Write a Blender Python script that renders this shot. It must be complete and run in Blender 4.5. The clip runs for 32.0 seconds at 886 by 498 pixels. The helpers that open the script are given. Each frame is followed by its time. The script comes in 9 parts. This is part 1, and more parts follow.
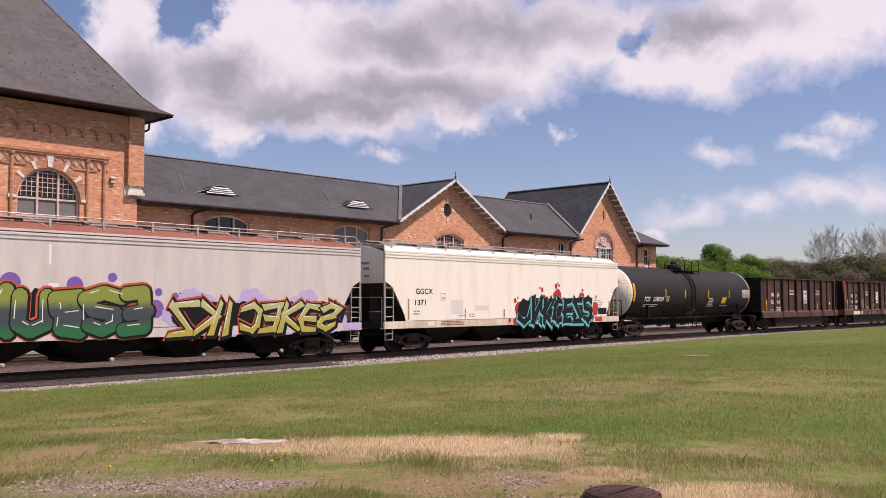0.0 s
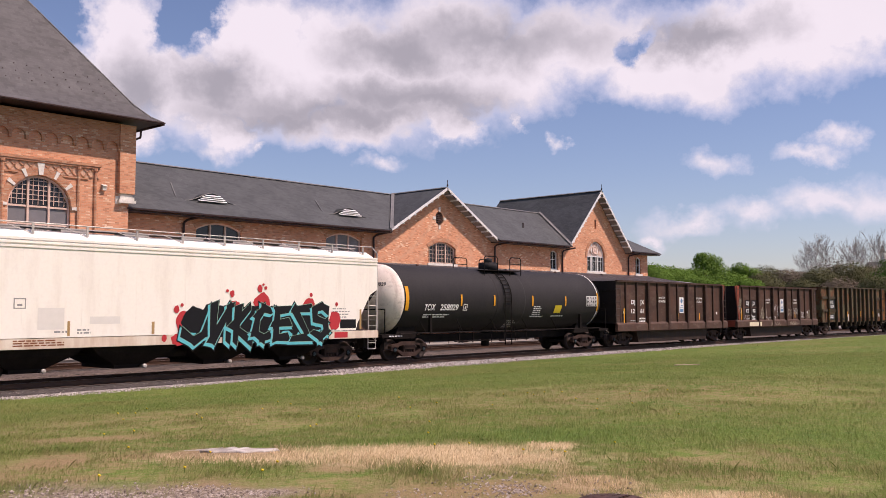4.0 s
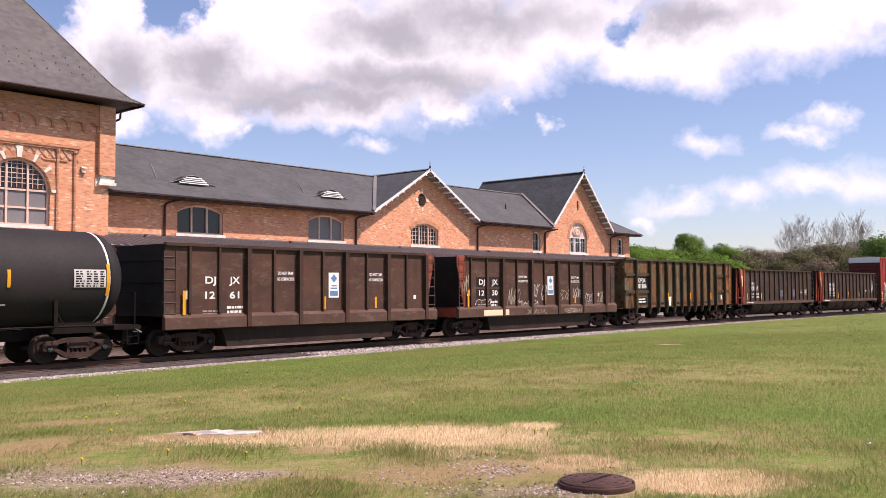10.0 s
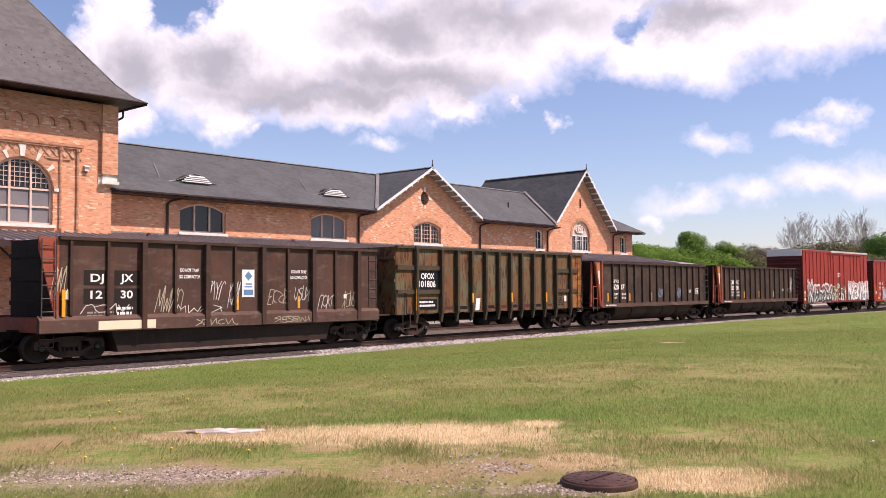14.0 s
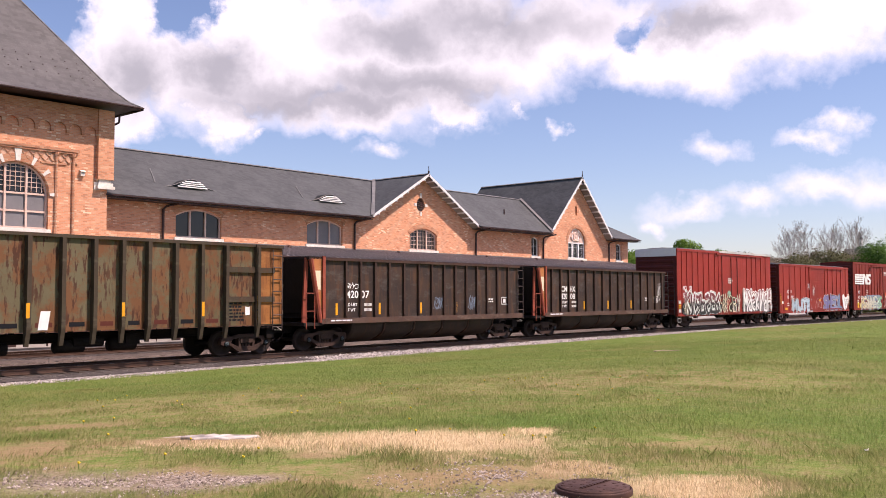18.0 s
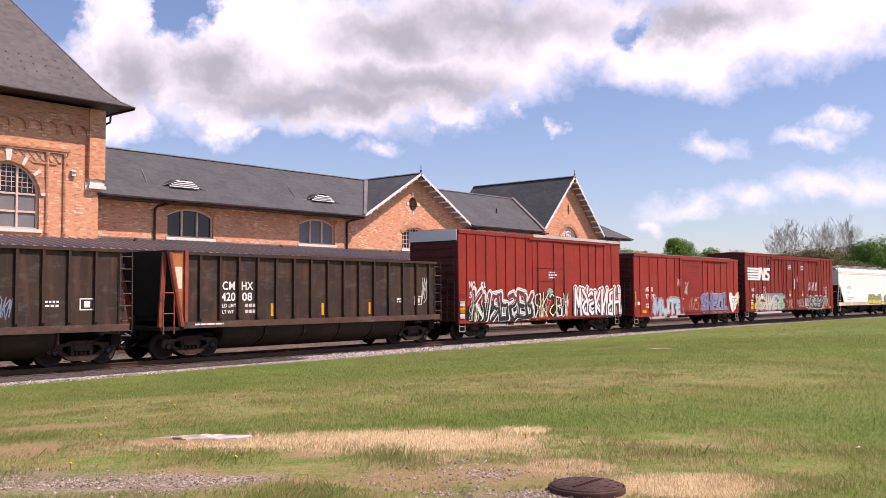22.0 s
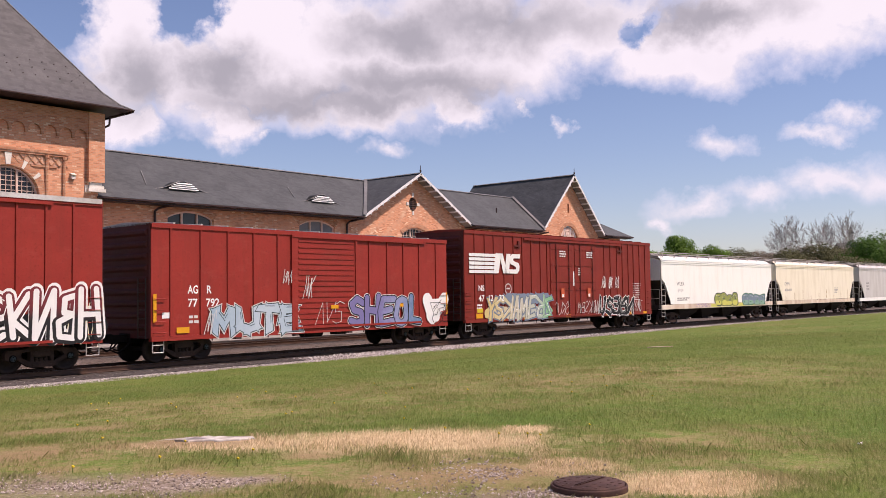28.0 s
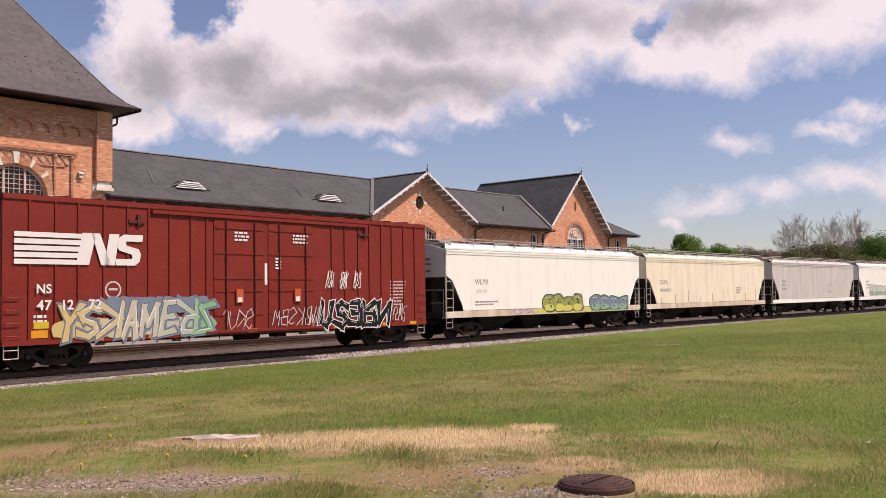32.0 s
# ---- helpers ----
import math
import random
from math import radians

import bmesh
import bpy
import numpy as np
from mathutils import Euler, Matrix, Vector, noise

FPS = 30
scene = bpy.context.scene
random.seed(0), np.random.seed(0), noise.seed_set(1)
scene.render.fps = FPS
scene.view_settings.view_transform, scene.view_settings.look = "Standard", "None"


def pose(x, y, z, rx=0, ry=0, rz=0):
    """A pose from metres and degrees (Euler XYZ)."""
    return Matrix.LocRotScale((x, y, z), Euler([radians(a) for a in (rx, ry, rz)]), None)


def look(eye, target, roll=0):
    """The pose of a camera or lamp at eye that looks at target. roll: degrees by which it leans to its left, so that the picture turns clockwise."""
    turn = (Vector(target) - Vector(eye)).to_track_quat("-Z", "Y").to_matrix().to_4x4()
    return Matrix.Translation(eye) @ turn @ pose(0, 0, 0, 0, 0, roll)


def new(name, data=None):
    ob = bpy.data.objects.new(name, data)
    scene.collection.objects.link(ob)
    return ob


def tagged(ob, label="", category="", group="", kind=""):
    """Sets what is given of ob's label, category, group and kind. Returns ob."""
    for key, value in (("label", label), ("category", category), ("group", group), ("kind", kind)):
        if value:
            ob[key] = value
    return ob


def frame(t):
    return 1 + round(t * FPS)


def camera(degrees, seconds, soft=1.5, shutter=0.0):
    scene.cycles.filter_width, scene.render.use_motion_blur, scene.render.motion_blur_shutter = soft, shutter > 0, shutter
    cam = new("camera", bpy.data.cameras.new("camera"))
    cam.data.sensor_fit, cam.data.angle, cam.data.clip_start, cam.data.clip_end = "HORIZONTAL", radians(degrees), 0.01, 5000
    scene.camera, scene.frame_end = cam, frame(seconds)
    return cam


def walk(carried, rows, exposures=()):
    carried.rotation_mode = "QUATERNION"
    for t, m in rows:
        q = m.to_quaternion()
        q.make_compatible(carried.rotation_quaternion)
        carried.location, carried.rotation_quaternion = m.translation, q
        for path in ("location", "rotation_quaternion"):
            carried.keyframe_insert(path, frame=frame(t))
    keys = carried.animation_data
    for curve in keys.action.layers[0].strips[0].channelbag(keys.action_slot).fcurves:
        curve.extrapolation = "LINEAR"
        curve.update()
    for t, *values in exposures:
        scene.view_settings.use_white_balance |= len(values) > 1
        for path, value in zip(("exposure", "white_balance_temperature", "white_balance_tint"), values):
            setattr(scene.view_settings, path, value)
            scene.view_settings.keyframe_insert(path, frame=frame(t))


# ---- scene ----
# x runs along the railway, y across it, z up from the top of the rail; the eye stays put and turns a little
EYE = Vector((0, 0, 2.15))
cam = camera(50.83, 32.0, soft=0.78)


def aim(turn, tilt, lean):
    """The pose of the eye, turned from the railway's line, tilted up and leaning, in degrees."""
    a, b = radians(turn), radians(tilt)
    return look(EYE, EYE + Vector((math.cos(a) * math.cos(b), math.sin(a) * math.cos(b), math.sin(b))), lean)


walk(cam, [
    (0.0, aim(42.641, 3.253, -0.172)),
    (0.5, aim(42.419, 3.282, -0.272)),
    (1.0, aim(42.356, 3.381, -0.043)),
    (1.5, aim(42.365, 3.535, -0.042)),
    (2.0, aim(42.272, 3.652, 0.139)),
    (2.5, aim(42.133, 3.696, -0.124)),
    (3.0, aim(42.059, 3.743, -0.098)),
    (3.5, aim(42.124, 3.749, -0.040)),
    (5.5, aim(42.147, 3.794, -0.522)),
    (6.0, aim(42.080, 3.468, -0.504)),
    (6.5, aim(41.985, 3.065, -0.624)),
    (7.0, aim(41.800, 2.749, -0.410)),
    (7.5, aim(41.517, 2.512, -0.405)),
    (8.0, aim(41.325, 2.481, -0.359)),
    (8.5, aim(41.290, 2.575, -0.243)),
    (9.0, aim(41.190, 2.586, -0.177)),
    (9.5, aim(41.075, 2.600, -0.226)),
    (10.0, aim(41.086, 2.636, -0.358)),
    (10.5, aim(41.159, 2.715, -0.261)),
    (11.0, aim(41.169, 2.711, -0.653)),
    (11.5, aim(41.176, 2.638, -0.558)),
    (12.0, aim(41.214, 2.522, -0.430)),
    (12.5, aim(41.246, 2.440, -0.188)),
    (13.0, aim(41.271, 2.467, -0.340)),
    (13.5, aim(41.270, 2.490, -0.273)),
    (14.0, aim(41.246, 2.529, -0.415)),
    (14.5, aim(41.028, 2.556, 0.036)),
    (16.5, aim(41.029, 2.731, 0.092)),
    (17.0, aim(40.968, 2.868, -0.077)),
    (17.5, aim(40.974, 2.956, -0.141)),
    (18.0, aim(40.987, 2.936, -0.150)),
    (18.5, aim(40.977, 2.868, -0.165)),
    (19.0, aim(40.920, 2.881, -0.311)),
    (19.5, aim(40.902, 2.908, -0.098)),
    (20.0, aim(41.027, 2.901, -0.005)),
    (20.5, aim(41.029, 2.904, -0.269)),
    (21.0, aim(40.773, 2.846, -0.248)),
    (21.5, aim(40.547, 2.795, -0.410)),
    (22.0, aim(40.522, 2.880, -0.316)),
    (22.5, aim(40.629, 2.893, -0.092)),
    (23.0, aim(40.842, 3.002, -0.261)),
    (23.5, aim(40.603, 3.055, 0.017)),
    (24.0, aim(40.403, 3.106, -0.348)),
    (24.5, aim(40.414, 3.066, -0.548)),
    (25.0, aim(40.384, 2.947, -0.575)),
    (25.5, aim(40.355, 2.813, -0.723)),
    (27.5, aim(40.469, 2.783, -1.000)),
    (28.0, aim(40.539, 2.869, -0.840)),
    (28.5, aim(40.709, 2.855, -0.856)),
    (29.0, aim(40.866, 2.856, -0.814)),
    (29.5, aim(40.892, 2.829, -0.837)),
    (30.0, aim(40.960, 2.868, -0.925)),
    (30.5, aim(41.028, 2.928, -0.714)),
    (31.0, aim(40.953, 2.890, -0.668)),
    (31.5, aim(40.923, 2.820, -0.751)),
    (32.0, aim(40.959, 2.781, -0.843)),
], [(0.0, -0.02, 6700, 31), (3.0, -0.01, 6700, 31), (6.0, 0.27, 6700, 31), (7.0, 0.39, 6700, 31), (9.0, 0.45, 6700, 31), (19.0, 0.44, 6700, 31), (23.0, 0.34, 6650, 31), (25.0, 0.29, 6650, 31), (28.0, 0.14, 6700, 31), (30.0, 0.14, 6600, 31), (32.0, 0.02, 7050, 30)])


def travelled(t):
    """Metres that the train has gone at t seconds, counted from 16 s."""
    u = (t - 16) / 16
    return 85.814 * u + 7.682 * u ** 2 - 1.485 * u ** 3 - 1.403 * u ** 4 + 0.048 * u ** 5 - 0.533 * u ** 6


# the railway runs in a very wide curve: its slant and bend where it lies square before the gables
SLANT, BEND, MID = 0.033, -0.000944, 29.1


def bow(x):
    """How far the railway lies off a straight line along x; past the view it runs on straight."""
    q = x - MID
    c = np.clip(q, -45.0, 80.0)
    return SLANT * c + BEND / 2 * c * c + (SLANT + BEND * c) * (q - c)


def bow_turn(x):
    return math.atan(SLANT + BEND * min(80.0, max(-45.0, x - MID)))


# ---- light ----
SUN_TURN, SUN_RISE = radians(-58), radians(56)      # towards the sun: before the building's front, off to the right
TO_SUN = Vector((math.cos(SUN_TURN) * math.cos(SUN_RISE), math.sin(SUN_TURN) * math.cos(SUN_RISE), math.sin(SUN_RISE)))
world = bpy.data.worlds.new("sky")
scene.world = world
world.use_nodes = True
wt = world.node_tree
sky = wt.nodes.new("ShaderNodeTexSky")
sky.sky_type, sky.sun_disc, sky.sun_elevation = "NISHITA", False, SUN_RISE
sky.sun_rotation = math.atan2(TO_SUN.x, TO_SUN.y)
sky.air_density, sky.dust_density, sky.ozone_density = 1.0, 0.45, 3.6
wt.nodes["Background"].inputs["Strength"].default_value = 0.105
wt.links.new(sky.outputs[0], wt.nodes["Background"].inputs["Color"])
sun_data = bpy.data.lights.new("sun", "SUN")
sun_data.energy, sun_data.angle, sun_data.color = 5.0, radians(0.53), (1.0, 0.905, 0.77)
sun = new("sun", sun_data)
sun.matrix_world = look(TO_SUN * 300, (0, 0, 0))


# ---- materials ----
class Tree:
    """A short hand for a node tree."""

    def __init__(self, name):
        self.mat = bpy.data.materials.new(name)
        self.mat.use_nodes = True
        self.t = self.mat.node_tree
        self.bsdf = self.t.nodes["Principled BSDF"]

    def node(self, kind, **inputs):
        n = self.t.nodes.new("ShaderNode" + kind)
        for key, value in inputs.items():
            self.put(n, key.replace("_", " "), value)
        return n

    def put(self, n, key, value):
        s = n.inputs[int(key)] if key.isdigit() else n.inputs[key]
        if isinstance(value, bpy.types.NodeSocket):
            self.t.links.new(value, s)
        else:
            s.default_value = value

    def math(self, op, a, b=0.0, clamp=False):
        n = self.t.nodes.new("ShaderNodeMath")
        n.operation, n.use_clamp = op, clamp
        self.put(n, "0", a), self.put(n, "1", b)
        return n.outputs[0]

    def mix(self, f, a, b, blend="MIX"):
        n = self.t.nodes.new("ShaderNodeMix")
        n.data_type, n.blend_type = "RGBA", blend
        for s, v in ((n.inputs[0], f), (n.inputs[6], a), (n.inputs[7], b)):
            if isinstance(v, bpy.types.NodeSocket):
                self.t.links.new(v, s)
            else:
                s.default_value = (*v, 1) if isinstance(v, tuple) and len(v) == 3 else v
        return n.outputs[2]

    def ramp(self, f, a, b):
        n = self.t.nodes.new("ShaderNodeMapRange")
        self.put(n, "Value", f), self.put(n, "From Min", a), self.put(n, "From Max", b)
        return n.outputs[0]

    def coords(self, scale=(1, 1, 1), kind="Object"):
        tc = self.node("TexCoord")
        m = self.node("Mapping", Vector=tc.outputs[kind])
        m.inputs["Scale"].default_value = scale
        return m.outputs[0]

    def noise(self, vec, scale, detail=4, rough=0.55):
        n = self.node("TexNoise", Vector=vec, Scale=scale, Detail=detail, Roughness=rough)
        return n.outputs[0]

    def bump(self, height, strength=0.3, dist=0.01):
        self.put(self.bsdf, "Normal", self.node("Bump", Height=height, Strength=strength, Distance=dist).outputs[0])

    def done(self, colour, rough=0.6, metal=0.0, spec=0.5):
        self.put(self.bsdf, "Base Color", colour if isinstance(colour, bpy.types.NodeSocket) else (*colour, 1))
        self.put(self.bsdf, "Roughness", rough), self.put(self.bsdf, "Metallic", metal)
        self.put(self.bsdf, "Specular IOR Level", spec)
        return self.mat


def surf(name, a, b, rough=0.6, metal=0.0, scale=0.8, fine=14.0, grime=0.25, stretch=(1, 1, 1), bump=0.15, spec=0.18, lo=0.35, hi=0.7):
    """A worn surface: colour a going over to b in patches, with fine grain on it."""
    k = Tree(name)
    v = k.coords(stretch)
    big = k.ramp(k.noise(v, scale, 6, 0.62), lo, hi)
    small = k.noise(k.coords(), fine, 3)
    c = k.mix(big, a, b)
    c = k.mix(k.math("MULTIPLY", k.ramp(small, 0.45, 0.75), grime), c, tuple(x * 0.35 for x in a))
    k.bump(small, bump, 0.004)
    return k.done(c, k.math("ADD", k.math("MULTIPLY", small, 0.2), rough - 0.1), metal, spec)


def plain(name, c, rough=0.55, metal=0.0, spec=0.15):
    k = Tree(name)
    n = k.noise(k.coords(), 6.0, 5)
    return k.done(k.mix(k.math("MULTIPLY", n, 0.35), c, tuple(x * 0.6 for x in c)), rough, metal, spec)


def brick_material(name, tint=1.0, proud=0.0):
    """Red-orange brick with pale mortar; courses of 75 mm, along both kinds of wall."""
    k = Tree(name)
    tc = k.node("TexCoord")
    s = k.node("SeparateXYZ", Vector=tc.outputs["Object"])
    u = k.math("ADD", s.outputs[0], s.outputs[1])
    v = k.node("CombineXYZ", X=u, Y=s.outputs[2], Z=0.0).outputs[0]
    b = k.node("TexBrick", Vector=v, Scale=1.0)
    b.inputs["Mortar Size"].default_value, b.inputs["Brick Width"].default_value, b.inputs["Row Height"].default_value = 0.007, 0.225, 0.075
    b.inputs["Mortar Smooth"].default_value, b.inputs["Bias"].default_value = 0.3, -0.1
    b.inputs["Color1"].default_value = (0.66 * tint, 0.31 * tint, 0.17 * tint, 1)
    b.inputs["Color2"].default_value = (0.55 * tint, 0.23 * tint, 0.12 * tint, 1)
    b.inputs["Mortar"].default_value = (0.52 * tint, 0.36 * tint, 0.25 * tint, 1)
    # single pale and dark bricks, told apart by their cell
    row = k.math("FLOOR", k.math("DIVIDE", s.outputs[2], 0.075))
    col = k.math("FLOOR", k.math("ADD", k.math("DIVIDE", u, 0.225), k.math("MULTIPLY", k.math("MODULO", row, 2.0), 0.5)))
    cell = k.node("TexWhiteNoise", Vector=k.node("CombineXYZ", X=col, Y=row, Z=0.0).outputs[0])
    patch = k.noise(v, 0.9, 4)
    pale = k.math("MULTIPLY", k.ramp(cell.outputs[0], 0.86, 0.92), k.ramp(patch, 0.35, 0.6))
    dark = k.ramp(cell.outputs[0], 0.16, 0.08)
    mortar = b.outputs["Fac"]
    c = k.mix(k.math("MULTIPLY", pale, k.math("SUBTRACT", 1.0, mortar)), b.outputs["Color"], (0.76 * tint, 0.54 * tint, 0.36 * tint))
    c = k.mix(k.math("MULTIPLY", dark, 0.45), c, (0.30 * tint, 0.115 * tint, 0.065 * tint))
    c = k.mix(k.math("MULTIPLY", k.ramp(k.noise(v, 0.35, 6), 0.45, 0.7), 0.3), c, (0.42 * tint, 0.18 * tint, 0.10 * tint))
    k.bump(mortar, -0.5, 0.008)
    return k.done(c, 0.85, 0.0, 0.2)


def slate_material(name, axis, slope, hue=(0.95, 0.985, 1.0)):
    """Dark grey slates in courses of 0.2 m. axis: along which they run; slope: metres up the roof to a metre of height."""
    k = Tree(name)
    tc = k.node("TexCoord")
    s = k.node("SeparateXYZ", Vector=tc.outputs["Object"])
    u, v = s.outputs[axis], k.math("MULTIPLY", s.outputs[2], slope)
    vec = k.node("CombineXYZ", X=u, Y=v, Z=0.0).outputs[0]
    row = k.math("FLOOR", k.math("DIVIDE", v, 0.2))
    col = k.math("FLOOR", k.math("ADD", k.math("DIVIDE", u, 0.28), k.math("MULTIPLY", k.math("MODULO", row, 2.0), 0.5)))
    cell = k.node("TexWhiteNoise", Vector=k.node("CombineXYZ", X=col, Y=row, Z=0.0).outputs[0]).outputs[0]
    c = k.mix(cell, tuple(0.06 * h for h in hue), tuple(0.083 * h for h in hue))
    c = k.mix(k.math("MULTIPLY", k.ramp(k.noise(vec, 0.5, 6, 0.65), 0.45, 0.7), 0.6), c, tuple(0.115 * h for h in hue))
    c = k.mix(k.math("MULTIPLY", k.ramp(k.noise(vec, 3.0, 4), 0.55, 0.75), 0.4), c, tuple(0.058 * h for h in hue))
    edge = k.math("FRACT", k.math("DIVIDE", v, 0.2))
    k.bump(k.math("ADD", edge, k.math("MULTIPLY", cell, 0.6)), 0.6, 0.02)
    return k.done(c, 0.65, 0.0, 0.2)


BRICK = brick_material("red brick", 1.06)
BRICK_TRIM = brick_material("darker moulded brick", 0.8)
SLATE_X = slate_material("slate", 0, 1.94)
SLATE_Y = slate_material("slate on the cross roofs", 1, 1.6)
SLATE_T = slate_material("slate on the tower", 0, 1.25, (1.2, 1.13, 1.14))
STONE = surf("pale limestone", (0.78, 0.74, 0.66), (0.6, 0.56, 0.48), 0.8, scale=2.0)
CREAM = surf("cream window paint", (0.72, 0.52, 0.42), (0.62, 0.44, 0.35), 0.5)
WHITE_TRIM = surf("white painted wood", (0.8, 0.79, 0.76), (0.66, 0.65, 0.62), 0.5, scale=3)
BROWN_METAL = surf("dark brown painted metal", (0.055, 0.032, 0.028), (0.08, 0.05, 0.045), 0.45, 0.2)
CANOPY = surf("grey-brown sheet metal", (0.27, 0.24, 0.235), (0.35, 0.315, 0.305), 0.5, 0.15, scale=0.4)
FLASHING = surf("weathered lead flashing", (0.16, 0.155, 0.15), (0.24, 0.23, 0.22), 0.55, 0.3)
# near-black colour standing in for the shade of unlit rooms
ROOM_SHADE = plain("painted room shade", (0.012, 0.012, 0.014), 0.9)
BLIND = surf("grey window blind", (0.21, 0.20, 0.20), (0.17, 0.165, 0.165), 0.25, fine=3, grime=0.1)
PALE_BRICK = surf("pale terracotta", (0.66, 0.42, 0.29), (0.56, 0.33, 0.21), 0.85, scale=4)
RAIL = surf("rusted rail steel", (0.11, 0.062, 0.042), (0.075, 0.05, 0.04), 0.55, 0.4, fine=30)
RAIL_TOP = plain("polished rail head", (0.42, 0.40, 0.38), 0.28, 0.9)
TIE = surf("creosoted timber", (0.06, 0.045, 0.036), (0.1, 0.08, 0.065), 0.85, scale=3, stretch=(8, 1, 1))
CONCRETE = surf("pale concrete", (0.36, 0.33, 0.30), (0.27, 0.25, 0.23), 0.85, scale=0.7, fine=40)


def gravel_material(name, a, b):
    k = Tree(name)
    v = k.coords()
    w = k.node("TexVoronoi", Vector=v, Scale=16.0)
    n = k.noise(v, 0.6, 5)
    c = k.mix(k.node("SeparateColor", Color=w.outputs["Color"]).outputs[0], a, b)
    c = k.mix(k.math("MULTIPLY", k.ramp(n, 0.4, 0.7), 0.45), c, tuple(x * 0.55 for x in a))
    c = k.mix(k.ramp(w.outputs["Distance"], 0.45, 0.8), c, tuple(x * 0.25 for x in a))
    k.bump(w.outputs["Distance"], -0.9, 0.03)
    return k.done(c, 0.9, 0.0, 0.25)


DARK_BALLAST = gravel_material("dark ballast", (0.06, 0.05, 0.045), (0.14, 0.12, 0.11))
BALLAST = gravel_material("grey ballast", (0.26, 0.225, 0.20), (0.58, 0.53, 0.49))
BROWN_BALLAST = gravel_material("rusty brown ballast", (0.085, 0.062, 0.05), (0.22, 0.175, 0.15))


def lawn_colour(k, v):
    """Lawn, with worn straw-coloured and gravelly places near the drain cover."""
    s = k.node("SeparateXYZ", Vector=v)
    x, y = s.outputs[0], s.outputs[1]
    wob = k.math("ADD", k.math("SUBTRACT", k.noise(v, 0.9, 6, 0.65), 0.5), k.math("MULTIPLY", k.math("SUBTRACT", k.noise(v, 5.0, 5, 0.7), 0.5), 0.6))
    g = k.mix(k.ramp(k.noise(v, 0.35, 5), 0.35, 0.65), (0.098, 0.172, 0.026), (0.152, 0.205, 0.042))
    g = k.mix(k.math("MULTIPLY", k.ramp(k.noise(v, 0.14, 5), 0.5, 0.66), 0.6), g, (0.215, 0.19, 0.068))
    g = k.mix(k.math("MULTIPLY", k.ramp(k.noise(v, 0.8, 6, 0.75), 0.5, 0.66), 0.5), g, (0.29, 0.23, 0.10))
    g = k.mix(k.math("MULTIPLY", k.ramp(k.noise(v, 1.6, 6, 0.7), 0.52, 0.66), 0.75), g, (0.06, 0.135, 0.02))
    g = k.mix(k.math("MULTIPLY", k.ramp(k.noise(v, 8.0, 6, 0.75), 0.5, 0.64), 0.5), g, (0.06, 0.085, 0.02))
    g = k.mix(k.math("MULTIPLY", k.ramp(k.noise(v, 13.0, 5, 0.75), 0.54, 0.68), 0.5), g, (0.34, 0.32, 0.15))

    def spot(cx, cy, rx, ry, turn, soft=0.8):
        ca, sa = math.cos(radians(turn)), math.sin(radians(turn))
        dx, dy = k.math("SUBTRACT", x, cx), k.math("SUBTRACT", y, cy)
        a = k.math("DIVIDE", k.math("ADD", k.math("MULTIPLY", dx, ca), k.math("MULTIPLY", dy, sa)), rx)
        b = k.math("DIVIDE", k.math("SUBTRACT", k.math("MULTIPLY", dy, ca), k.math("MULTIPLY", dx, sa)), ry)
        d = k.math("SQRT", k.math("ADD", k.math("MULTIPLY", a, a), k.math("MULTIPLY", b, b)))
        d = k.math("ADD", d, k.math("MULTIPLY", wob, 2.6))
        return k.ramp(d, 1.0 + soft / 2, 1.0 - soft / 2)

    straw = k.mix(k.noise(v, 22.0, 4), (0.44, 0.33, 0.18), (0.78, 0.61, 0.39))
    earth = k.mix(k.noise(v, 12.0, 5, 0.7), (0.16, 0.105, 0.055), (0.40, 0.27, 0.15))
    stones = k.node("TexVoronoi", Vector=v, Scale=34.0)
    gravel = k.mix(k.node("SeparateColor", Color=stones.outputs["Color"]).outputs[0], (0.15, 0.112, 0.085), (0.36, 0.29, 0.235))
    for cx, cy, rx, ry, turn in STRAW:
        g = k.mix(k.math("MULTIPLY", spot(cx, cy, rx, ry, turn), 0.95), g, straw)
    for cx, cy, rx, ry, turn in WORN:
        g = k.mix(k.math("MULTIPLY", spot(cx, cy, rx, ry, turn, 1.6), k.math("MULTIPLY", k.ramp(k.noise(v, 3.2, 6, 0.75), 0.42, 0.56), 0.85)), g, (0.30, 0.215, 0.11))
    for cx, cy, rx, ry, turn in EARTH:
        g = k.mix(k.math("MULTIPLY", spot(cx, cy, rx, ry, turn, 1.2), 0.75), g, earth)
    for cx, cy, rx, ry, turn in GRAVEL:
        g = k.mix(k.math("MULTIPLY", spot(cx, cy, rx, ry, turn, 1.4), 0.9), g, gravel)
    speck = k.noise(v, 42.0, 4, 0.8)
    g = k.mix(k.math("MULTIPLY", k.ramp(speck, 0.54, 0.66), 0.32), g, (0.07, 0.07, 0.028))
    return k.mix(k.math("MULTIPLY", k.ramp(speck, 0.46, 0.34), 0.4), g, (0.42, 0.36, 0.2))


def ground_material():
    k = Tree("lawn")
    v = k.coords()
    g = lawn_colour(k, v)
    k.bump(k.noise(v, 26.0, 4, 0.7), 0.7, 0.03)
    return k.done(g, 0.95, 0.0, 0.1)


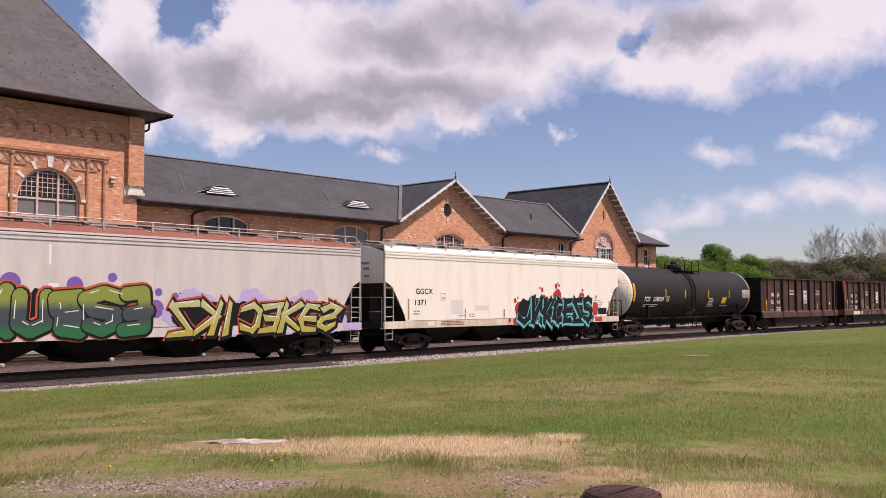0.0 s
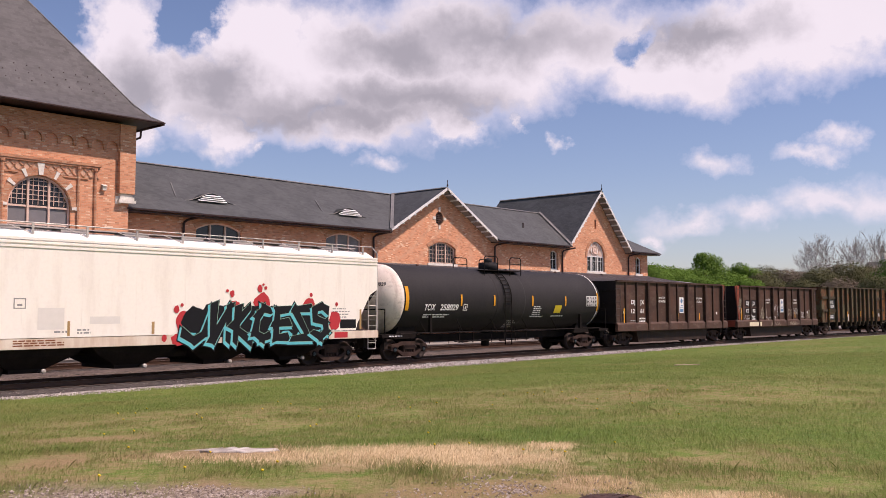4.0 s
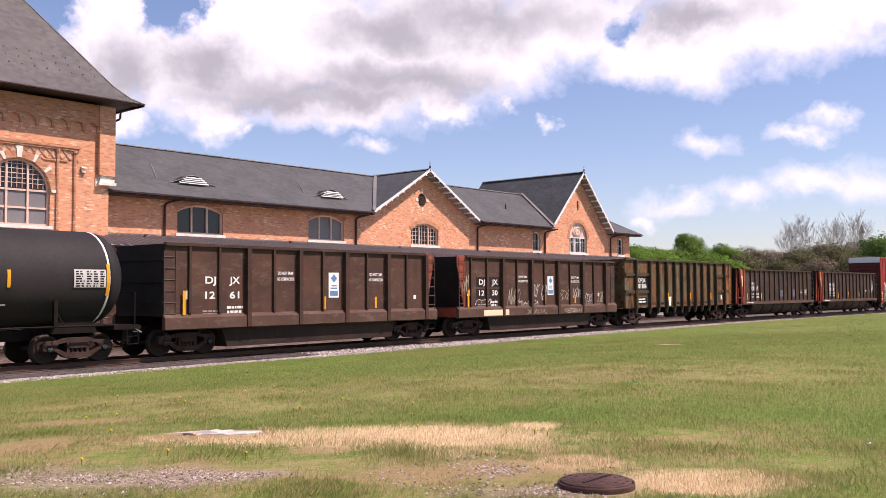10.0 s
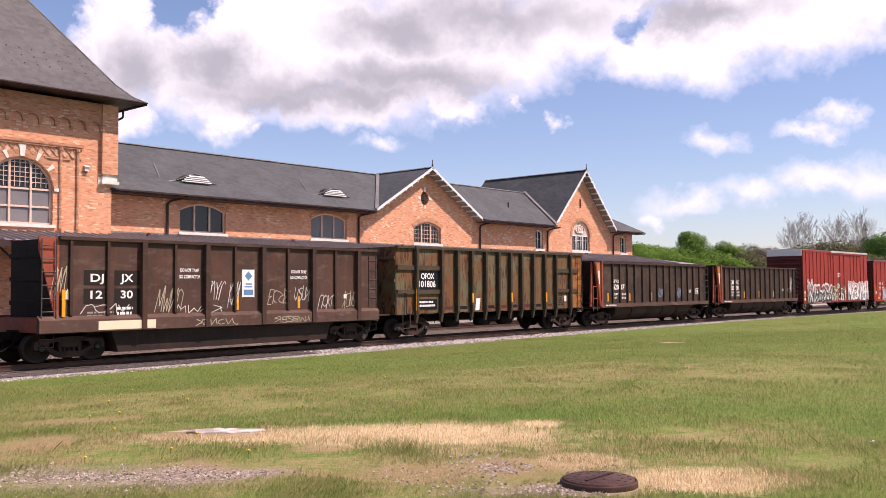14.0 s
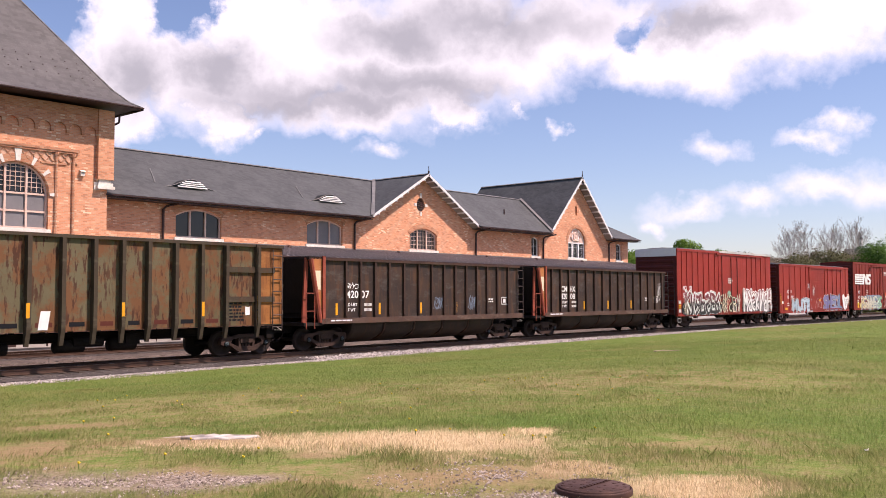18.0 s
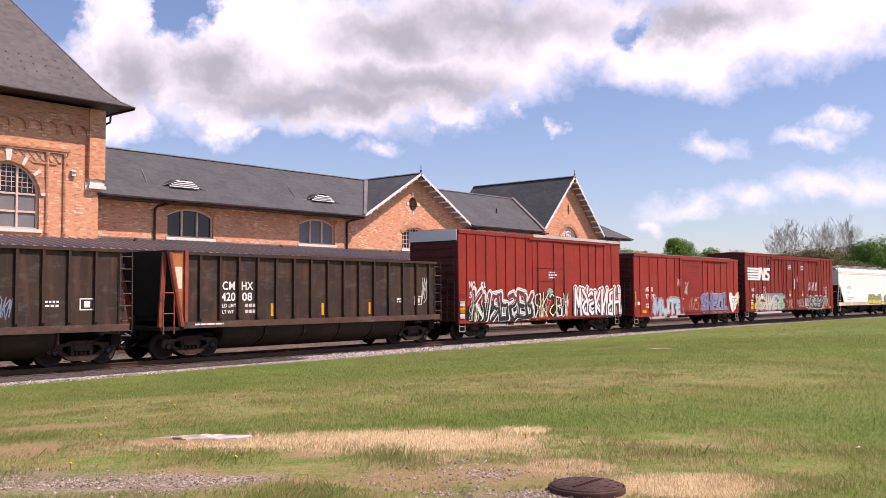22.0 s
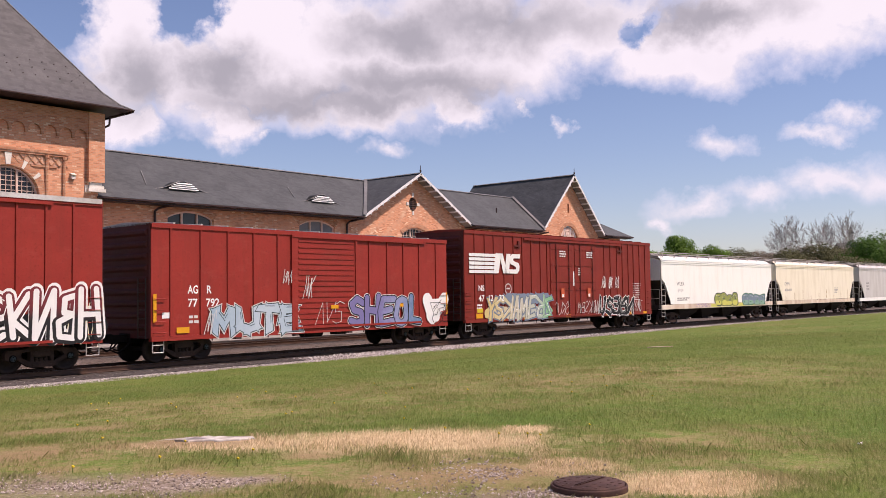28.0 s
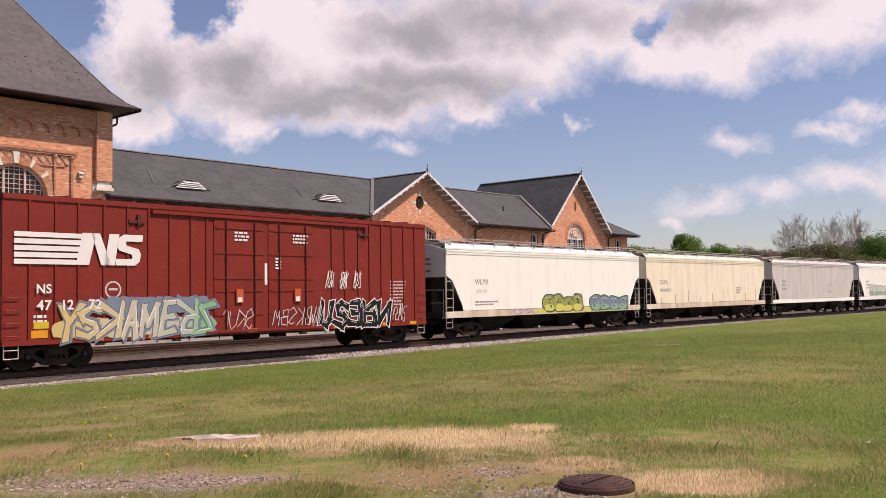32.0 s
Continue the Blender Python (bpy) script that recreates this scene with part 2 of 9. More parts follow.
# worn places in the lawn: middle x, y, half length, half width, turn in degrees
STRAW = ((7.95, 7.75, 1.85, 0.86, -49), (6.75, 9.29, 1.0, 0.55, -49), (7.85, 3.8, 0.74, 0.55, -49), (7.9, 5.1, 0.45, 0.38, -49), (9.72, 7.02, 0.3, 0.3, -49))
WORN = ((5.19, 9.94, 1.5, 2.4, -49), (6.04, 6.54, 1.75, 1.4, -49), (9.5, 4.5, 1.5, 1.5, -49), (9.5, 14.2, 3.9, 3.0, -49), (17.7, 10.3, 4.9, 3.7, -49))
EARTH = ((6.63, 9.7, 0.75, 0.45, -49), (4.96, 10.68, 0.5, 0.7, -49), (7.07, 5.46, 0.75, 0.6, -49), (6.2, 6.04, 0.5, 0.45, -49), (5.17, 7.73, 0.42, 0.4, -49), (6.6, 4.5, 0.66, 0.34, -49), (6.77, 13.0, 0.9, 0.5, -49), (6.73, 7.65, 0.36, 0.28, -49))
GRAVEL = ((4.26, 8.15, 0.85, 0.5, -49), (4.97, 7.35, 0.48, 0.32, -49), (5.46, 7.07, 0.28, 0.2, -49), (6.5, 4.6, 0.5, 0.2, -49))
LAWN = ground_material()


# ---- building blocks ----
def box(bm, x0, x1, y0, y1, z0, z1, mi=0):
    vs = [bm.verts.new((x, y, z)) for z in (z0, z1) for x, y in ((x0, y0), (x1, y0), (x1, y1), (x0, y1))]
    for q in ((0, 3, 2, 1), (4, 5, 6, 7), (0, 1, 5, 4), (1, 2, 6, 5), (2, 3, 7, 6), (3, 0, 4, 7)):
        bm.faces.new([vs[i] for i in q]).material_index = mi
    return vs


def slab(bm, pts, depth, mi=0):
    """A plate: the polygon pts (three coordinates each) pushed along the vector depth."""
    d = Vector(depth)
    a = [bm.verts.new(p) for p in pts]
    b = [bm.verts.new(Vector(p) + d) for p in pts]
    f = [bm.faces.new(a), bm.faces.new(b[::-1])]
    for i in range(len(pts)):
        j = (i + 1) % len(pts)
        f.append(bm.faces.new((a[j], a[i], b[i], b[j])))
    for q in f:
        q.material_index = mi
    bmesh.ops.recalc_face_normals(bm, faces=f)
    return f


def rod(bm, p, q, r=0.02, n=6, mi=0, r2=None):
    p, q = Vector(p), Vector(q)
    d = (q - p).normalized()
    a = d.cross(Vector((0, 0, 1)) if abs(d.z) < 0.9 else Vector((1, 0, 0))).normalized()
    b = d.cross(a)
    r2 = r if r2 is None else r2
    ring = lambda c, rr: [bm.verts.new(c + rr * (math.cos(2 * math.pi * i / n) * a + math.sin(2 * math.pi * i / n) * b)) for i in range(n)]
    u, v = ring(p, r), ring(q, r2)
    for i in range(n):
        j = (i + 1) % n
        bm.faces.new((u[i], u[j], v[j], v[i])).material_index = mi
    bm.faces.new(u[::-1]).material_index = mi
    bm.faces.new(v).material_index = mi


def pipe(bm, pts, r=0.02, n=6, mi=0):
    for p, q in zip(pts, pts[1:]):
        rod(bm, p, q, r, n, mi)


def lathe(bm, prof, axis="y", n=24, centre=(0, 0, 0), mi=0):
    """Turn a profile of (along, radius) pairs round an axis."""
    c = Vector(centre)
    rings = []
    for s, r in prof:
        ring = []
        for i in range(n):
            a = 2 * math.pi * i / n
            u, v = r * math.cos(a), r * math.sin(a)
            ring.append(bm.verts.new(c + Vector({"x": (s, u, v), "y": (u, s, v), "z": (u, v, s)}[axis])))
        rings.append(ring)
    f = []
    for p, q in zip(rings, rings[1:]):
        for i in range(n):
            j = (i + 1) % n
            f.append(bm.faces.new((p[i], p[j], q[j], q[i])))
    f += [bm.faces.new(rings[0]), bm.faces.new(rings[-1])]
    for q in f:
        q.material_index, q.smooth = mi, True
    bmesh.ops.recalc_face_normals(bm, faces=f)


def mesh_of(name, bm, mats):
    me = bpy.data.meshes.new(name)
    bm.to_mesh(me)
    bm.free()
    for m in mats if isinstance(mats, (list, tuple)) else [mats]:
        me.materials.append(m)
    return me


def part(name, bm, material, parent=None, label=""):
    """Links a bmesh as one mesh object, under its thing where there is one."""
    ob = new(name, mesh_of(name, bm, material))
    ob.parent = parent
    if label:
        ob["label"] = label
    return ob


def place(name, me, parent, x=0, y=0, z=0, rz=0.0, label=""):
    """An object on a mesh that others share."""
    ob = new(name, me)
    ob.parent = parent
    ob.location, ob.rotation_euler = (x, y, z), (0, 0, rz)
    if label:
        ob["label"] = label
    return ob


def thing(name, label, category, group="", kind="", at=(0, 0, 0)):
    ob = new(name)
    ob.empty_display_size = 0.3
    ob.location = at
    return tagged(ob, label, category, group, kind)

# ---- ground ----
def fall(a, b, v):
    u = min(1.0, max(0.0, (v - a) / (b - a)))
    return u * u * (3 - 2 * u)


def ground_z(x, y):
    """The lawn drops from the eye's footing to the railway; beyond the station it lies level, and a hill rises far off."""
    flat = y
    y = y - float(bow(x)) * fall(12, 24, y)
    z = 0.45 - 0.68 * fall(7, 26.6, y)
    z += 0.12 * fall(25, 70, x) * (1 - fall(26.4, 27.2, y))
    z -= 0.34 * fall(26.5, 27.3, y)
    z += 0.05 * noise.noise((x * 0.12, y * 0.12, 0)) * (1 - fall(25, 27, y))
    y = flat
    r = math.hypot(x, y)
    if r > 250:
        z += 9 * fall(300, 900, r) * fall(0.1, 0.4, 0.62 - math.atan2(y, x)) + 2 * fall(300, 900, r)
    return z


def axis_steps(lo, hi, fine_lo, fine_hi, step):
    out, v, d = [], fine_lo, step
    while v > lo:
        d *= 1.25
        v -= d
        out.append(max(v, lo))
    out = out[::-1]
    out += list(np.arange(fine_lo, fine_hi, step))
    v, d = fine_hi, step
    while v < hi:
        out.append(v)
        d *= 1.25
        v += d
    return out + [hi]


def build_ground():
    xs, ys = axis_steps(-3000, 3000, -10, 60, 1.0), axis_steps(-3000, 3000, -2, 30, 0.6)
    verts = [(x, y, ground_z(x, y)) for y in ys for x in xs]
    n = len(xs)
    faces = [(j * n + i, j * n + i + 1, (j + 1) * n + i + 1, (j + 1) * n + i) for j in range(len(ys) - 1) for i in range(n - 1)]
    me = bpy.data.meshes.new("ground")
    me.from_pydata(verts, [], faces)
    me.polygons.foreach_set("use_smooth", [True] * len(faces))
    me.materials.append(LAWN)
    return tagged(new("ground", me), "mown green lawn with dry straw-coloured and gravelly patches", "ground", kind="structure")


build_ground()

# ---- railway ----
YC, YC2 = 29.57, 37.45                      # middles of the two tracks
TIE_STEP = 0.54


def build_track(name, yc, x0, x1, label, tie_from, tie_to, bed):
    tr = thing(name, label, "railway track", kind="structure", at=(0, yc, 0))
    xs = [x0, -60, -30] + list(range(-16, 112, 4)) + [125, 160, 220, 300, x1]

    def swept(bm, prof, stops, top=None):
        rings = [[bm.verts.new((x, float(bow(x)) + p, q)) for p, q in prof] for x in stops]
        f = []
        for a, b in zip(rings, rings[1:]):
            for i in range(len(prof)):
                j = (i + 1) % len(prof)
                f.append(bm.faces.new((a[i], a[j], b[j], b[i])))
                if top is not None and prof[i][1] > top and prof[j][1] > top:
                    f[-1].material_index = 1
        f += [bm.faces.new(rings[0]), bm.faces.new(rings[-1])]
        bmesh.ops.recalc_face_normals(bm, faces=f)

    bm = bmesh.new()
    swept(bm, [(-3.5, -0.62), (-2.75, -0.24), (-1.6, -0.19), (1.6, -0.19), (2.75, -0.24), (3.5, -0.62)], xs)
    part("ballast_bed", bm, bed, tr)
    # darker ballast round the ties, wider on the main track's near side at the left
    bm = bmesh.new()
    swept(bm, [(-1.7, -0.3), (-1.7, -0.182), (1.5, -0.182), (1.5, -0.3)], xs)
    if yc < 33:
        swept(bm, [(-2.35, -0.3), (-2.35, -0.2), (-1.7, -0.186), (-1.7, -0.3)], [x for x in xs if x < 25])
    part("dark_ballast", bm, DARK_BALLAST, tr, "dark ballast between the ties")
    for side in (-1, 1):
        bm = bmesh.new()
        y = side * 0.755
        prof = [(-0.075, -0.165), (0.075, -0.165), (0.075, -0.15), (0.012, -0.135), (0.012, -0.045), (0.036, -0.035), (0.036, -0.004), (0.026, 0.0), (-0.026, 0.0), (-0.036, -0.004), (-0.036, -0.035), (-0.012, -0.045), (-0.012, -0.135), (-0.075, -0.15)]
        swept(bm, [(y + p, q) for p, q in prof], xs, -0.002)
        part("rail", bm, [RAIL, RAIL_TOP], tr)
    bm = bmesh.new()
    box(bm, -0.115, 0.115, -1.3, 1.3, -0.36, -0.168)
    box(bm, -0.09, 0.09, -0.93, -0.58, -0.168, -0.158, 1)
    box(bm, -0.09, 0.09, 0.58, 0.93, -0.168, -0.158, 1)
    me = mesh_of("tie", bm, [TIE, RAIL])
    x = tie_from
    while x < tie_to:
        place("tie", me, tr, x + random.uniform(-0.03, 0.03), float(bow(x)) + random.uniform(-0.05, 0.05), random.uniform(-0.01, 0.004), bow_turn(x) + random.uniform(-0.02, 0.02))
        x += TIE_STEP
    return tr


build_track("main_track", YC, -120, 420, "rusty steel rails on timber ties in grey ballast", 6, 110, BALLAST)
build_track("platform_track", YC2, -120, 420, "second track along the platform, rusty rails in ballast", 14, 70, BROWN_BALLAST)


def build_stones():
    """Loose ballast along the near shoulder and between the tracks."""
    rng = np.random.default_rng(4)
    n = 13000
    x = rng.uniform(9, 75, n)
    band = rng.random(n)
    y = np.where(band < 0.8, rng.uniform(26.45, 28.0, n), np.where(band < 0.9, rng.uniform(30.9, 32.2, n), rng.uniform(32.2, 36.2, n)))
    z = np.where(y < 28.6, np.interp(y, [26.4, 26.8, 27.9, 28.6], [-0.32, -0.24, -0.19, -0.19]), np.interp(y, [31.2, 32.4, 33.0], [-0.2, -0.24, -0.5]))
    r = rng.uniform(0.02, 0.05, n)
    r[(x < 23.5) & (y > 27.1) & (y < 28.6)] *= 0.3
    r[(x < 26) & (y > 26.7) & (y <= 27.1)] *= 0.6
    base = np.array([(1, 0, 0), (-1, 0, 0), (0, 1, 0), (0, -1, 0), (0, 0, 1), (0, 0, -1)], float)
    v = base[None] * r[:, None, None] * rng.uniform(0.6, 1.3, (n, 6, 1)) + np.stack([x, y + bow(x), z + r * 0.4], 1)[:, None]
    tri = np.array([(0, 2, 4), (2, 1, 4), (1, 3, 4), (3, 0, 4), (2, 0, 5), (1, 2, 5), (3, 1, 5), (0, 3, 5)])
    f = (tri[None] + 6 * np.arange(n)[:, None, None]).reshape(-1, 3)
    me = bpy.data.meshes.new("ballast_stones")
    me.from_pydata(v.reshape(-1, 3).tolist(), [], f.tolist())
    k = Tree("ballast stone")
    g = k.node("NewGeometry")
    k.done(k.mix(g.outputs["Random Per Island"], (0.20, 0.165, 0.15), (0.66, 0.60, 0.56)), 0.9, 0, 0.25)
    me.materials.append(k.mat)
    tagged(new("ballast_stones", me), "loose grey crushed stone along the tracks", "gravel", kind="stuff")


build_stones()

bm = bmesh.new()
box(bm, -60, 130, 39.35, 46.5, -0.7, 0.02)
box(bm, -60, 130, 39.3, 39.75, 0.02, 0.05)
tagged(part("platform", bm, CONCRETE), "low pale concrete station platform", "platform", kind="structure")

# ---- station ----
WALL, EAVE, RIDGE_Y, BACK = 45.0, 44.1, 49.8, 55.5      # y of the front wall, eave line, ridge and rear eave
EAVE_Z, RIDGE_Z = 7.5, 10.87
station = thing("station", "long red-brick railway station with dark slate roofs and white gable trim", "station building", at=(0, 0, 0))


def arch_pts(x0, x1, z0, zs, za, n=14):
    """An opening's outline: sill at z0, springing at zs, crown at za."""
    cx, hw, rise = (x0 + x1) / 2, (x1 - x0) / 2, za - zs
    out = [(x0, z0), (x1, z0)]
    if rise < hw * 0.98:
        r = (hw * hw + rise * rise) / (2 * rise)
        a = math.asin(hw / r)
        out += [(cx + r * math.sin(a - 2 * a * i / n), zs + rise - r + r * math.cos(a - 2 * a * i / n)) for i in range(n + 1)]
    else:
        out += [(cx + hw * math.cos(math.pi * i / n), zs + rise * math.sin(math.pi * i / n)) for i in range(n + 1)]
    return out


def wall_with_openings(bm, outline, holes, y, thick, mi=0):
    """A wall in the plane y, its outline and holes given in x and z; the holes go right through."""
    edges, loops = [], []
    for loop in [outline] + holes:
        vs = [bm.verts.new((x, y, z)) for x, z in loop]
        loops.append(vs)
        edges += [bm.edges.new((vs[i], vs[(i + 1) % len(vs)])) for i in range(len(vs))]
    res = bmesh.ops.triangle_fill(bm, edges=edges, use_beauty=True)
    faces = [g for g in res["geom"] if isinstance(g, bmesh.types.BMFace)]
    for f in faces:
        f.material_index = mi
        if f.normal.y > 0:
            f.normal_flip()
    for vs in loops:
        back = [bm.verts.new(v.co + Vector((0, thick, 0))) for v in vs]
        fs = [bm.faces.new((vs[i], vs[(i + 1) % len(vs)], back[(i + 1) % len(vs)], back[i])) for i in range(len(vs))]
        for f in fs:
            f.material_index = mi


def band_of(bm, pts, y0, y1, w, closed=False, mi=0):
    """A strip of width w that follows an outline in x and z, inside it."""
    c = Vector((sum(p[0] for p in pts) / len(pts), sum(p[1] for p in pts) / len(pts)))
    n = len(pts)
    inner = []
    for i in range(n):
        a, b, d = Vector(pts[i - 1]), Vector(pts[i]), Vector(pts[(i + 1) % n])
        t = ((b - a).normalized() + (d - b).normalized())
        t = t.normalized() if t.length > 1e-6 else (d - b).normalized()
        nrm = Vector((-t.y, t.x))
        if nrm.dot(c - b) < 0:
            nrm = -nrm
        k = max(0.5, abs(nrm.dot(Vector((-(b - a).normalized().y, (b - a).normalized().x)))))
        inner.append(b + nrm * w / k)
    for i in range(n):
        j = (i + 1) % n
        slab(bm, [(pts[i][0], y0, pts[i][1]), (pts[j][0], y0, pts[j][1]), (inner[j].x, y0, inner[j].y), (inner[i].x, y0, inner[i].y)], (0, y1 - y0, 0), mi)


def glass_material():
    k = Tree("window glass")
    k.done((0.022, 0.02, 0.02), 0.08, 0.0, 0.4)
    return k.mat


GLASS = glass_material()


def build_window(x0, x1, z0, zs, za, wall_y, lights, bars, blind, colour, muntin_rows=0, transom=None):
    """A mullioned window in an arched opening, with sill, frame, panes, blinds and glazing bars."""
    w = thing("window", "", "", at=(0, 0, 0))
    w.parent = station
    pts = arch_pts(x0, x1, z0, zs, za)
    y = wall_y + 0.2
    bm = bmesh.new()
    band_of(bm, pts, y - 0.06, y + 0.08, 0.09)
    part("frame", bm, colour, w)
    top = lambda x: max((pz for px, pz in arch_pts(x0, x1, z0, zs, za, 40)[2:] if abs(px - x) < (x1 - x0) / 30), default=za) - 0.04
    for i in range(1, lights):
        x = x0 + (x1 - x0) * i / lights
        bm = bmesh.new()
        box(bm, x - 0.05, x + 0.05, y - 0.07, y + 0.07, z0, top(x))
        part("mullion", bm, colour, w)
    if transom:
        bm = bmesh.new()
        for tz in transom:
            box(bm, x0 + 0.08, x1 - 0.08, y - 0.05, y + 0.06, tz - 0.045, tz + 0.045)
        part("transom", bm, colour, w)
    if bars:
        nx, zlo = bars
        for i in range(1, nx):
            x = x0 + (x1 - x0) * i / nx
            bm = bmesh.new()
            box(bm, x - 0.014, x + 0.014, y - 0.02, y + 0.01, zlo, top(x))
            part("glazing_bar", bm, colour, w)
        for i in range(muntin_rows):
            zz = zlo + (za - zlo) * (i + 1) / (muntin_rows + 1)
            hw = (x1 - x0) / 2 if zz < zs else (x1 - x0) / 2 * math.sqrt(max(0.05, 1 - ((zz - zs) / max(0.1, za - zs)) ** 2))
            c = (x0 + x1) / 2
            bm = bmesh.new()
            box(bm, c - hw + 0.05, c + hw - 0.05, y - 0.024, y + 0.006, zz - 0.014, zz + 0.014)
            part("glazing_bar", bm, colour, w)
    bm = bmesh.new()
    slab(bm, [(px, y + 0.03, pz) for px, pz in pts], (0, 0.012, 0))
    part("pane", bm, GLASS, w)
    if blind:
        bm = bmesh.new()
        slab(bm, [(px, y + 0.018, min(pz, transom[0]) if transom else pz) for px, pz in (pts if not transom else arch_pts(x0, x1, z0, transom[0] - 0.02, transom[0], 4))], (0, 0.01, 0))
        part("blind", bm, BLIND, w)
    bm = bmesh.new()
    box(bm, x0 - 0.12, x1 + 0.12, wall_y - 0.09, wall_y + 0.2, z0 - 0.16, z0)
    part("sill", bm, STONE, w)
    return w


def roof_plate(name, pts, mat, parent, thick=0.12):
    bm = bmesh.new()
    nrm = (Vector(pts[1]) - Vector(pts[0])).cross(Vector(pts[2]) - Vector(pts[0])).normalized()
    if nrm.z > 0:
        nrm = -nrm
    slab(bm, pts, nrm * thick)
    return part(name, bm, mat, parent)


def build_wings():
    g1, g2 = 49.45, 69.75
    wins = [(29.2, 32.24, 5.5, 6.75, 7.13), (38.7, 41.75, 5.5, 6.75, 7.13), (48.2, 51.1, 5.5, 6.6, 7.05),
            (62.95, 64.0, 5.5, 6.9, 7.1), (68.4, 71.2, 5.5, 6.75, 8.15), (76.5, 77.55, 5.5, 6.9, 7.1)]
    h1, h2 = 5.75, 4.95                        # half widths of the gables
    round_win = [(49.35 + 0.42 * math.cos(2 * math.pi * i / 20), 8.75 + 0.5 * math.sin(2 * math.pi * i / 20)) for i in range(20)]
    slit = [(69.62, 9.3), (69.88, 9.3), (69.88, 10.1), (69.62, 10.1)]
    bm = bmesh.new()
    z = EAVE_Z + 0.45
    outline = [(24.4, 0), (78.7, 0), (78.7, z), (g2 + h2 - 0.55, z - 0.05), (g2, 12.4), (g2 - h2 + 0.55, z - 0.05), (g1 + h1 - 0.95, z - 0.05), (g1, 10.72), (g1 - h1 + 0.95, z - 0.05), (24.4, z)]
    wall_with_openings(bm, outline, [arch_pts(*w) for w in wins] + [round_win, slit], WALL, 0.45)
    part("front_wall", bm, BRICK, station)
    bm = bmesh.new()
    box(bm, 78.25, 78.7, WALL + 0.45, 54.6, 0, z)
    box(bm, 24.4, 78.7, 54.6, 55.05, 0, z)
    part("rear_walls", bm, BRICK, station)
    # added black sheets behind the openings, in place of shaded rooms
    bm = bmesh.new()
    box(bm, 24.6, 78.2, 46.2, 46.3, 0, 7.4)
    part("room_shade_sheet", bm, ROOM_SHADE, station)
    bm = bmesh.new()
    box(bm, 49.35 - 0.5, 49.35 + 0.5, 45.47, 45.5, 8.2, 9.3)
    part("opening_shade_sheet", bm, ROOM_SHADE, station)
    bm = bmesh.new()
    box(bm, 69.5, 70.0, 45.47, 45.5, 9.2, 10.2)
    part("opening_shade_sheet", bm, ROOM_SHADE, station)
    # main roof, front and rear, with the hip at the far end
    end = 79.6
    kx = h2 * (12.62 - RIDGE_Z) / (12.62 - EAVE_Z)
    for a, b, c, d in ((24.0, g1 - h1, g1, 24.0), (g1 + h1, g2 - h2, g2 - kx, g1), (g2 + h2, end, end - 5.7, g2 + kx)):
        roof_plate("front_roof", [(a, EAVE, EAVE_Z), (b, EAVE, EAVE_Z), (c, RIDGE_Y, RIDGE_Z), (d, RIDGE_Y, RIDGE_Z)], SLATE_X, station)
    roof_plate("rear_roof", [(24.0, BACK, EAVE_Z), (end, BACK, EAVE_Z), (end - 5.7, RIDGE_Y, RIDGE_Z), (24.0, RIDGE_Y, RIDGE_Z)], SLATE_X, station)
    roof_plate("end_hip", [(end, EAVE, EAVE_Z), (end, BACK, EAVE_Z), (end - 5.7, RIDGE_Y, RIDGE_Z)], SLATE_Y, station)
    # cross roofs
    for gx, hw, top, ye, yb in ((g1, h1, RIDGE_Z + 0.06, 44.3, RIDGE_Y + 0.3), (g2, h2, 12.62, 44.3, 55.7)):
        zl = EAVE_Z + 0.06
        for s in (-1, 1):
            roof_plate("gable_roof", [(gx + s * hw, ye, zl), (gx, ye, top), (gx, yb, top), (gx + s * hw, yb, zl)], SLATE_Y, station)
            # white verge board and its dentils, and the boarded soffit
            bm = bmesh.new()
            a, b = Vector((gx + s * (hw + 0.03), ye - 0.05, zl - 0.02)), Vector((gx, ye - 0.05, top + 0.02))
            d = (b - a).normalized()
            nrm = Vector((-d.z, 0, d.x)) * (1 if s < 0 else -1)
            slab(bm, [a, b, b - nrm * 0.16, a - nrm * 0.16], (0, 0.06, 0))
            part("verge_board", bm, WHITE_TRIM, station)
            L = (b - a).length
            m = int(L / 0.62)
            for i in range(1, m):
                c = a + d * (L * i / m) - nrm * 0.162
                bm = bmesh.new()
                slab(bm, [c, c + d * 0.09, c + d * 0.09 - nrm * 0.1, c - nrm * 0.1], (0, 0.66, 0))
                part("bracket", bm, WHITE_TRIM, station)
        bm = bmesh.new()
        rod(bm, (gx, ye, top), (gx, ye, top + 0.55), 0.025)
        rod(bm, (gx, ye, top + 0.1), (gx, ye, top + 0.22), 0.07)
        part("finial", bm, BROWN_METAL, station)
        bm = bmesh.new()
        slab(bm, [(gx - 0.16, ye, top - 0.02), (gx, ye, top + 0.07), (gx + 0.16, ye, top - 0.02)], (0, yb - ye, 0))
        part("ridge_cap", bm, FLASHING, station)
    bm = bmesh.new()
    slab(bm, [(24.0, RIDGE_Y - 0.16, RIDGE_Z - 0.02), (24.0, RIDGE_Y, RIDGE_Z + 0.07), (24.0, RIDGE_Y + 0.16, RIDGE_Z - 0.02)], (end - 5.7 - 24, 0, 0))
    part("ridge_cap", bm, FLASHING, station)
    # open valleys in lead
    sl = (RIDGE_Z - EAVE_Z) / (RIDGE_Y - EAVE)
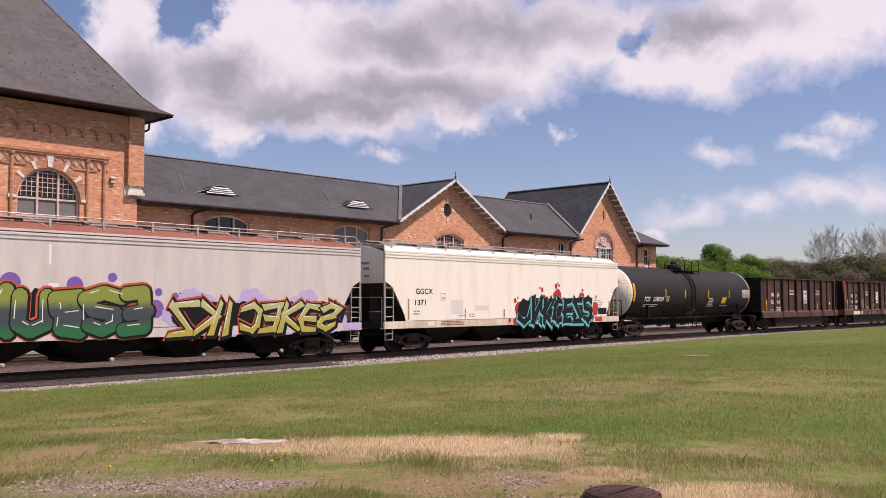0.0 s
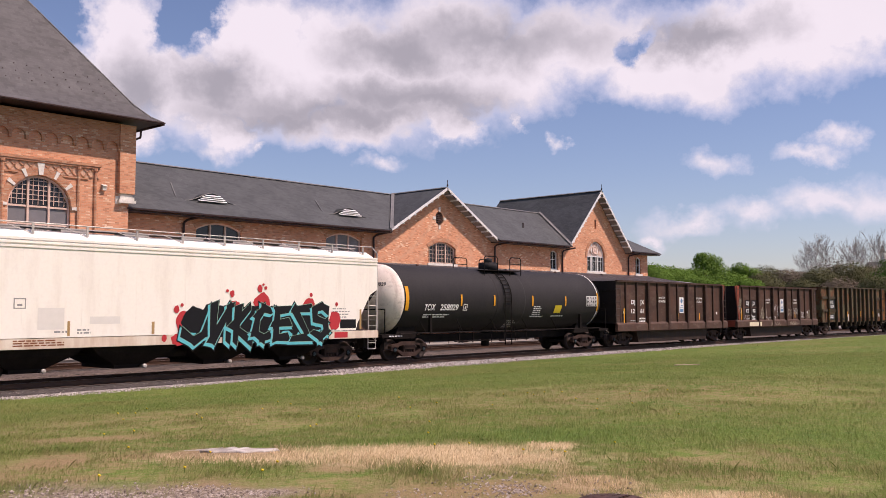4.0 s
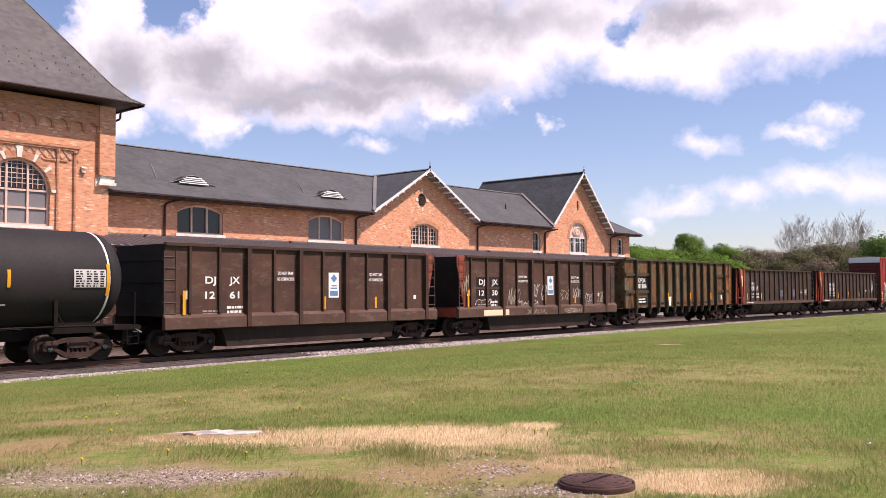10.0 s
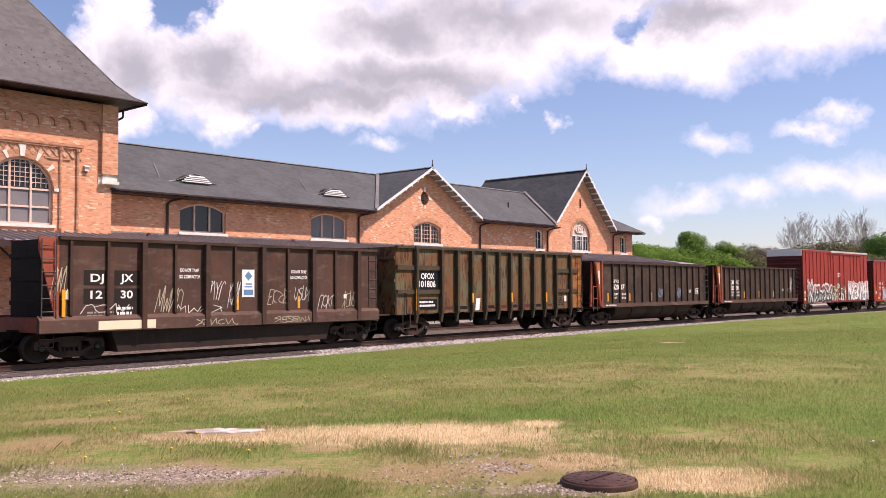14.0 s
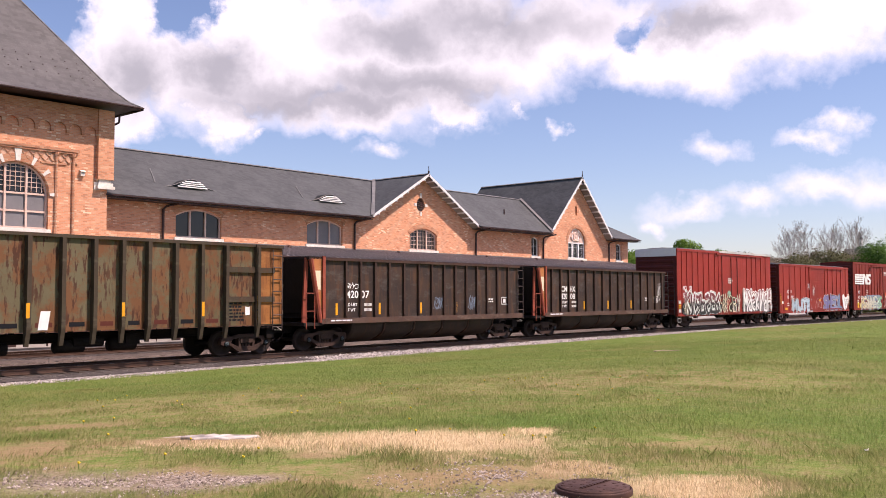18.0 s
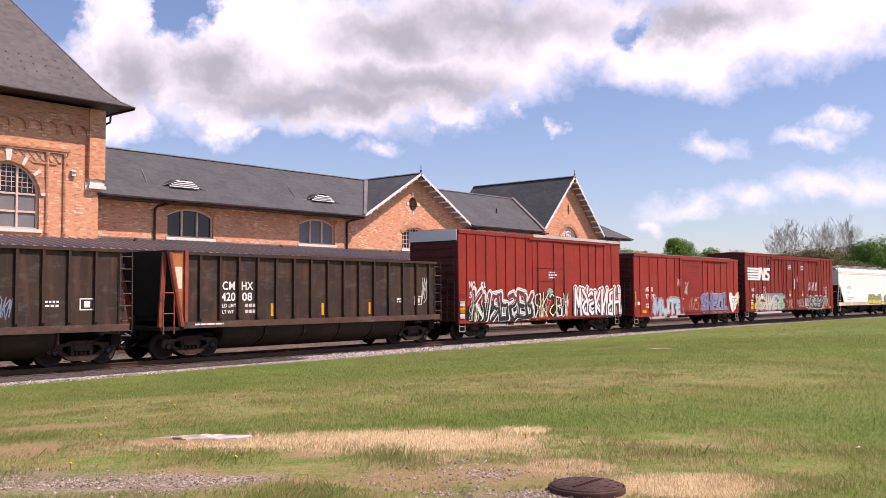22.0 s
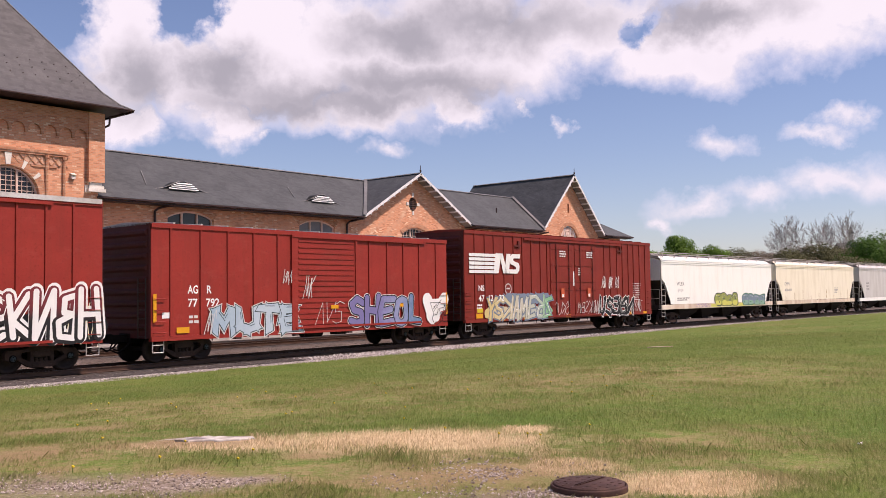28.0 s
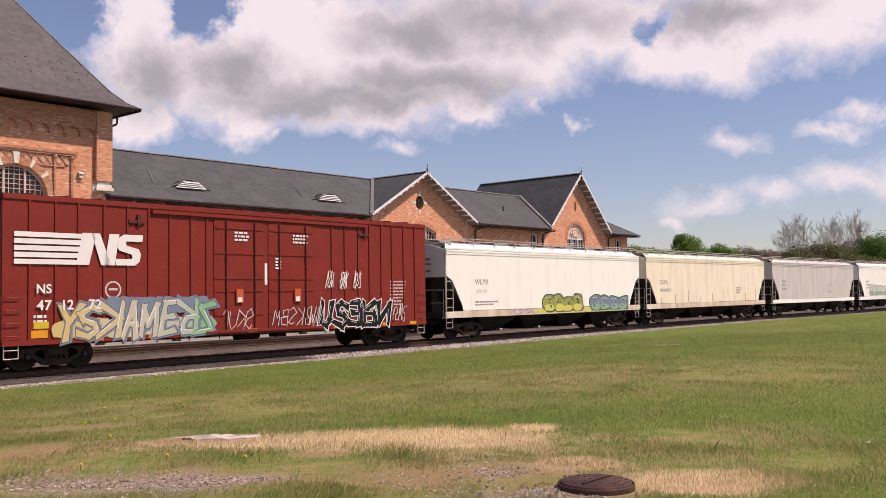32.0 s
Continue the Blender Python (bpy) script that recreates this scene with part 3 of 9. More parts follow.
    for gx, hw, top, s in ((g1, h1, RIDGE_Z, -1), (g2, h2, 12.62, -1)):
        zz = RIDGE_Z
        kx = hw * (top - zz) / (top - EAVE_Z)
        p, q = Vector((gx + s * hw, EAVE, EAVE_Z + 0.1)), Vector((gx + s * kx, RIDGE_Y, zz + 0.1))
        bm = bmesh.new()
        slab(bm, [p + Vector((-0.22, 0, 0)), p + Vector((0.12, 0, 0.06)), q + Vector((0.12, 0, 0.06)), q + Vector((-0.22, 0, 0))], (0, 0, 0.02))
        part("valley_flashing", bm, FLASHING, station)
    # eave boards, gutters and soffits
    for a, b in ((24.5, g1 - h1), (g1 + h1, g2 - h2), (g2 + h2, end)):
        bm = bmesh.new()
        box(bm, a, b, EAVE - 0.1, EAVE + 0.03, EAVE_Z - 0.10, EAVE_Z - 0.03)
        part("gutter", bm, BROWN_METAL, station)
        bm = bmesh.new()
        box(bm, a, b, EAVE + 0.03, WALL, EAVE_Z - 0.2, EAVE_Z - 0.14)
        part("soffit", bm, BROWN_METAL, station)
    for s, gx, hw, top in ((-1, g1, h1, RIDGE_Z), (1, g1, h1, RIDGE_Z), (-1, g2, h2, 12.62), (1, g2, h2, 12.62)):
        bm = bmesh.new()
        a, b = Vector((gx + s * hw, 44.36, EAVE_Z - 0.12)), Vector((gx, 44.36, top - 0.14))
        slab(bm, [a, b, b + Vector((0, 0, -0.03)), a + Vector((0, 0, -0.03))], (0, 0.62, 0))
        part("soffit", bm, surf("weathered soffit boards", (0.3, 0.27, 0.23), (0.2, 0.18, 0.16), 0.7, stretch=(6, 1, 6)), station)
    for x in (28.35, 42.75, 55.55, 64.55, 75.1):
        bm = bmesh.new()
        rod(bm, (x, WALL - 0.1, 5.1), (x, WALL - 0.1, EAVE_Z - 0.5), 0.07, 8)
        pipe(bm, [(x, WALL - 0.1, EAVE_Z - 0.5), (x + 0.18, WALL - 0.16, EAVE_Z - 0.34), (x + 0.75, EAVE, EAVE_Z - 0.14)], 0.06, 8)
        rod(bm, (x, WALL - 0.14, 5.02), (x, WALL - 0.14, 5.14), 0.12, 8)
        part("downpipe", bm, BROWN_METAL, station)
    # low eyebrow vents on the slope
    for vx, vz in ((30.5, 8.42), (41.05, 8.42)):
        y = EAVE + (vz - 0.1 - EAVE_Z) / sl
        pts = [(vx + 1.75 * u, vz - 0.12 + 0.56 * math.exp(-(u * 1.75) ** 2)) for u in np.linspace(-1, 1, 21)]
        bm = bmesh.new()
        fr = [bm.verts.new((px, y + 0.06 - 0.1 * min(1, (pz - vz + 0.12) / 0.5), pz)) for px, pz in pts]
        bk = [bm.verts.new((px, EAVE + (pz - EAVE_Z) / sl + 0.1, pz + 0.02)) for px, pz in pts]
        for i in range(len(pts) - 1):
            bm.faces.new((fr[i], fr[i + 1], bk[i + 1], bk[i]))
        bmesh.ops.solidify(bm, geom=bm.faces[:], thickness=-0.035)
        ey = part("eyebrow_vent", bm, SLATE_X, station)
        bm = bmesh.new()
        inner = [(vx + 0.92 * u, vz - 0.08 + 0.44 * math.cos(u * math.pi / 2) ** 0.8) for u in np.linspace(-1, 1, 13)]
        slab(bm, [(px, y - 0.1, pz) for px, pz in inner], (0, 0.05, 0))
        part("vent_back", bm, FLASHING, ey)
        for i in range(4):
            bm = bmesh.new()
            zz = vz - 0.06 + 0.1 * i
            hw = 0.92 * math.acos(min(1, (0.1 * i / 0.43))) / (math.pi / 2) + 0.05
            slab(bm, [(vx - hw, y - 0.2, zz), (vx + hw, y - 0.2, zz), (vx + hw, y - 0.11, zz + 0.06), (vx - hw, y - 0.11, zz + 0.06)], (0, 0, 0.022))
            part("louvre", bm, WHITE_TRIM, ey)
        bm = bmesh.new()
        pipe(bm, [(px, y + 0.05 - 0.1 * min(1, (pz - vz + 0.12) / 0.5), pz) for px, pz in pts], 0.02)
        part("vent_edge", bm, FLASHING, ey)
    for w, (lights, bars, rows, blind) in zip(wins, ((3, None, 0, False), (3, None, 0, True), (3, (9, 5.6), 4, False), (1, (2, 5.6), 1, False), (3, (7, 5.6), 2, False), (1, (2, 5.6), 1, False))):
        build_window(*w, WALL, lights, bars, blind, CREAM if w[0] < 55 else WHITE_TRIM, rows, (6.85,) if 68 < w[0] < 69 else None)
    # carved tympanum over the far gable's window
    bm = bmesh.new()
    pts = arch_pts(68.5, 71.1, 6.9, 6.92, 8.05)
    slab(bm, [(px, WALL + 0.16, pz) for px, pz in pts], (0, 0.06, 0))
    lathe(bm, [(-0.04, 0.42), (-0.1, 0.36), (-0.1, 0.3), (-0.03, 0.24), (-0.09, 0.12), (-0.12, 0.02)], "y", 18, (69.8, WALL + 0.16, 7.42))
    for s in (-1, 1):
        pipe(bm, [(69.8 + s * 0.45, WALL + 0.12, 7.7), (69.8 + s * 0.75, WALL + 0.12, 7.35), (69.8 + s * 0.5, WALL + 0.12, 7.1), (69.8 + s * 0.15, WALL + 0.12, 7.05)], 0.06, 6)
    part("carved_tympanum", bm, surf("carved sandstone", (0.62, 0.42, 0.33), (0.75, 0.6, 0.5), 0.8, scale=3), station, "carved stone wreath over the window")
    # brick arches over the openings
    for x0, x1, z0, zs, za in wins:
        out = arch_pts(x0 - 0.02, x1 + 0.02, zs, zs, za + 0.02, 18)[2:]
        cx = (x0 + x1) / 2
        for i in range(len(out) - 1):
            p, q = Vector((out[i][0], 0, out[i][1])), Vector((out[i + 1][0], 0, out[i + 1][1]))
            c = Vector((cx, 0, zs - (x1 - x0) * (0.55 if za - zs < 0.8 else 0.0)))
            p2, q2 = p + (p - c).normalized() * 0.3, q + (q - c).normalized() * 0.3
            bm = bmesh.new()
            slab(bm, [(v.x, WALL - 0.035, v.z) for v in (p, q, q2, p2)], (0, 0.03, 0))
            part("arch_brick", bm, BRICK_TRIM, station)
    # round louvred vent with four keystones
    bm = bmesh.new()
    for i in range(6):
        zz = 8.33 + 0.15 * i
        hw = 0.42 * math.sqrt(max(0.02, 1 - ((zz - 8.75) / 0.5) ** 2))
        slab(bm, [(49.35 - hw, 45.05, zz), (49.35 + hw, 45.05, zz), (49.35 + hw, 45.15, zz + 0.1), (49.35 - hw, 45.15, zz + 0.1)], (0, 0, 0.02))
    part("round_vent", bm, BROWN_METAL, station)
    for dx, dz, a, b in ((0, 0.66, 0.09, 0.17), (0, -0.64, 0.09, 0.14), (0.56, 0, 0.14, 0.1), (-0.56, 0, 0.14, 0.1)):
        bm = bmesh.new()
        box(bm, 49.35 + dx - a, 49.35 + dx + a, WALL - 0.04, WALL + 0.05, 8.75 + dz - b, 8.75 + dz + b)
        part("keystone", bm, STONE, station)
    bm = bmesh.new()
    rod(bm, (61.3, 46.55, 8.9), (61.3, 46.55, 9.35), 0.06, 8)
    part("vent_pipe", bm, BROWN_METAL, station)
    for x, z0, z1 in ((28.35, 8.5, 9.5), (39.0, 8.5, 9.4)):
        bm = bmesh.new()
        y0, y1 = EAVE + (z0 - EAVE_Z) / sl, EAVE + (z1 - EAVE_Z) / sl
        slab(bm, [(x, y0, z0 + 0.03), (x + 0.05, y0, z0 + 0.03), (x + 0.75, y1, z1 + 0.03), (x + 0.7, y1, z1 + 0.03)], (0, 0, 0.02))
        part("flashing_strip", bm, FLASHING, station)


build_wings()


def build_tower():
    tw = thing("station_tower", "tall red-brick corner pavilion with arched window and steep slate roof", "tower")
    x0, x1, yf, yb = 15.45, 24.57, 44.1, 53.2
    wx0, wx1, wz0, wzs, wza = 18.44, 21.5, 5.46, 7.1, 8.62
    bm = bmesh.new()
    wall_with_openings(bm, [(x0, 0), (x1, 0), (x1, 11.75), (x0, 11.75)], [arch_pts(wx0, wx1, wz0, wzs, wza, 20)], yf, 0.5)
    part("front_wall", bm, BRICK, tw)
    bm = bmesh.new()
    box(bm, x1 - 0.5, x1, yf + 0.5, yb, 0, 11.75)
    box(bm, x0, x0 + 0.5, yf + 0.5, yb, 0, 11.75)
    box(bm, x0 + 0.5, x1 - 0.5, yb - 0.5, yb, 0, 11.75)
    part("side_walls", bm, BRICK, tw)
    # added black sheet behind the tower window, for the room's shade
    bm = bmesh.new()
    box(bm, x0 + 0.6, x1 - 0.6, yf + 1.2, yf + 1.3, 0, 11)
    part("room_shade_sheet", bm, ROOM_SHADE, tw)
    # corner pilasters that start on stone corbels, and the frieze between them
    for a, b in ((x1 - 0.62, x1 + 0.24), (x0 - 0.24, x0 + 0.62)):
        bm = bmesh.new()
        box(bm, a, b, yf - 0.22, yf - 0.002, 8.15, 11.7)
        if a > 20:
            box(bm, x1 + 0.002, b, yf - 0.002, yf + 0.7, 8.15, 11.7)
        part("pilaster", bm, BRICK, tw)
        bm = bmesh.new()
        for i in range(3):
            d = 0.07 * (2 - i)
            box(bm, a + d - 0.03, b - d + 0.05, yf - 0.26 + d, yf - 0.004 * (i + 1), 8.14 - 0.16 * (i + 1), 8.14 - 0.16 * i)
        box(bm, a - 0.12, a + 0.2, yf - 0.05, yf - 0.003, 7.62, 8.0)
        part("corbel", bm, STONE, tw, "stepped pale stone corbel")
    bm = bmesh.new()
    box(bm, x0 + 0.62, x1 - 0.62, yf - 0.14, yf - 0.003, 10.95, 11.7)
    box(bm, x0 + 0.62, x1 - 0.62, yf - 0.2, yf - 0.14, 11.28, 11.36)
    # round-arched corbel table
    n, w = 10, (x1 - x0 - 1.24) / 10
    for i in range(n):
        cx = x0 + 0.62 + w * (i + 0.5)
        a0, r = cx - w / 2, w / 2 - 0.07
        arc = [(cx + r * math.cos(math.pi * k / 8), 10.45 + r * math.sin(math.pi * k / 8)) for k in range(9)]
        slab(bm, [(cx + w / 2, yf - 0.14, 10.95), (cx + w / 2, yf - 0.14, 10.3), (cx + r, yf - 0.14, 10.3)] + [(px, yf - 0.14, pz) for px, pz in arc] + [(cx - r, yf - 0.14, 10.3), (a0, yf - 0.14, 10.3), (a0, yf - 0.14, 10.95)], (0, 0.136, 0))
    part("corbel_table", bm, BRICK_TRIM, tw, "row of round brick arches under the eave")
    # string course, lattice band and strips beside the window
    bx0, bx1 = 17.35, 22.65
    bm = bmesh.new()
    box(bm, bx0 - 0.35, bx1 + 0.35, yf - 0.14, yf - 0.003, 9.36, 9.5)
    box(bm, bx0 - 0.25, bx1 + 0.25, yf - 0.1, yf - 0.003, 9.26, 9.36)
    box(bm, bx0 + 0.3, 18.9, yf - 0.06, yf - 0.003, 8.68, 8.76)
    box(bm, 21.05, bx1 - 0.3, yf - 0.06, yf - 0.003, 8.68, 8.76)
    part("string_course", bm, BRICK_TRIM, tw)
    bm = bmesh.new()
    z0, z1, st = 8.78, 9.24, 0.4
    x = bx0 + 0.35
    while x < bx1 - 0.1:
        for a, b in (((x, z0), (x + st, z1)), ((x + st, z0), (x, z1))):
            slab(bm, [(a[0] - 0.035, yf - 0.05, a[1]), (a[0] + 0.035, yf - 0.05, a[1]), (b[0] + 0.035, yf - 0.05, b[1]), (b[0] - 0.035, yf - 0.05, b[1])], (0, 0.046, 0))
        x += st
    back = bmesh.new()
    box(back, bx0 + 0.1, bx1 + 0.2, yf - 0.012, yf - 0.003, z0, z1)
    part("lattice_panel", back, PALE_BRICK, tw)
    part("lattice_band", bm, BRICK_TRIM, tw, "crossed brick lattice over the window")
    for x in (bx0 - 0.08, bx0 + 0.8, bx1 - 0.8, bx1 + 0.08):
        if abs(x - 19.97) < 1.7:
            continue
        bm = bmesh.new()
        rod(bm, (x, yf - 0.03, 5.4), (x, yf - 0.03, 9.28), 0.09, 8)
        rod(bm, (x, yf - 0.03, 5.28), (x, yf - 0.03, 5.5), 0.13, 8, r2=0.09)
        rod(bm, (x, yf - 0.03, 9.14), (x, yf - 0.03, 9.28), 0.13, 8)
        part("colonnette", bm, BRICK_TRIM, tw)
    # stone voussoirs set among brick ones round the arch
    cx, r = (wx0 + wx1) / 2, (wx1 - wx0) / 2
    for i in range(24):
        bm = bmesh.new()
        a, b = math.pi * i / 24, math.pi * (i + 1) / 24
        pts = [(cx + rr * math.cos(t), wzs + rr * 0.995 * math.sin(t)) for rr, t in ((r + 0.03, a), (r + 0.03, b), (r + 0.4, b), (r + 0.4, a))]
        slab(bm, [(px, yf - 0.04, pz) for px, pz in pts], (0, 0.036, 0))
        part("arch_brick", bm, BRICK_TRIM, tw)
    for i in range(7):
        t = math.pi * (i + 0.5) / 7 if i not in (0, 6) else (0.04 if i == 0 else math.pi - 0.04)
        d = 0.075 if i != 3 else 0.13
        lo, hi = r + 0.04, r + (0.44 if i != 3 else 0.62)
        bm = bmesh.new()
        c, s = math.cos(t), math.sin(t)
        pts = [(cx + rr * c - w2 * s, wzs + rr * s + w2 * c) for rr, w2 in ((lo, -d * 0.8), (hi, -d * 1.3), (hi, d * 1.3), (lo, d * 0.8))]
        slab(bm, [(px, yf - 0.07, pz) for px, pz in pts], (0, 0.068, 0))
        part("voussoir", bm, STONE, tw)
    win = build_window(wx0, wx1, wz0, wzs, wza, yf, 3, (12, 7.25), True, CREAM, 5, (7.15, 6.3))
    win.parent = tw
    bm = bmesh.new()
    box(bm, 23.08, 23.28, yf - 0.14, yf, 8.22, 8.42)
    slab(bm, [(23.05, yf - 0.2, 8.42), (23.31, yf - 0.2, 8.42), (23.31, yf, 8.5), (23.05, yf, 8.5)], (0, 0, 0.03))
    part("wall_light", bm, STONE, tw)
    # steep roof with a flared foot
    ex0, ex1, ey0, ey1, ez = x0 - 1.3, x1 + 1.3, yf - 1.1, yb + 1.1, 11.92
    levels = [(0.0, ez), (0.45, ez + 0.26), (1.1, ez + 0.92), (2.6, ez + 3.0), (5.55, ez + 7.1)]
    bm = bmesh.new()
    rings = [[bm.verts.new((x, y, z)) for x, y in ((ex0 + d, ey0 + d), (ex1 - d, ey0 + d), (ex1 - d, ey1 - d), (ex0 + d, ey1 - d))] for d, z in levels]
    for p, q in zip(rings, rings[1:]):
        for i in range(4):
            bm.faces.new((p[i], p[(i + 1) % 4], q[(i + 1) % 4], q[i]))
    bm.faces.new(rings[-1])
    part("roof", bm, SLATE_T, tw)
    bm = bmesh.new()
    box(bm, ex0 + 0.03, ex1 - 0.03, ey0 + 0.03, ey1 - 0.03, ez - 0.06, ez - 0.02)
    part("eave_soffit", bm, BROWN_METAL, tw)
    bm = bmesh.new()
    box(bm, ex0 - 0.06, ex1 + 0.06, ey0 - 0.06, ey0 + 0.02, ez - 0.04, ez + 0.015)
    box(bm, ex1 - 0.02, ex1 + 0.06, ey0 + 0.02, ey1, ez - 0.13, ez + 0.02)
    pipe(bm, [(ex1 - 0.05, ey0 + 0.9, ez - 0.1), (ex1 - 0.75, ey0 + 0.95, ez - 0.35), (ex1 - 0.78, ey0 + 0.95, ez - 0.75), (x1 + 0.2, yf + 0.1, ez - 0.95)], 0.055, 8)
    part("gutter", bm, BROWN_METAL, tw)
    bm = bmesh.new()
    for (d, z), (d2, z2) in zip(levels, levels[1:]):
        rod(bm, (ex1 - d, ey0 + d, z), (ex1 - d2, ey0 + d2, z2), 0.05, 6)
    part("hip_cap", bm, FLASHING, tw)
    # rows of snow guards
    bm = bmesh.new()
    box(bm, -0.016, 0.016, -0.05, 0.05, -0.01, 0.03)
    guard = mesh_of("snow_guard", bm, BROWN_METAL)
    for row in range(3):
        f = 0.25 + 0.27 * row
        d, z = 1.1 + (2.6 - 1.1) * f * 0.75, ez + 0.92 + (3.0 - 0.92) * f * 0.75
        x = ex0 + d + 0.3 + 0.28 * (row % 2)
        while x < ex1 - d - 0.2:
            place("snow_guard", guard, tw, x, ey0 + d, z)
            x += 0.62


build_tower()


def build_canopy():
    cp = thing("platform_canopy", "long standing-seam metal platform canopy on slender posts", "canopy")
    yb, yf, zb, zf, x0, x1 = 44.95, 40.2, 5.22, 4.42, -25.0, 78.9
    d = yb - yf
    roof_plate("roof", [(x0, yf, zf), (x1 + d, yf, zf), (x1, yb, zb), (x0, yb, zb)], CANOPY, cp, 0.06)
    roof_plate("end_roof", [(x1 + d, yf, zf), (x1 + d, 56, zf), (x1, 56, zb), (x1, yb, zb)], CANOPY, cp, 0.06)
    bm = bmesh.new()
    slab(bm, [(-0.02, yf, zf), (0.02, yf, zf), (0.02, yb - 0.02, zb), (-0.02, yb - 0.02, zb)], (0, 0, 0.1))
    me = mesh_of("seam", bm, CANOPY)
    x = 12.0
    while x < x1:
        place("seam", me, cp, x, 0, 0)
        x += 0.46
    bm = bmesh.new()
    box(bm, x0, x1 + d, yf - 0.08, yf - 0.002, zf - 0.28, zf + 0.02)
    part("fascia", bm, BROWN_METAL, cp)
    bm = bmesh.new()
    box(bm, 24.6, x1, WALL - 0.05, WALL - 0.01, zb - 0.05, zb + 0.14)
    part("wall_flashing", bm, FLASHING, cp)
    bm = bmesh.new()
    rod(bm, (0, 0, 0.03), (0, 0, 4.3), 0.08, 8)
    pipe(bm, [(0, 0, 3.4), (0.5, 0, 3.9), (0.9, 0, 4.25)], 0.05, 6)
    pipe(bm, [(0, 0, 3.4), (-0.5, 0, 3.9), (-0.9, 0, 4.25)], 0.05, 6)
    box(bm, -0.16, 0.16, -0.16, 0.16, 0.02, 0.3)
    me = mesh_of("post", bm, BROWN_METAL)
    for i in range(20):
        place("post", me, cp, 6 + 4.1 * i, 40.7, 0)
    bm = bmesh.new()
    lathe(bm, [(0, 0.02), (0.02, 0.13), (0.09, 0.16), (0.13, 0.1), (0.2, 0.1)], "z", 10)
    me = mesh_of("roof_vent", bm, BROWN_METAL)
    for x in (26.8, 36.6, 46.2, 56.0, 62.5, 69.4):
        place("roof_vent", me, cp, x, 44.2, 5.1)


build_canopy()


def build_fence():
    """A low dark railing along the platform's edge."""
    fe = thing("platform_railing", "low dark metal railing on the platform", "railing", at=(0, 40.05, 0.03))
    bm = bmesh.new()
    rod(bm, (0, 0, 0), (0, 0, 1.05), 0.03, 6)
    me = mesh_of("post", bm, BROWN_METAL)
    for i in range(44):
        place("post", me, fe, -2 + 1.8 * i)
    for z in (0.55, 1.03):
        bm = bmesh.new()
        rod(bm, (-2, 0, z), (75.4, 0, z), 0.022, 6)
        part("rail", bm, BROWN_METAL, fe)


build_fence()

# ---- the train ----
DARK_STEEL = surf("dark grimy steel", (0.009, 0.007, 0.0065), (0.019, 0.014, 0.012), 0.8, 0.0, scale=2, fine=20, spec=0.1)
WHEEL = surf("brown wheel steel", (0.028, 0.02, 0.017), (0.045, 0.03, 0.024), 0.6, 0.15, scale=3)
FRAME = surf("rusty cast side frame", (0.036, 0.022, 0.017), (0.066, 0.038, 0.029), 0.8, 0.0, scale=3)
GRAB = surf("grey grab iron", (0.5, 0.47, 0.43), (0.36, 0.32, 0.29), 0.5, 0.2)
PAINT = {n: plain("paint " + n, c, r) for n, c, r in (
    ("white", (0.8, 0.79, 0.77), 0.5), ("black", (0.012, 0.012, 0.014), 0.5), ("soot", (0.026, 0.019, 0.017), 0.8), ("faded", (0.42, 0.37, 0.28), 0.7), ("cyan", (0.10, 0.50, 0.56), 0.45), ("red", (0.50, 0.045, 0.05), 0.5),
    ("olive", (0.30, 0.33, 0.09), 0.5), ("green", (0.03, 0.16, 0.07), 0.5), ("slate", (0.05, 0.07, 0.075), 0.5), ("yellow", (0.62, 0.60, 0.14), 0.5),
    ("dark olive", (0.13, 0.12, 0.03), 0.5), ("violet", (0.20, 0.12, 0.42), 0.5), ("lilac", (0.50, 0.42, 0.68), 0.5), ("orange red", (0.55, 0.11, 0.05), 0.5),
    ("pale blue", (0.42, 0.53, 0.66), 0.5), ("blue", (0.12, 0.24, 0.42), 0.5), ("dusk", (0.17, 0.18, 0.30), 0.5), ("cream", (0.74, 0.66, 0.47), 0.5),
    ("steel blue", (0.19, 0.24, 0.32), 0.5), ("mint", (0.25, 0.42, 0.32), 0.5), ("amber", (0.72, 0.33, 0.02), 0.4), ("tan", (0.42, 0.27, 0.12), 0.6),
    ("grey", (0.30, 0.29, 0.28), 0.6), ("rust", (0.22, 0.08, 0.04), 0.8), ("dark red", (0.10, 0.028, 0.02), 0.7), ("pale grey", (0.62, 0.60, 0.58), 0.55), ("sign yellow", (0.62, 0.47, 0.03), 0.45), ("dulled white", (0.74, 0.70, 0.64), 0.6))}
NEAR = -1.55                                     # the side that faces the lawn


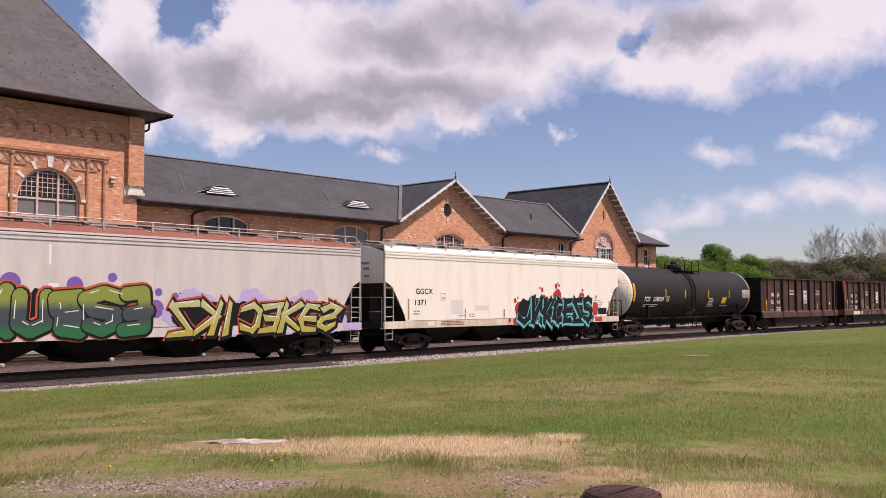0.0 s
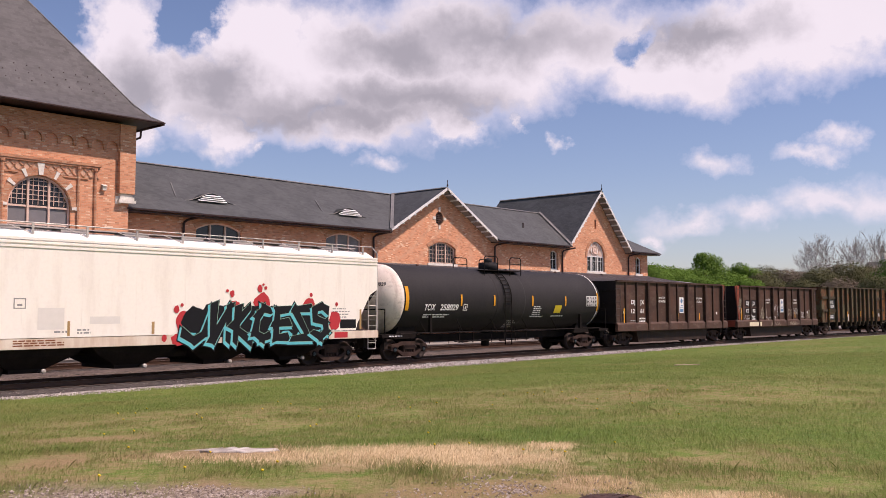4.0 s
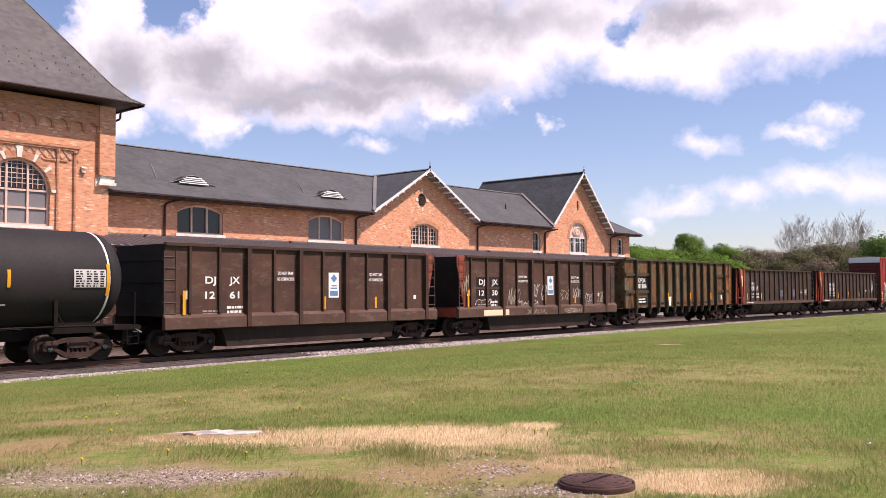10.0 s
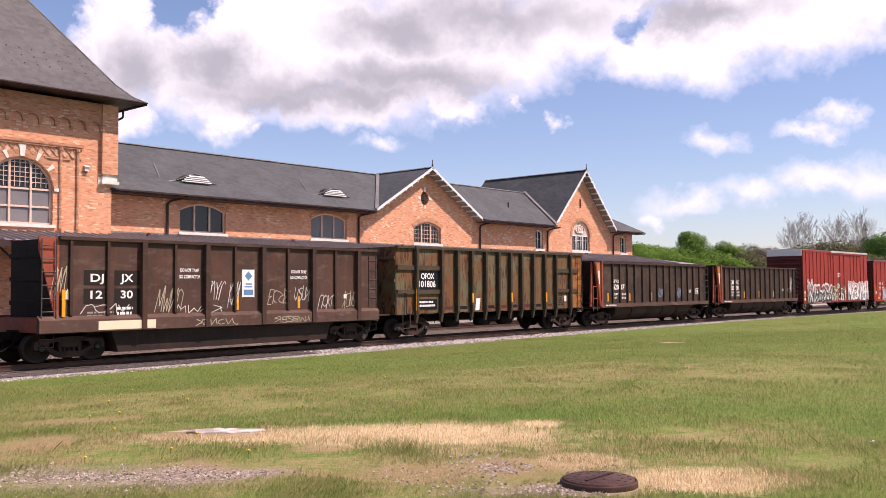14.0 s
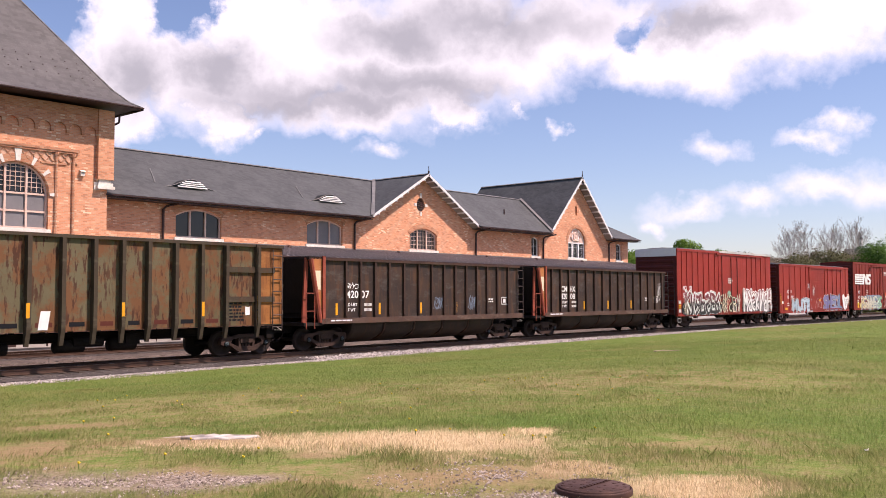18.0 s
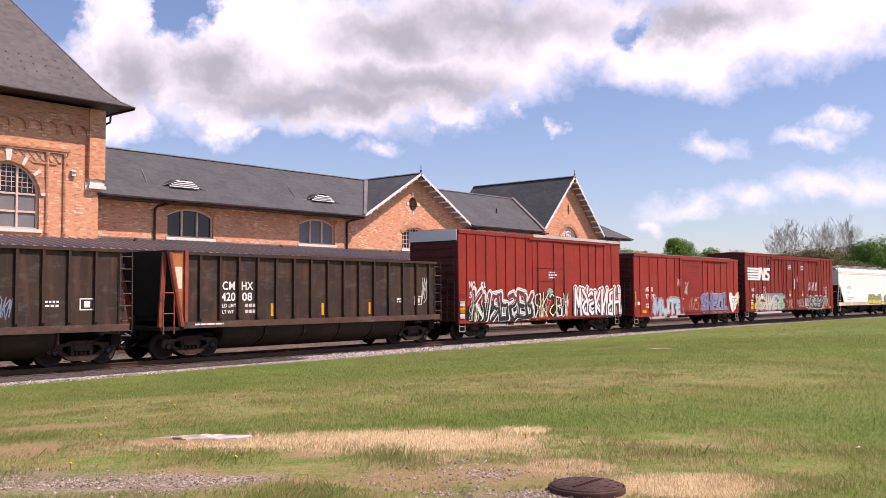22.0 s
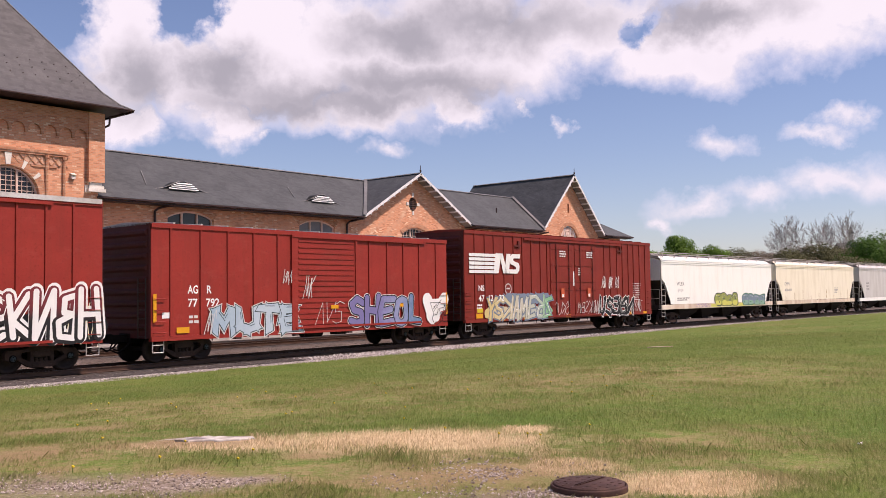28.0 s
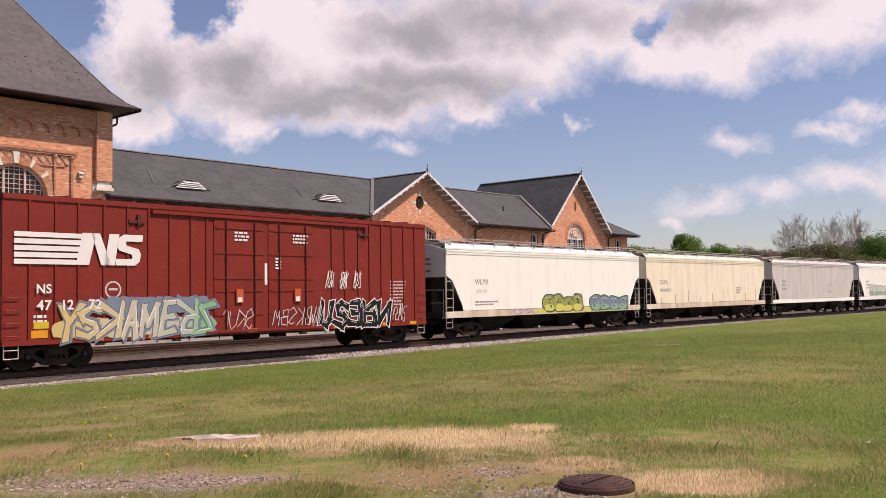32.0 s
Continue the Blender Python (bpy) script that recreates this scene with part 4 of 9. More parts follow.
def lettering(parent, body, x, z, height, paint="white", y=NEAR - 0.004, width=None, lean=0.0, label=""):
    """Painted letters on a car's side, their foot at z and their left end at x."""
    cu = bpy.data.curves.new("lettering", "FONT")
    cu.body, cu.size, cu.shear, cu.space_character, cu.offset = body, height * 1.38, lean, 1.04, height * 0.03
    tmp = bpy.data.objects.new("lettering", cu)
    me = bpy.data.meshes.new_from_object(tmp)
    bpy.data.objects.remove(tmp)
    co = np.empty(len(me.vertices) * 3)
    me.vertices.foreach_get("co", co)
    co = co.reshape(-1, 3)
    k = (width / (co[:, 0].max() - co[:, 0].min())) if width else 1.0
    out = np.stack([(co[:, 0] - co[:, 0].min()) * k + x, np.full(len(co), y), co[:, 1] + z], 1)
    me.vertices.foreach_set("co", out.ravel())
    me.materials.clear()
    me.materials.append(PAINT[paint])
    me.update()
    ob = new("lettering", me)
    ob.parent = parent
    if label:
        ob["label"] = label
    return ob


def patch(bm, x0, x1, z0, z1, y, mi=0, lean=0.0):
    d = lean * (z1 - z0)
    bm.faces.new([bm.verts.new(p) for p in ((x0, y, z0), (x1, y, z0), (x1 + d, y, z1), (x0 + d, y, z1))]).material_index = mi


def bars(parent, x, z, w, rows, paint="white", step=0.09, y=NEAR - 0.004, seed=0, name="small_print", tall=0.55):
    """Writing too small to read: broken plain bars."""
    rng = random.Random(seed)
    bm = bmesh.new()
    for r in range(rows):
        u, end = x, x + w * rng.uniform(0.7, 1.0)
        while u < end:
            d = rng.uniform(0.06, 0.2) * max(1.0, w)
            patch(bm, u, min(u + d, end), z - r * step, z - r * step + step * tall, y)
            u += d + 0.04
    return part(name, bm, PAINT[paint], parent)


def sticker(parent, x0, x1, z0, z1, paint, y=NEAR - 0.005, name="marking", lean=0.0, label=""):
    bm = bmesh.new()
    patch(bm, x0, x1, z0, z1, y, 0, lean)
    return part(name, bm, PAINT[paint], parent, label)


def graffiti(parent, x0, x1, z0, z1, n, seed, paints, style="wild", y=NEAR - 0.008, label="", spots=0):
    """Sprayed shapes with the rhythm of letters, in layers: cloud, outline, fill, shade, shine."""
    rng = random.Random(seed)
    cloud, line, fill, shade, shine = paints
    names = [c for c in paints if c]
    bm = bmesh.new()
    depth = [y]

    def poly(pts, paint):
        depth[0] -= 0.00025
        bm.faces.new([bm.verts.new((px, depth[0], min(max(pz, z0), z1 + 0.3))) for px, pz in pts]).material_index = names.index(paint)

    def blob(cx, cz, rx, rz, paint, wob=0.12, m=14):
        ph = [rng.uniform(-wob, wob) for _ in range(m)]
        poly([(cx + rx * (1 + ph[i]) * math.cos(2 * math.pi * i / m), cz + rz * (1 + ph[i]) * math.sin(2 * math.pi * i / m)) for i in range(m)], paint)

    def stroke(a, b, w, paint, grow=0.0):
        a, b = Vector(a), Vector(b)
        d = (b - a).normalized()
        nn = Vector((-d.y, d.x))
        a, b = a - d * grow, b + d * grow
        w = w + grow
        s = w * 0.35 * (1 if d.x > 0 else -1)
        poly([(a - nn * w)[:], (b - nn * w + d * s)[:], (b + nn * w - d * s)[:], (a + nn * w)[:]], paint)

    W, H = (x1 - x0) / n, z1 - z0
    if cloud:
        for i in range(n * 3):
            blob(rng.uniform(x0 + 0.1, x1 - 0.1), rng.uniform(z0 + 0.25 * H, z1 - 0.12 * H), W * rng.uniform(0.2, 0.42), H * rng.uniform(0.14, 0.26), cloud)
        for i in range(spots):
            r = 0.05 + 0.12 * rng.random()
            blob(rng.uniform(x0 - 0.3, x1 + 0.3), z1 + rng.uniform(-0.25, 0.25), r, r, cloud, 0.02)
    forms = []
    for i in range(n):
        cx, top, bot = x0 + W * (i + 0.5), z1 - H * rng.uniform(0.0, 0.22), z0 + H * rng.uniform(0.0, 0.05)
        mid = (top + bot) / 2
        l, r = cx - W * 0.42, cx + W * 0.42
        segs = [((l + rng.uniform(-0.1, 0.1) * W, bot), (l + rng.uniform(-0.12, 0.3) * W, top))]
        for q in range(3):
            za, zb = bot + (top - bot) * rng.uniform(0.1, 1.0), bot + (top - bot) * rng.uniform(0.0, 1.0)
            segs.append(((l + rng.uniform(0, 0.5) * W, za), (r + rng.uniform(-0.3, 0.28) * W, zb)))
        segs.append(((r - rng.uniform(0, 0.25) * W, bot + rng.uniform(0, 0.3) * H), (r + rng.uniform(-0.1, 0.2) * W, top - rng.uniform(0, 0.25) * H)))
        forms.append((segs, W * rng.uniform(0.09, 0.14), cx, mid, top, bot))

    def bean(cx, cz, rx, rz, lean, paint, m=22, wob=0.07):
        """A puffed letter-like form, leaning, with a dented outline."""
        p1, p2, k2 = rng.uniform(0, 6.28), rng.uniform(0, 6.28), rng.choice((2, 3))
        pts = []
        for i in range(m):
            t = 2 * math.pi * i / m
            e = 1 + wob * math.sin(k2 * t + p1) + wob * 0.6 * math.sin(5 * t + p2)
            ct, st = math.cos(t), math.sin(t)
            px = rx * e * math.copysign(abs(ct) ** 0.7, ct)
            pz = rz * e * math.copysign(abs(st) ** 0.7, st)
            pts.append((cx + px + lean * pz, cz + pz))
        poly(pts, paint)

    if style == "bubble":
        leans = [rng.uniform(-0.25, 0.3) for _ in forms]
        for paint, g in ((line, 0.07), (fill, 0.0)):
            for (segs, k, cx, mid, top, bot), ln in zip(forms, leans):
                keep = rng.getstate()
                rng.seed(int(cx * 1000) + seed)
                bean(cx, mid, W * 0.56 + g, (top - bot) * 0.47 + g, ln, paint)
                if paint == line and rng.random() < 0.6:
                    stroke((cx, bot + 0.1), (cx + W * rng.uniform(0.3, 0.6), bot + rng.uniform(-0.1, 0.1)), 0.1, line)
                rng.setstate(keep)
        for (segs, k, cx, mid, top, bot), ln in zip(forms, leans):
            hh = top - bot
            bean(cx + rng.uniform(-0.1, 0.1) * W, bot + hh * 0.24, W * 0.44, hh * 0.2, ln, shade)
            for q in range(2):
                bean(cx + rng.uniform(-0.2, 0.2) * W, mid + rng.choice((-0.2, 0.05, 0.22)) * hh, W * rng.uniform(0.05, 0.12), hh * rng.uniform(0.04, 0.1), ln, line, 10)
            a0 = cx + rng.uniform(-0.35, 0.1) * W
            pts = [Vector((a0 + W * 0.5 * u, mid + hh * (0.05 + 0.3 * math.sin(2.6 * u + ln * 4)))) for u in np.linspace(0, 1, 7)]
            for p, q in zip(pts, pts[1:]):
                stroke(p, q, 0.022, line)
            c0 = cx - W * 0.35 + ln * 0.3 * hh
            for p, q in zip(range(4), range(1, 5)):
                A = Vector((c0 + W * 0.16 * p, top - hh * (0.2 - 0.05 * math.sin(p))))
                B = Vector((c0 + W * 0.16 * q, top - hh * (0.2 - 0.05 * math.sin(q))))
                if rng.random() < 0.7:
                    stroke(A, B, 0.013, shine)
            if rng.random() < 0.7:
                u = cx + rng.uniform(-0.3, 0.3) * W
                stroke((u, top - hh * 0.3), (u + 0.01, top - hh * rng.uniform(0.4, 0.65)), 0.011, shine)
    else:
        for paint, g in ((shine, 0.085), (line, 0.055), (fill, 0.0)):
            for segs, k, cx, mid, top, bot in forms:
                for a, b in segs:
                    stroke(a, b, k, paint, g)
        for segs, k, cx, mid, top, bot in forms:
            for q in range(5):
                a, b = (Vector(p) for p in rng.choice(segs))
                c = a.lerp(b, rng.uniform(0.0, 0.6))
                e = c.lerp(b, rng.uniform(0.3, 0.6))
                side = Vector((rng.uniform(-1, 1), rng.uniform(-1, 1))) * k * 0.9
                poly([c[:], (c.lerp(e, 0.6) + side)[:], e[:]], shade if q % 2 else line)
            a, b = Vector(segs[0][0]), Vector(segs[0][1])
            off = Vector((k * 0.62, 0))
            stroke(a.lerp(b, 0.45) - off, a.lerp(b, 0.95) - off, 0.012, shine)
            a, b = Vector(segs[1][0]), Vector(segs[1][1])
            stroke(a.lerp(b, 0.1), a.lerp(b, 0.8), 0.014, line)
    return part("graffiti", bm, [PAINT[c] for c in names], parent, label)


def fade(name, axis, stops, grain=0.25):
    """Sprayed paint going over from one colour to the next along an axis of the car."""
    k = Tree("sprayed " + name)
    s = k.node("SeparateXYZ", Vector=k.node("TexCoord").outputs["Object"])
    n = k.noise(k.coords(), 7.0, 5)
    p = k.math("ADD", s.outputs[axis], k.math("MULTIPLY", k.math("SUBTRACT", n, 0.5), grain))
    c = stops[0][1]
    for (a, _), (b, cb) in zip(stops, stops[1:]):
        c = k.mix(k.ramp(p, a, b), c, cb)
    PAINT[name] = k.done(c, 0.5, 0.0, 0.4)


STROKES = {"L": "0,1 .05,.08 1,0", "M": "0,0 .1,1 .5,.35 .9,1 1,0", "U": "0,1 .05,.2 .5,0 .95,.2 1,1", "B": "0,0 0,1 .8,.9 .75,.6 .1,.52 .95,.4 .85,.05 0,0", "S": "1,.85 .5,1 .05,.8 .2,.55 .85,.45 .95,.15 .5,0 0,.15",
           "E": "1,1 .1,.95 0,.5 .1,0 1,.05|0,.5 .8,.52", "K": "0,0 .05,1|1,1 .05,.45 1,0", "C": "1,.85 .5,1 0,.7 .05,.2 .5,0 1,.15", "Z": "0,1 1,.95 0,.05 1,0", "A": "0,0 .45,1 1,0|.2,.35 .85,.35",
           "J": "1,1 .8,.2 .4,0 0,.25", "T": "0,1 1,1|.5,1 .5,0", "H": "0,0 0,1|1,0 1,1|0,.5 1,.5", "O": "0,.3 .15,.9 .5,1 .85,.9 1,.3 .8,.05 .5,0 .2,.05 0,.3", "P": "0,0 0,1 .8,.95 1,.7 .75,.45 0,.4",
           "R": "0,0 0,1 .8,.95 .9,.7 .7,.5 .05,.45 1,0", "N": "0,0 .05,1 .95,0 1,1", "I": ".5,0 .5,1", "Y": "0,1 .5,.5 1,1|.5,.5 .4,0", "V": "0,1 .4,0 1,1", "W": "0,1 .2,0 .5,.6 .8,0 1,1"}


def sprayed_word(parent, word, x0, x1, z0, z1, layers, thick, seed, y=NEAR - 0.008, round_ends=True, lean=0.1, blots=(), shine="", label="", wild=True):
    """Broad sprayed forms: blots behind, then layers (paint, growth, shift along, shift up), then thin shine. wild: strokes turned about past reading."""
    rng = random.Random(seed)
    names = list(dict.fromkeys([b[4] for b in blots] + [l[0] for l in layers] + ([shine] if shine else [])))
    bm = bmesh.new()
    depth = [y]

    def poly(pts, paint):
        depth[0] -= 0.00007
        bm.faces.new([bm.verts.new((p[0], depth[0], p[1])) for p in pts]).material_index = names.index(paint)

    for bx, bz, rx, rz, paint in blots:
        ph = [rng.uniform(0.86, 1.1) for _ in range(18)]
        poly([(bx + rx * ph[i] * math.cos(i * math.pi / 9), max(bz + rz * ph[i] * math.sin(i * math.pi / 9), z0 - 0.06)) for i in range(18)], paint)
    W, H = (x1 - x0) / len(word), z1 - z0
    letters = []
    for i, ch in enumerate(word):
        lines = []
        letters.append(lines)
        up, dn = rng.uniform(0, 0.14) * H, rng.uniform(0, 0.05) * H
        turn_x, turn_z = wild and rng.random() < 0.5, wild and rng.random() < 0.5
        wide, tilt = rng.uniform(0.7, 0.9), lean + rng.uniform(-0.12, 0.12)
        for run in STROKES[ch].split("|"):
            pts = []
            for q in run.split():
                a, b = (float(e) for e in q.split(","))
                a, b = (1 - a if turn_x else a) + rng.uniform(-0.06, 0.06), (1 - b if turn_z else b) + rng.uniform(-0.04, 0.04)
                a += rng.uniform(-0.14, 0.14) if wild else 0
                zz = z0 + thick + dn + b * (H - 2 * thick - up - dn)
                pts.append(Vector((x0 + W * (i + 0.5 - wide / 2 + a * wide) + tilt * (b - 0.5) * H * 0.5, zz)))
            lines.append(pts)
    for (paint, grow, sx, sz), lines in [(layers[0], sum(letters, []))] + [(l, lt) for lt in letters for l in layers[1:]]:
        w = thick + grow
        off = Vector((sx, sz))
        for pts in lines:
            for p, q in zip(pts, pts[1:]):
                d = (q - p).normalized()
                nn = Vector((-d.y, d.x))
                e = w * (0.1 if round_ends else 0.75)
                k1, k2 = (1.0, 1.0) if round_ends else (0.75, 1.2)
                a, b = p + off - d * e, q + off + d * e
                cut = d * w * (0.0 if round_ends else 0.7)
                poly([a - nn * w * k1 - cut, b - nn * w * k2 + cut, b + nn * w * k2 - cut * 0.4, a + nn * w * k1 + cut * 0.4], paint)
            if round_ends:
                for p in pts:
                    poly([p + off + w * Vector((math.cos(t), math.sin(t))) for t in np.linspace(0, 2 * math.pi, 11)[:-1]], paint)
    if shine:
        for pts in sum(letters, []):
            for p, q in zip(pts, pts[1:]):
                if rng.random() < 0.75:
                    d = (q - p).normalized()
                    nn = Vector((-d.y, d.x)) * (1 if d.x > 0 else -1)
                    a, b = p.lerp(q, rng.uniform(0.0, 0.3)) + nn * thick * 0.62, p.lerp(q, rng.uniform(0.6, 0.95)) + nn * thick * 0.62
                    poly([a - nn * 0.014, b - nn * 0.014, b + nn * 0.014, a + nn * 0.014], shine)
    return part("graffiti", bm, [PAINT[c] for c in names], parent, label)


fade("olive to green", 2, ((1.35, (0.015, 0.13, 0.045)), (1.6, (0.045, 0.06, 0.07)), (1.95, (0.05, 0.065, 0.07)), (2.25, (0.22, 0.27, 0.045))), 0.15)
fade("yellow olive", 2, ((1.3, (0.42, 0.36, 0.06)), (1.9, (0.42, 0.42, 0.16)), (2.3, (0.52, 0.50, 0.26))), 0.6)
fade("black to red", 2, ((1.6, (0.012, 0.01, 0.011)), (2.05, (0.16, 0.02, 0.025))), 0.15)
fade("ice blue", 0, ((-7.0, (0.22, 0.35, 0.46)), (-3.0, (0.42, 0.50, 0.56)), (0.0, (0.25, 0.38, 0.46))), 3.0)
fade("violet to blue", 0, ((3.0, (0.17, 0.15, 0.32)), (4.2, (0.24, 0.26, 0.42)), (5.6, (0.10, 0.19, 0.32))), 2.4)
fade("cream to mint", 0, ((-7.5, (0.58, 0.44, 0.18)), (-5.0, (0.50, 0.47, 0.36)), (-3.2, (0.42, 0.46, 0.40)), (-2.4, (0.18, 0.42, 0.22))), 1.6)


def scribble(parent, x0, x1, z0, z1, seed, paint="white", w=0.02, n=5, y=NEAR - 0.006):
    """A quick sprayed tag of thin leaning strokes run together."""
    rng = random.Random(seed)
    bm = bmesh.new()
    d = y
    W, H = (x1 - x0) / n, z1 - z0
    w = min(w, 0.015)
    for i in range(n):
        turn_x, turn_z = rng.random() < 0.5, rng.random() < 0.5
        for run in STROKES[rng.choice("MUBSKCZJNYVWR")].split("|"):
            pts = []
            for q in run.split():
                a, b = (float(e) for e in q.split(","))
                a, b = 1 - a if turn_x else a, 1 - b if turn_z else b
                a, b = a * rng.uniform(0.8, 1.15) + rng.uniform(-0.1, 0.1), b + rng.uniform(-0.1, 0.1)
                pts.append(Vector((x0 + W * (i + 0.08 + 0.95 * a) + 0.2 * H * (b - 0.5), z0 + H * b + rng.uniform(-0.03, 0.03))))
            for a, b in zip(pts, pts[1:]):
                t = (b - a).normalized() if (b - a).length > 1e-5 else Vector((1, 0))
                nn = Vector((-t.y, t.x)) * w * rng.uniform(0.7, 1.2)
                d -= 0.0001
                bm.faces.new([bm.verts.new((p.x, d, p.y)) for p in (a - nn - t * w * 0.5, b - nn + t * w * 0.5, b + nn + t * w * 0.5, a + nn - t * w * 0.5)])
    return part("tag", bm, PAINT[paint], parent)


# shared running gear
def wheelset_mesh():
    bm = bmesh.new()
    for s in (-1, 1):
        lathe(bm, [(s * 0.66, 0.12), (s * 0.66, 0.40), (s * 0.69, 0.48), (s * 0.715, 0.462), (s * 0.725, 0.457), (s * 0.83, 0.45), (s * 0.835, 0.38), (s * 0.76, 0.33), (s * 0.75, 0.18), (s * 0.83, 0.13), (s * 0.83, 0.09)], "y", 28)
        lathe(bm, [(s * 0.83, 0.085), (s * 1.06, 0.085), (s * 1.07, 0.12), (s * 1.14, 0.12), (s * 1.15, 0.07)], "y", 12, mi=1)
        for i in range(3):
            a = 2 * math.pi * i / 3
            rod(bm, (0.05 * math.cos(a), s * 1.14, 0.05 * math.sin(a)), (0.05 * math.cos(a), s * 1.175, 0.05 * math.sin(a)), 0.018, 6, 2)
        lathe(bm, [(s * 1.14, 0.085), (s * 1.158, 0.08), (s * 1.16, 0.02)], "y", 14, mi=3)
    rod(bm, (0, -0.66, 0), (0, 0.66, 0), 0.08, 10)
    return mesh_of("wheelset", bm, [WHEEL, DARK_STEEL, DARK_STEEL, PAINT["slate"]])


def side_frame_mesh():
    bm = bmesh.new()
    y0, y1 = -1.13, -0.93
    outer = [(-1.12, 0.62), (-1.05, 0.70), (-0.6, 0.72), (-0.35, 0.80), (0.35, 0.80), (0.6, 0.72), (1.05, 0.70), (1.12, 0.62), (1.12, 0.45), (1.0, 0.40), (0.76, 0.42), (0.42, 0.2), (0.3, 0.16), (-0.3, 0.16), (-0.42, 0.2), (-0.76, 0.42), (-1.0, 0.40), (-1.12, 0.45)]
    l = [(-0.70, 0.50), (-0.62, 0.62), (-0.36, 0.66), (-0.36, 0.34)]
    m = [(-0.26, 0.34), (-0.26, 0.66), (0.26, 0.66), (0.26, 0.34)]
    r = [(-x, z) for x, z in l][::-1]
    wall_with_openings(bm, outer, [l, m, r], y0, y1 - y0)
    for i in range(3):
        rod(bm, (-0.15 + 0.15 * i, -1.05, 0.24), (-0.15 + 0.15 * i, -1.05, 0.5), 0.055, 8)
    box(bm, -0.3, 0.3, -1.16, -0.9, 0.48, 0.66)
    box(bm, -0.3, 0.3, -1.15, -0.92, 0.17, 0.25)
    for s in (-1, 1):
        box(bm, s * 0.889 - 0.13, s * 0.889 + 0.13, -1.12, -0.95, 0.40, 0.60)
    return mesh_of("side_frame", bm, FRAME)


def truck_mesh():
    bm = bmesh.new()
    box(bm, -0.22, 0.22, -1.1, 1.1, 0.44, 0.72)
    lathe(bm, [(0.72, 0.36), (0.86, 0.36)], "z", 14)
    for s in (-1, 1):
        box(bm, s * 0.36 - 0.05, s * 0.36 + 0.05, -0.75, 0.75, 0.36, 0.5)
    return mesh_of("truck", bm, DARK_STEEL)


def coupler_mesh():
    bm = bmesh.new()
    box(bm, 0, 0.75, -0.11, 0.11, 0.76, 0.98)
    slab(bm, [(0.62, -0.16, 0.72), (0.92, -0.2, 0.72), (0.96, 0.02, 0.72), (0.8, 0.16, 0.72), (0.62, 0.14, 0.72)], (0, 0, 0.3))
    pipe(bm, [(0.0, -0.35, 0.85), (0.25, -0.4, 0.55), (0.55, -0.3, 0.42), (0.8, -0.25, 0.55)], 0.03, 6)
    pipe(bm, [(-0.1, -1.45, 1.0), (0.1, -1.45, 0.9), (0.1, -0.5, 0.9), (0.5, -0.3, 0.72)], 0.018, 5, 1)
    pipe(bm, [(0.02, 0.3, 0.9), (0.2, 0.34, 0.6), (0.5, 0.28, 0.38), (0.78, 0.24, 0.5)], 0.03, 6)
    pipe(bm, [(-0.3, -1.1, 0.95), (-0.05, -1.1, 0.5), (-0.05, -0.7, 0.42), (-0.3, -0.6, 0.4)], 0.022, 5)
    box(bm, -0.45, -0.1, -1.25, -0.85, 0.62, 0.98)
    rod(bm, (-0.55, -0.72, 0.74), (-0.1, -0.72, 0.74), 0.1, 8)
    return mesh_of("coupler", bm, [DARK_STEEL, GRAB])


def ladder_mesh(height, width, step=0.4, r=0.018):
    bm = bmesh.new()
    for x in (0, width):
        rod(bm, (x, 0, 0), (x, 0, height), r * 1.2, 5)
    z = 0.08
    while z < height:
        rod(bm, (0, 0, z), (width, 0, z), r, 5)
        z += step
    return bm


WHEELSET, SIDE_FRAME, TRUCK, COUPLER = wheelset_mesh(), side_frame_mesh(), truck_mesh(), coupler_mesh()
LADDER = mesh_of("ladder", ladder_mesh(1.95, 0.46), GRAB)
LADDER_DARK = mesh_of("ladder", ladder_mesh(2.7, 0.44), surf("dark ladder", (0.06, 0.045, 0.04), (0.1, 0.07, 0.06), 0.6))
STIRRUP = mesh_of("stirrup", (lambda b: (pipe(b, [(0, 0, 0.5), (0, 0, 0.02), (0.42, 0, 0.02), (0.42, 0, 0.5)], 0.018, 5), rod(b, (0, 0, 0.27), (0.42, 0, 0.27), 0.015, 5), b)[-1])(bmesh.new()), GRAB)
STIRRUP_DARK = STIRRUP.copy()
STIRRUP_DARK.materials[0] = DARK_STEEL
TRAIN = []                                       # every car with its place in the train and its turning wheelsets


STRETCH, AHEAD = 1.0367, -1.08                   # from the cars' own measure to metres along the railway


def along(at, t):
    """The pose of a car whose middle is at that place in the train, t seconds into the clip."""
    x = STRETCH * at + AHEAD - travelled(t)
    return pose(x, YC + float(bow(x)), 0, 0, 0, math.degrees(bow_turn(x)))


def start_car(name, label, category, left, right, truck_in, group="train cars"):
    car = thing(name, label, category, group, at=along((left + right) / 2, 0).translation)
    car.scale = (STRETCH, 1, 1)
    half = (right - left) / 2
    wheels = []
    for s in (-1, 1):
        c = s * (half - truck_in)
        tk = place("truck", TRUCK, car, c)
        place("side_frame", SIDE_FRAME, tk)
        place("side_frame", SIDE_FRAME, tk, rz=math.pi)
        for d in (-0.889, 0.889):
            wheels.append((place("wheelset", WHEELSET, car, c + d, 0, 0.457), c + d))
        place("coupler", COUPLER, car, s * (half + 0.02) - s * 0.1, 0, 0, 0 if s > 0 else math.pi)
    TRAIN.append((car, (left + right) / 2, wheels))
    return car, half


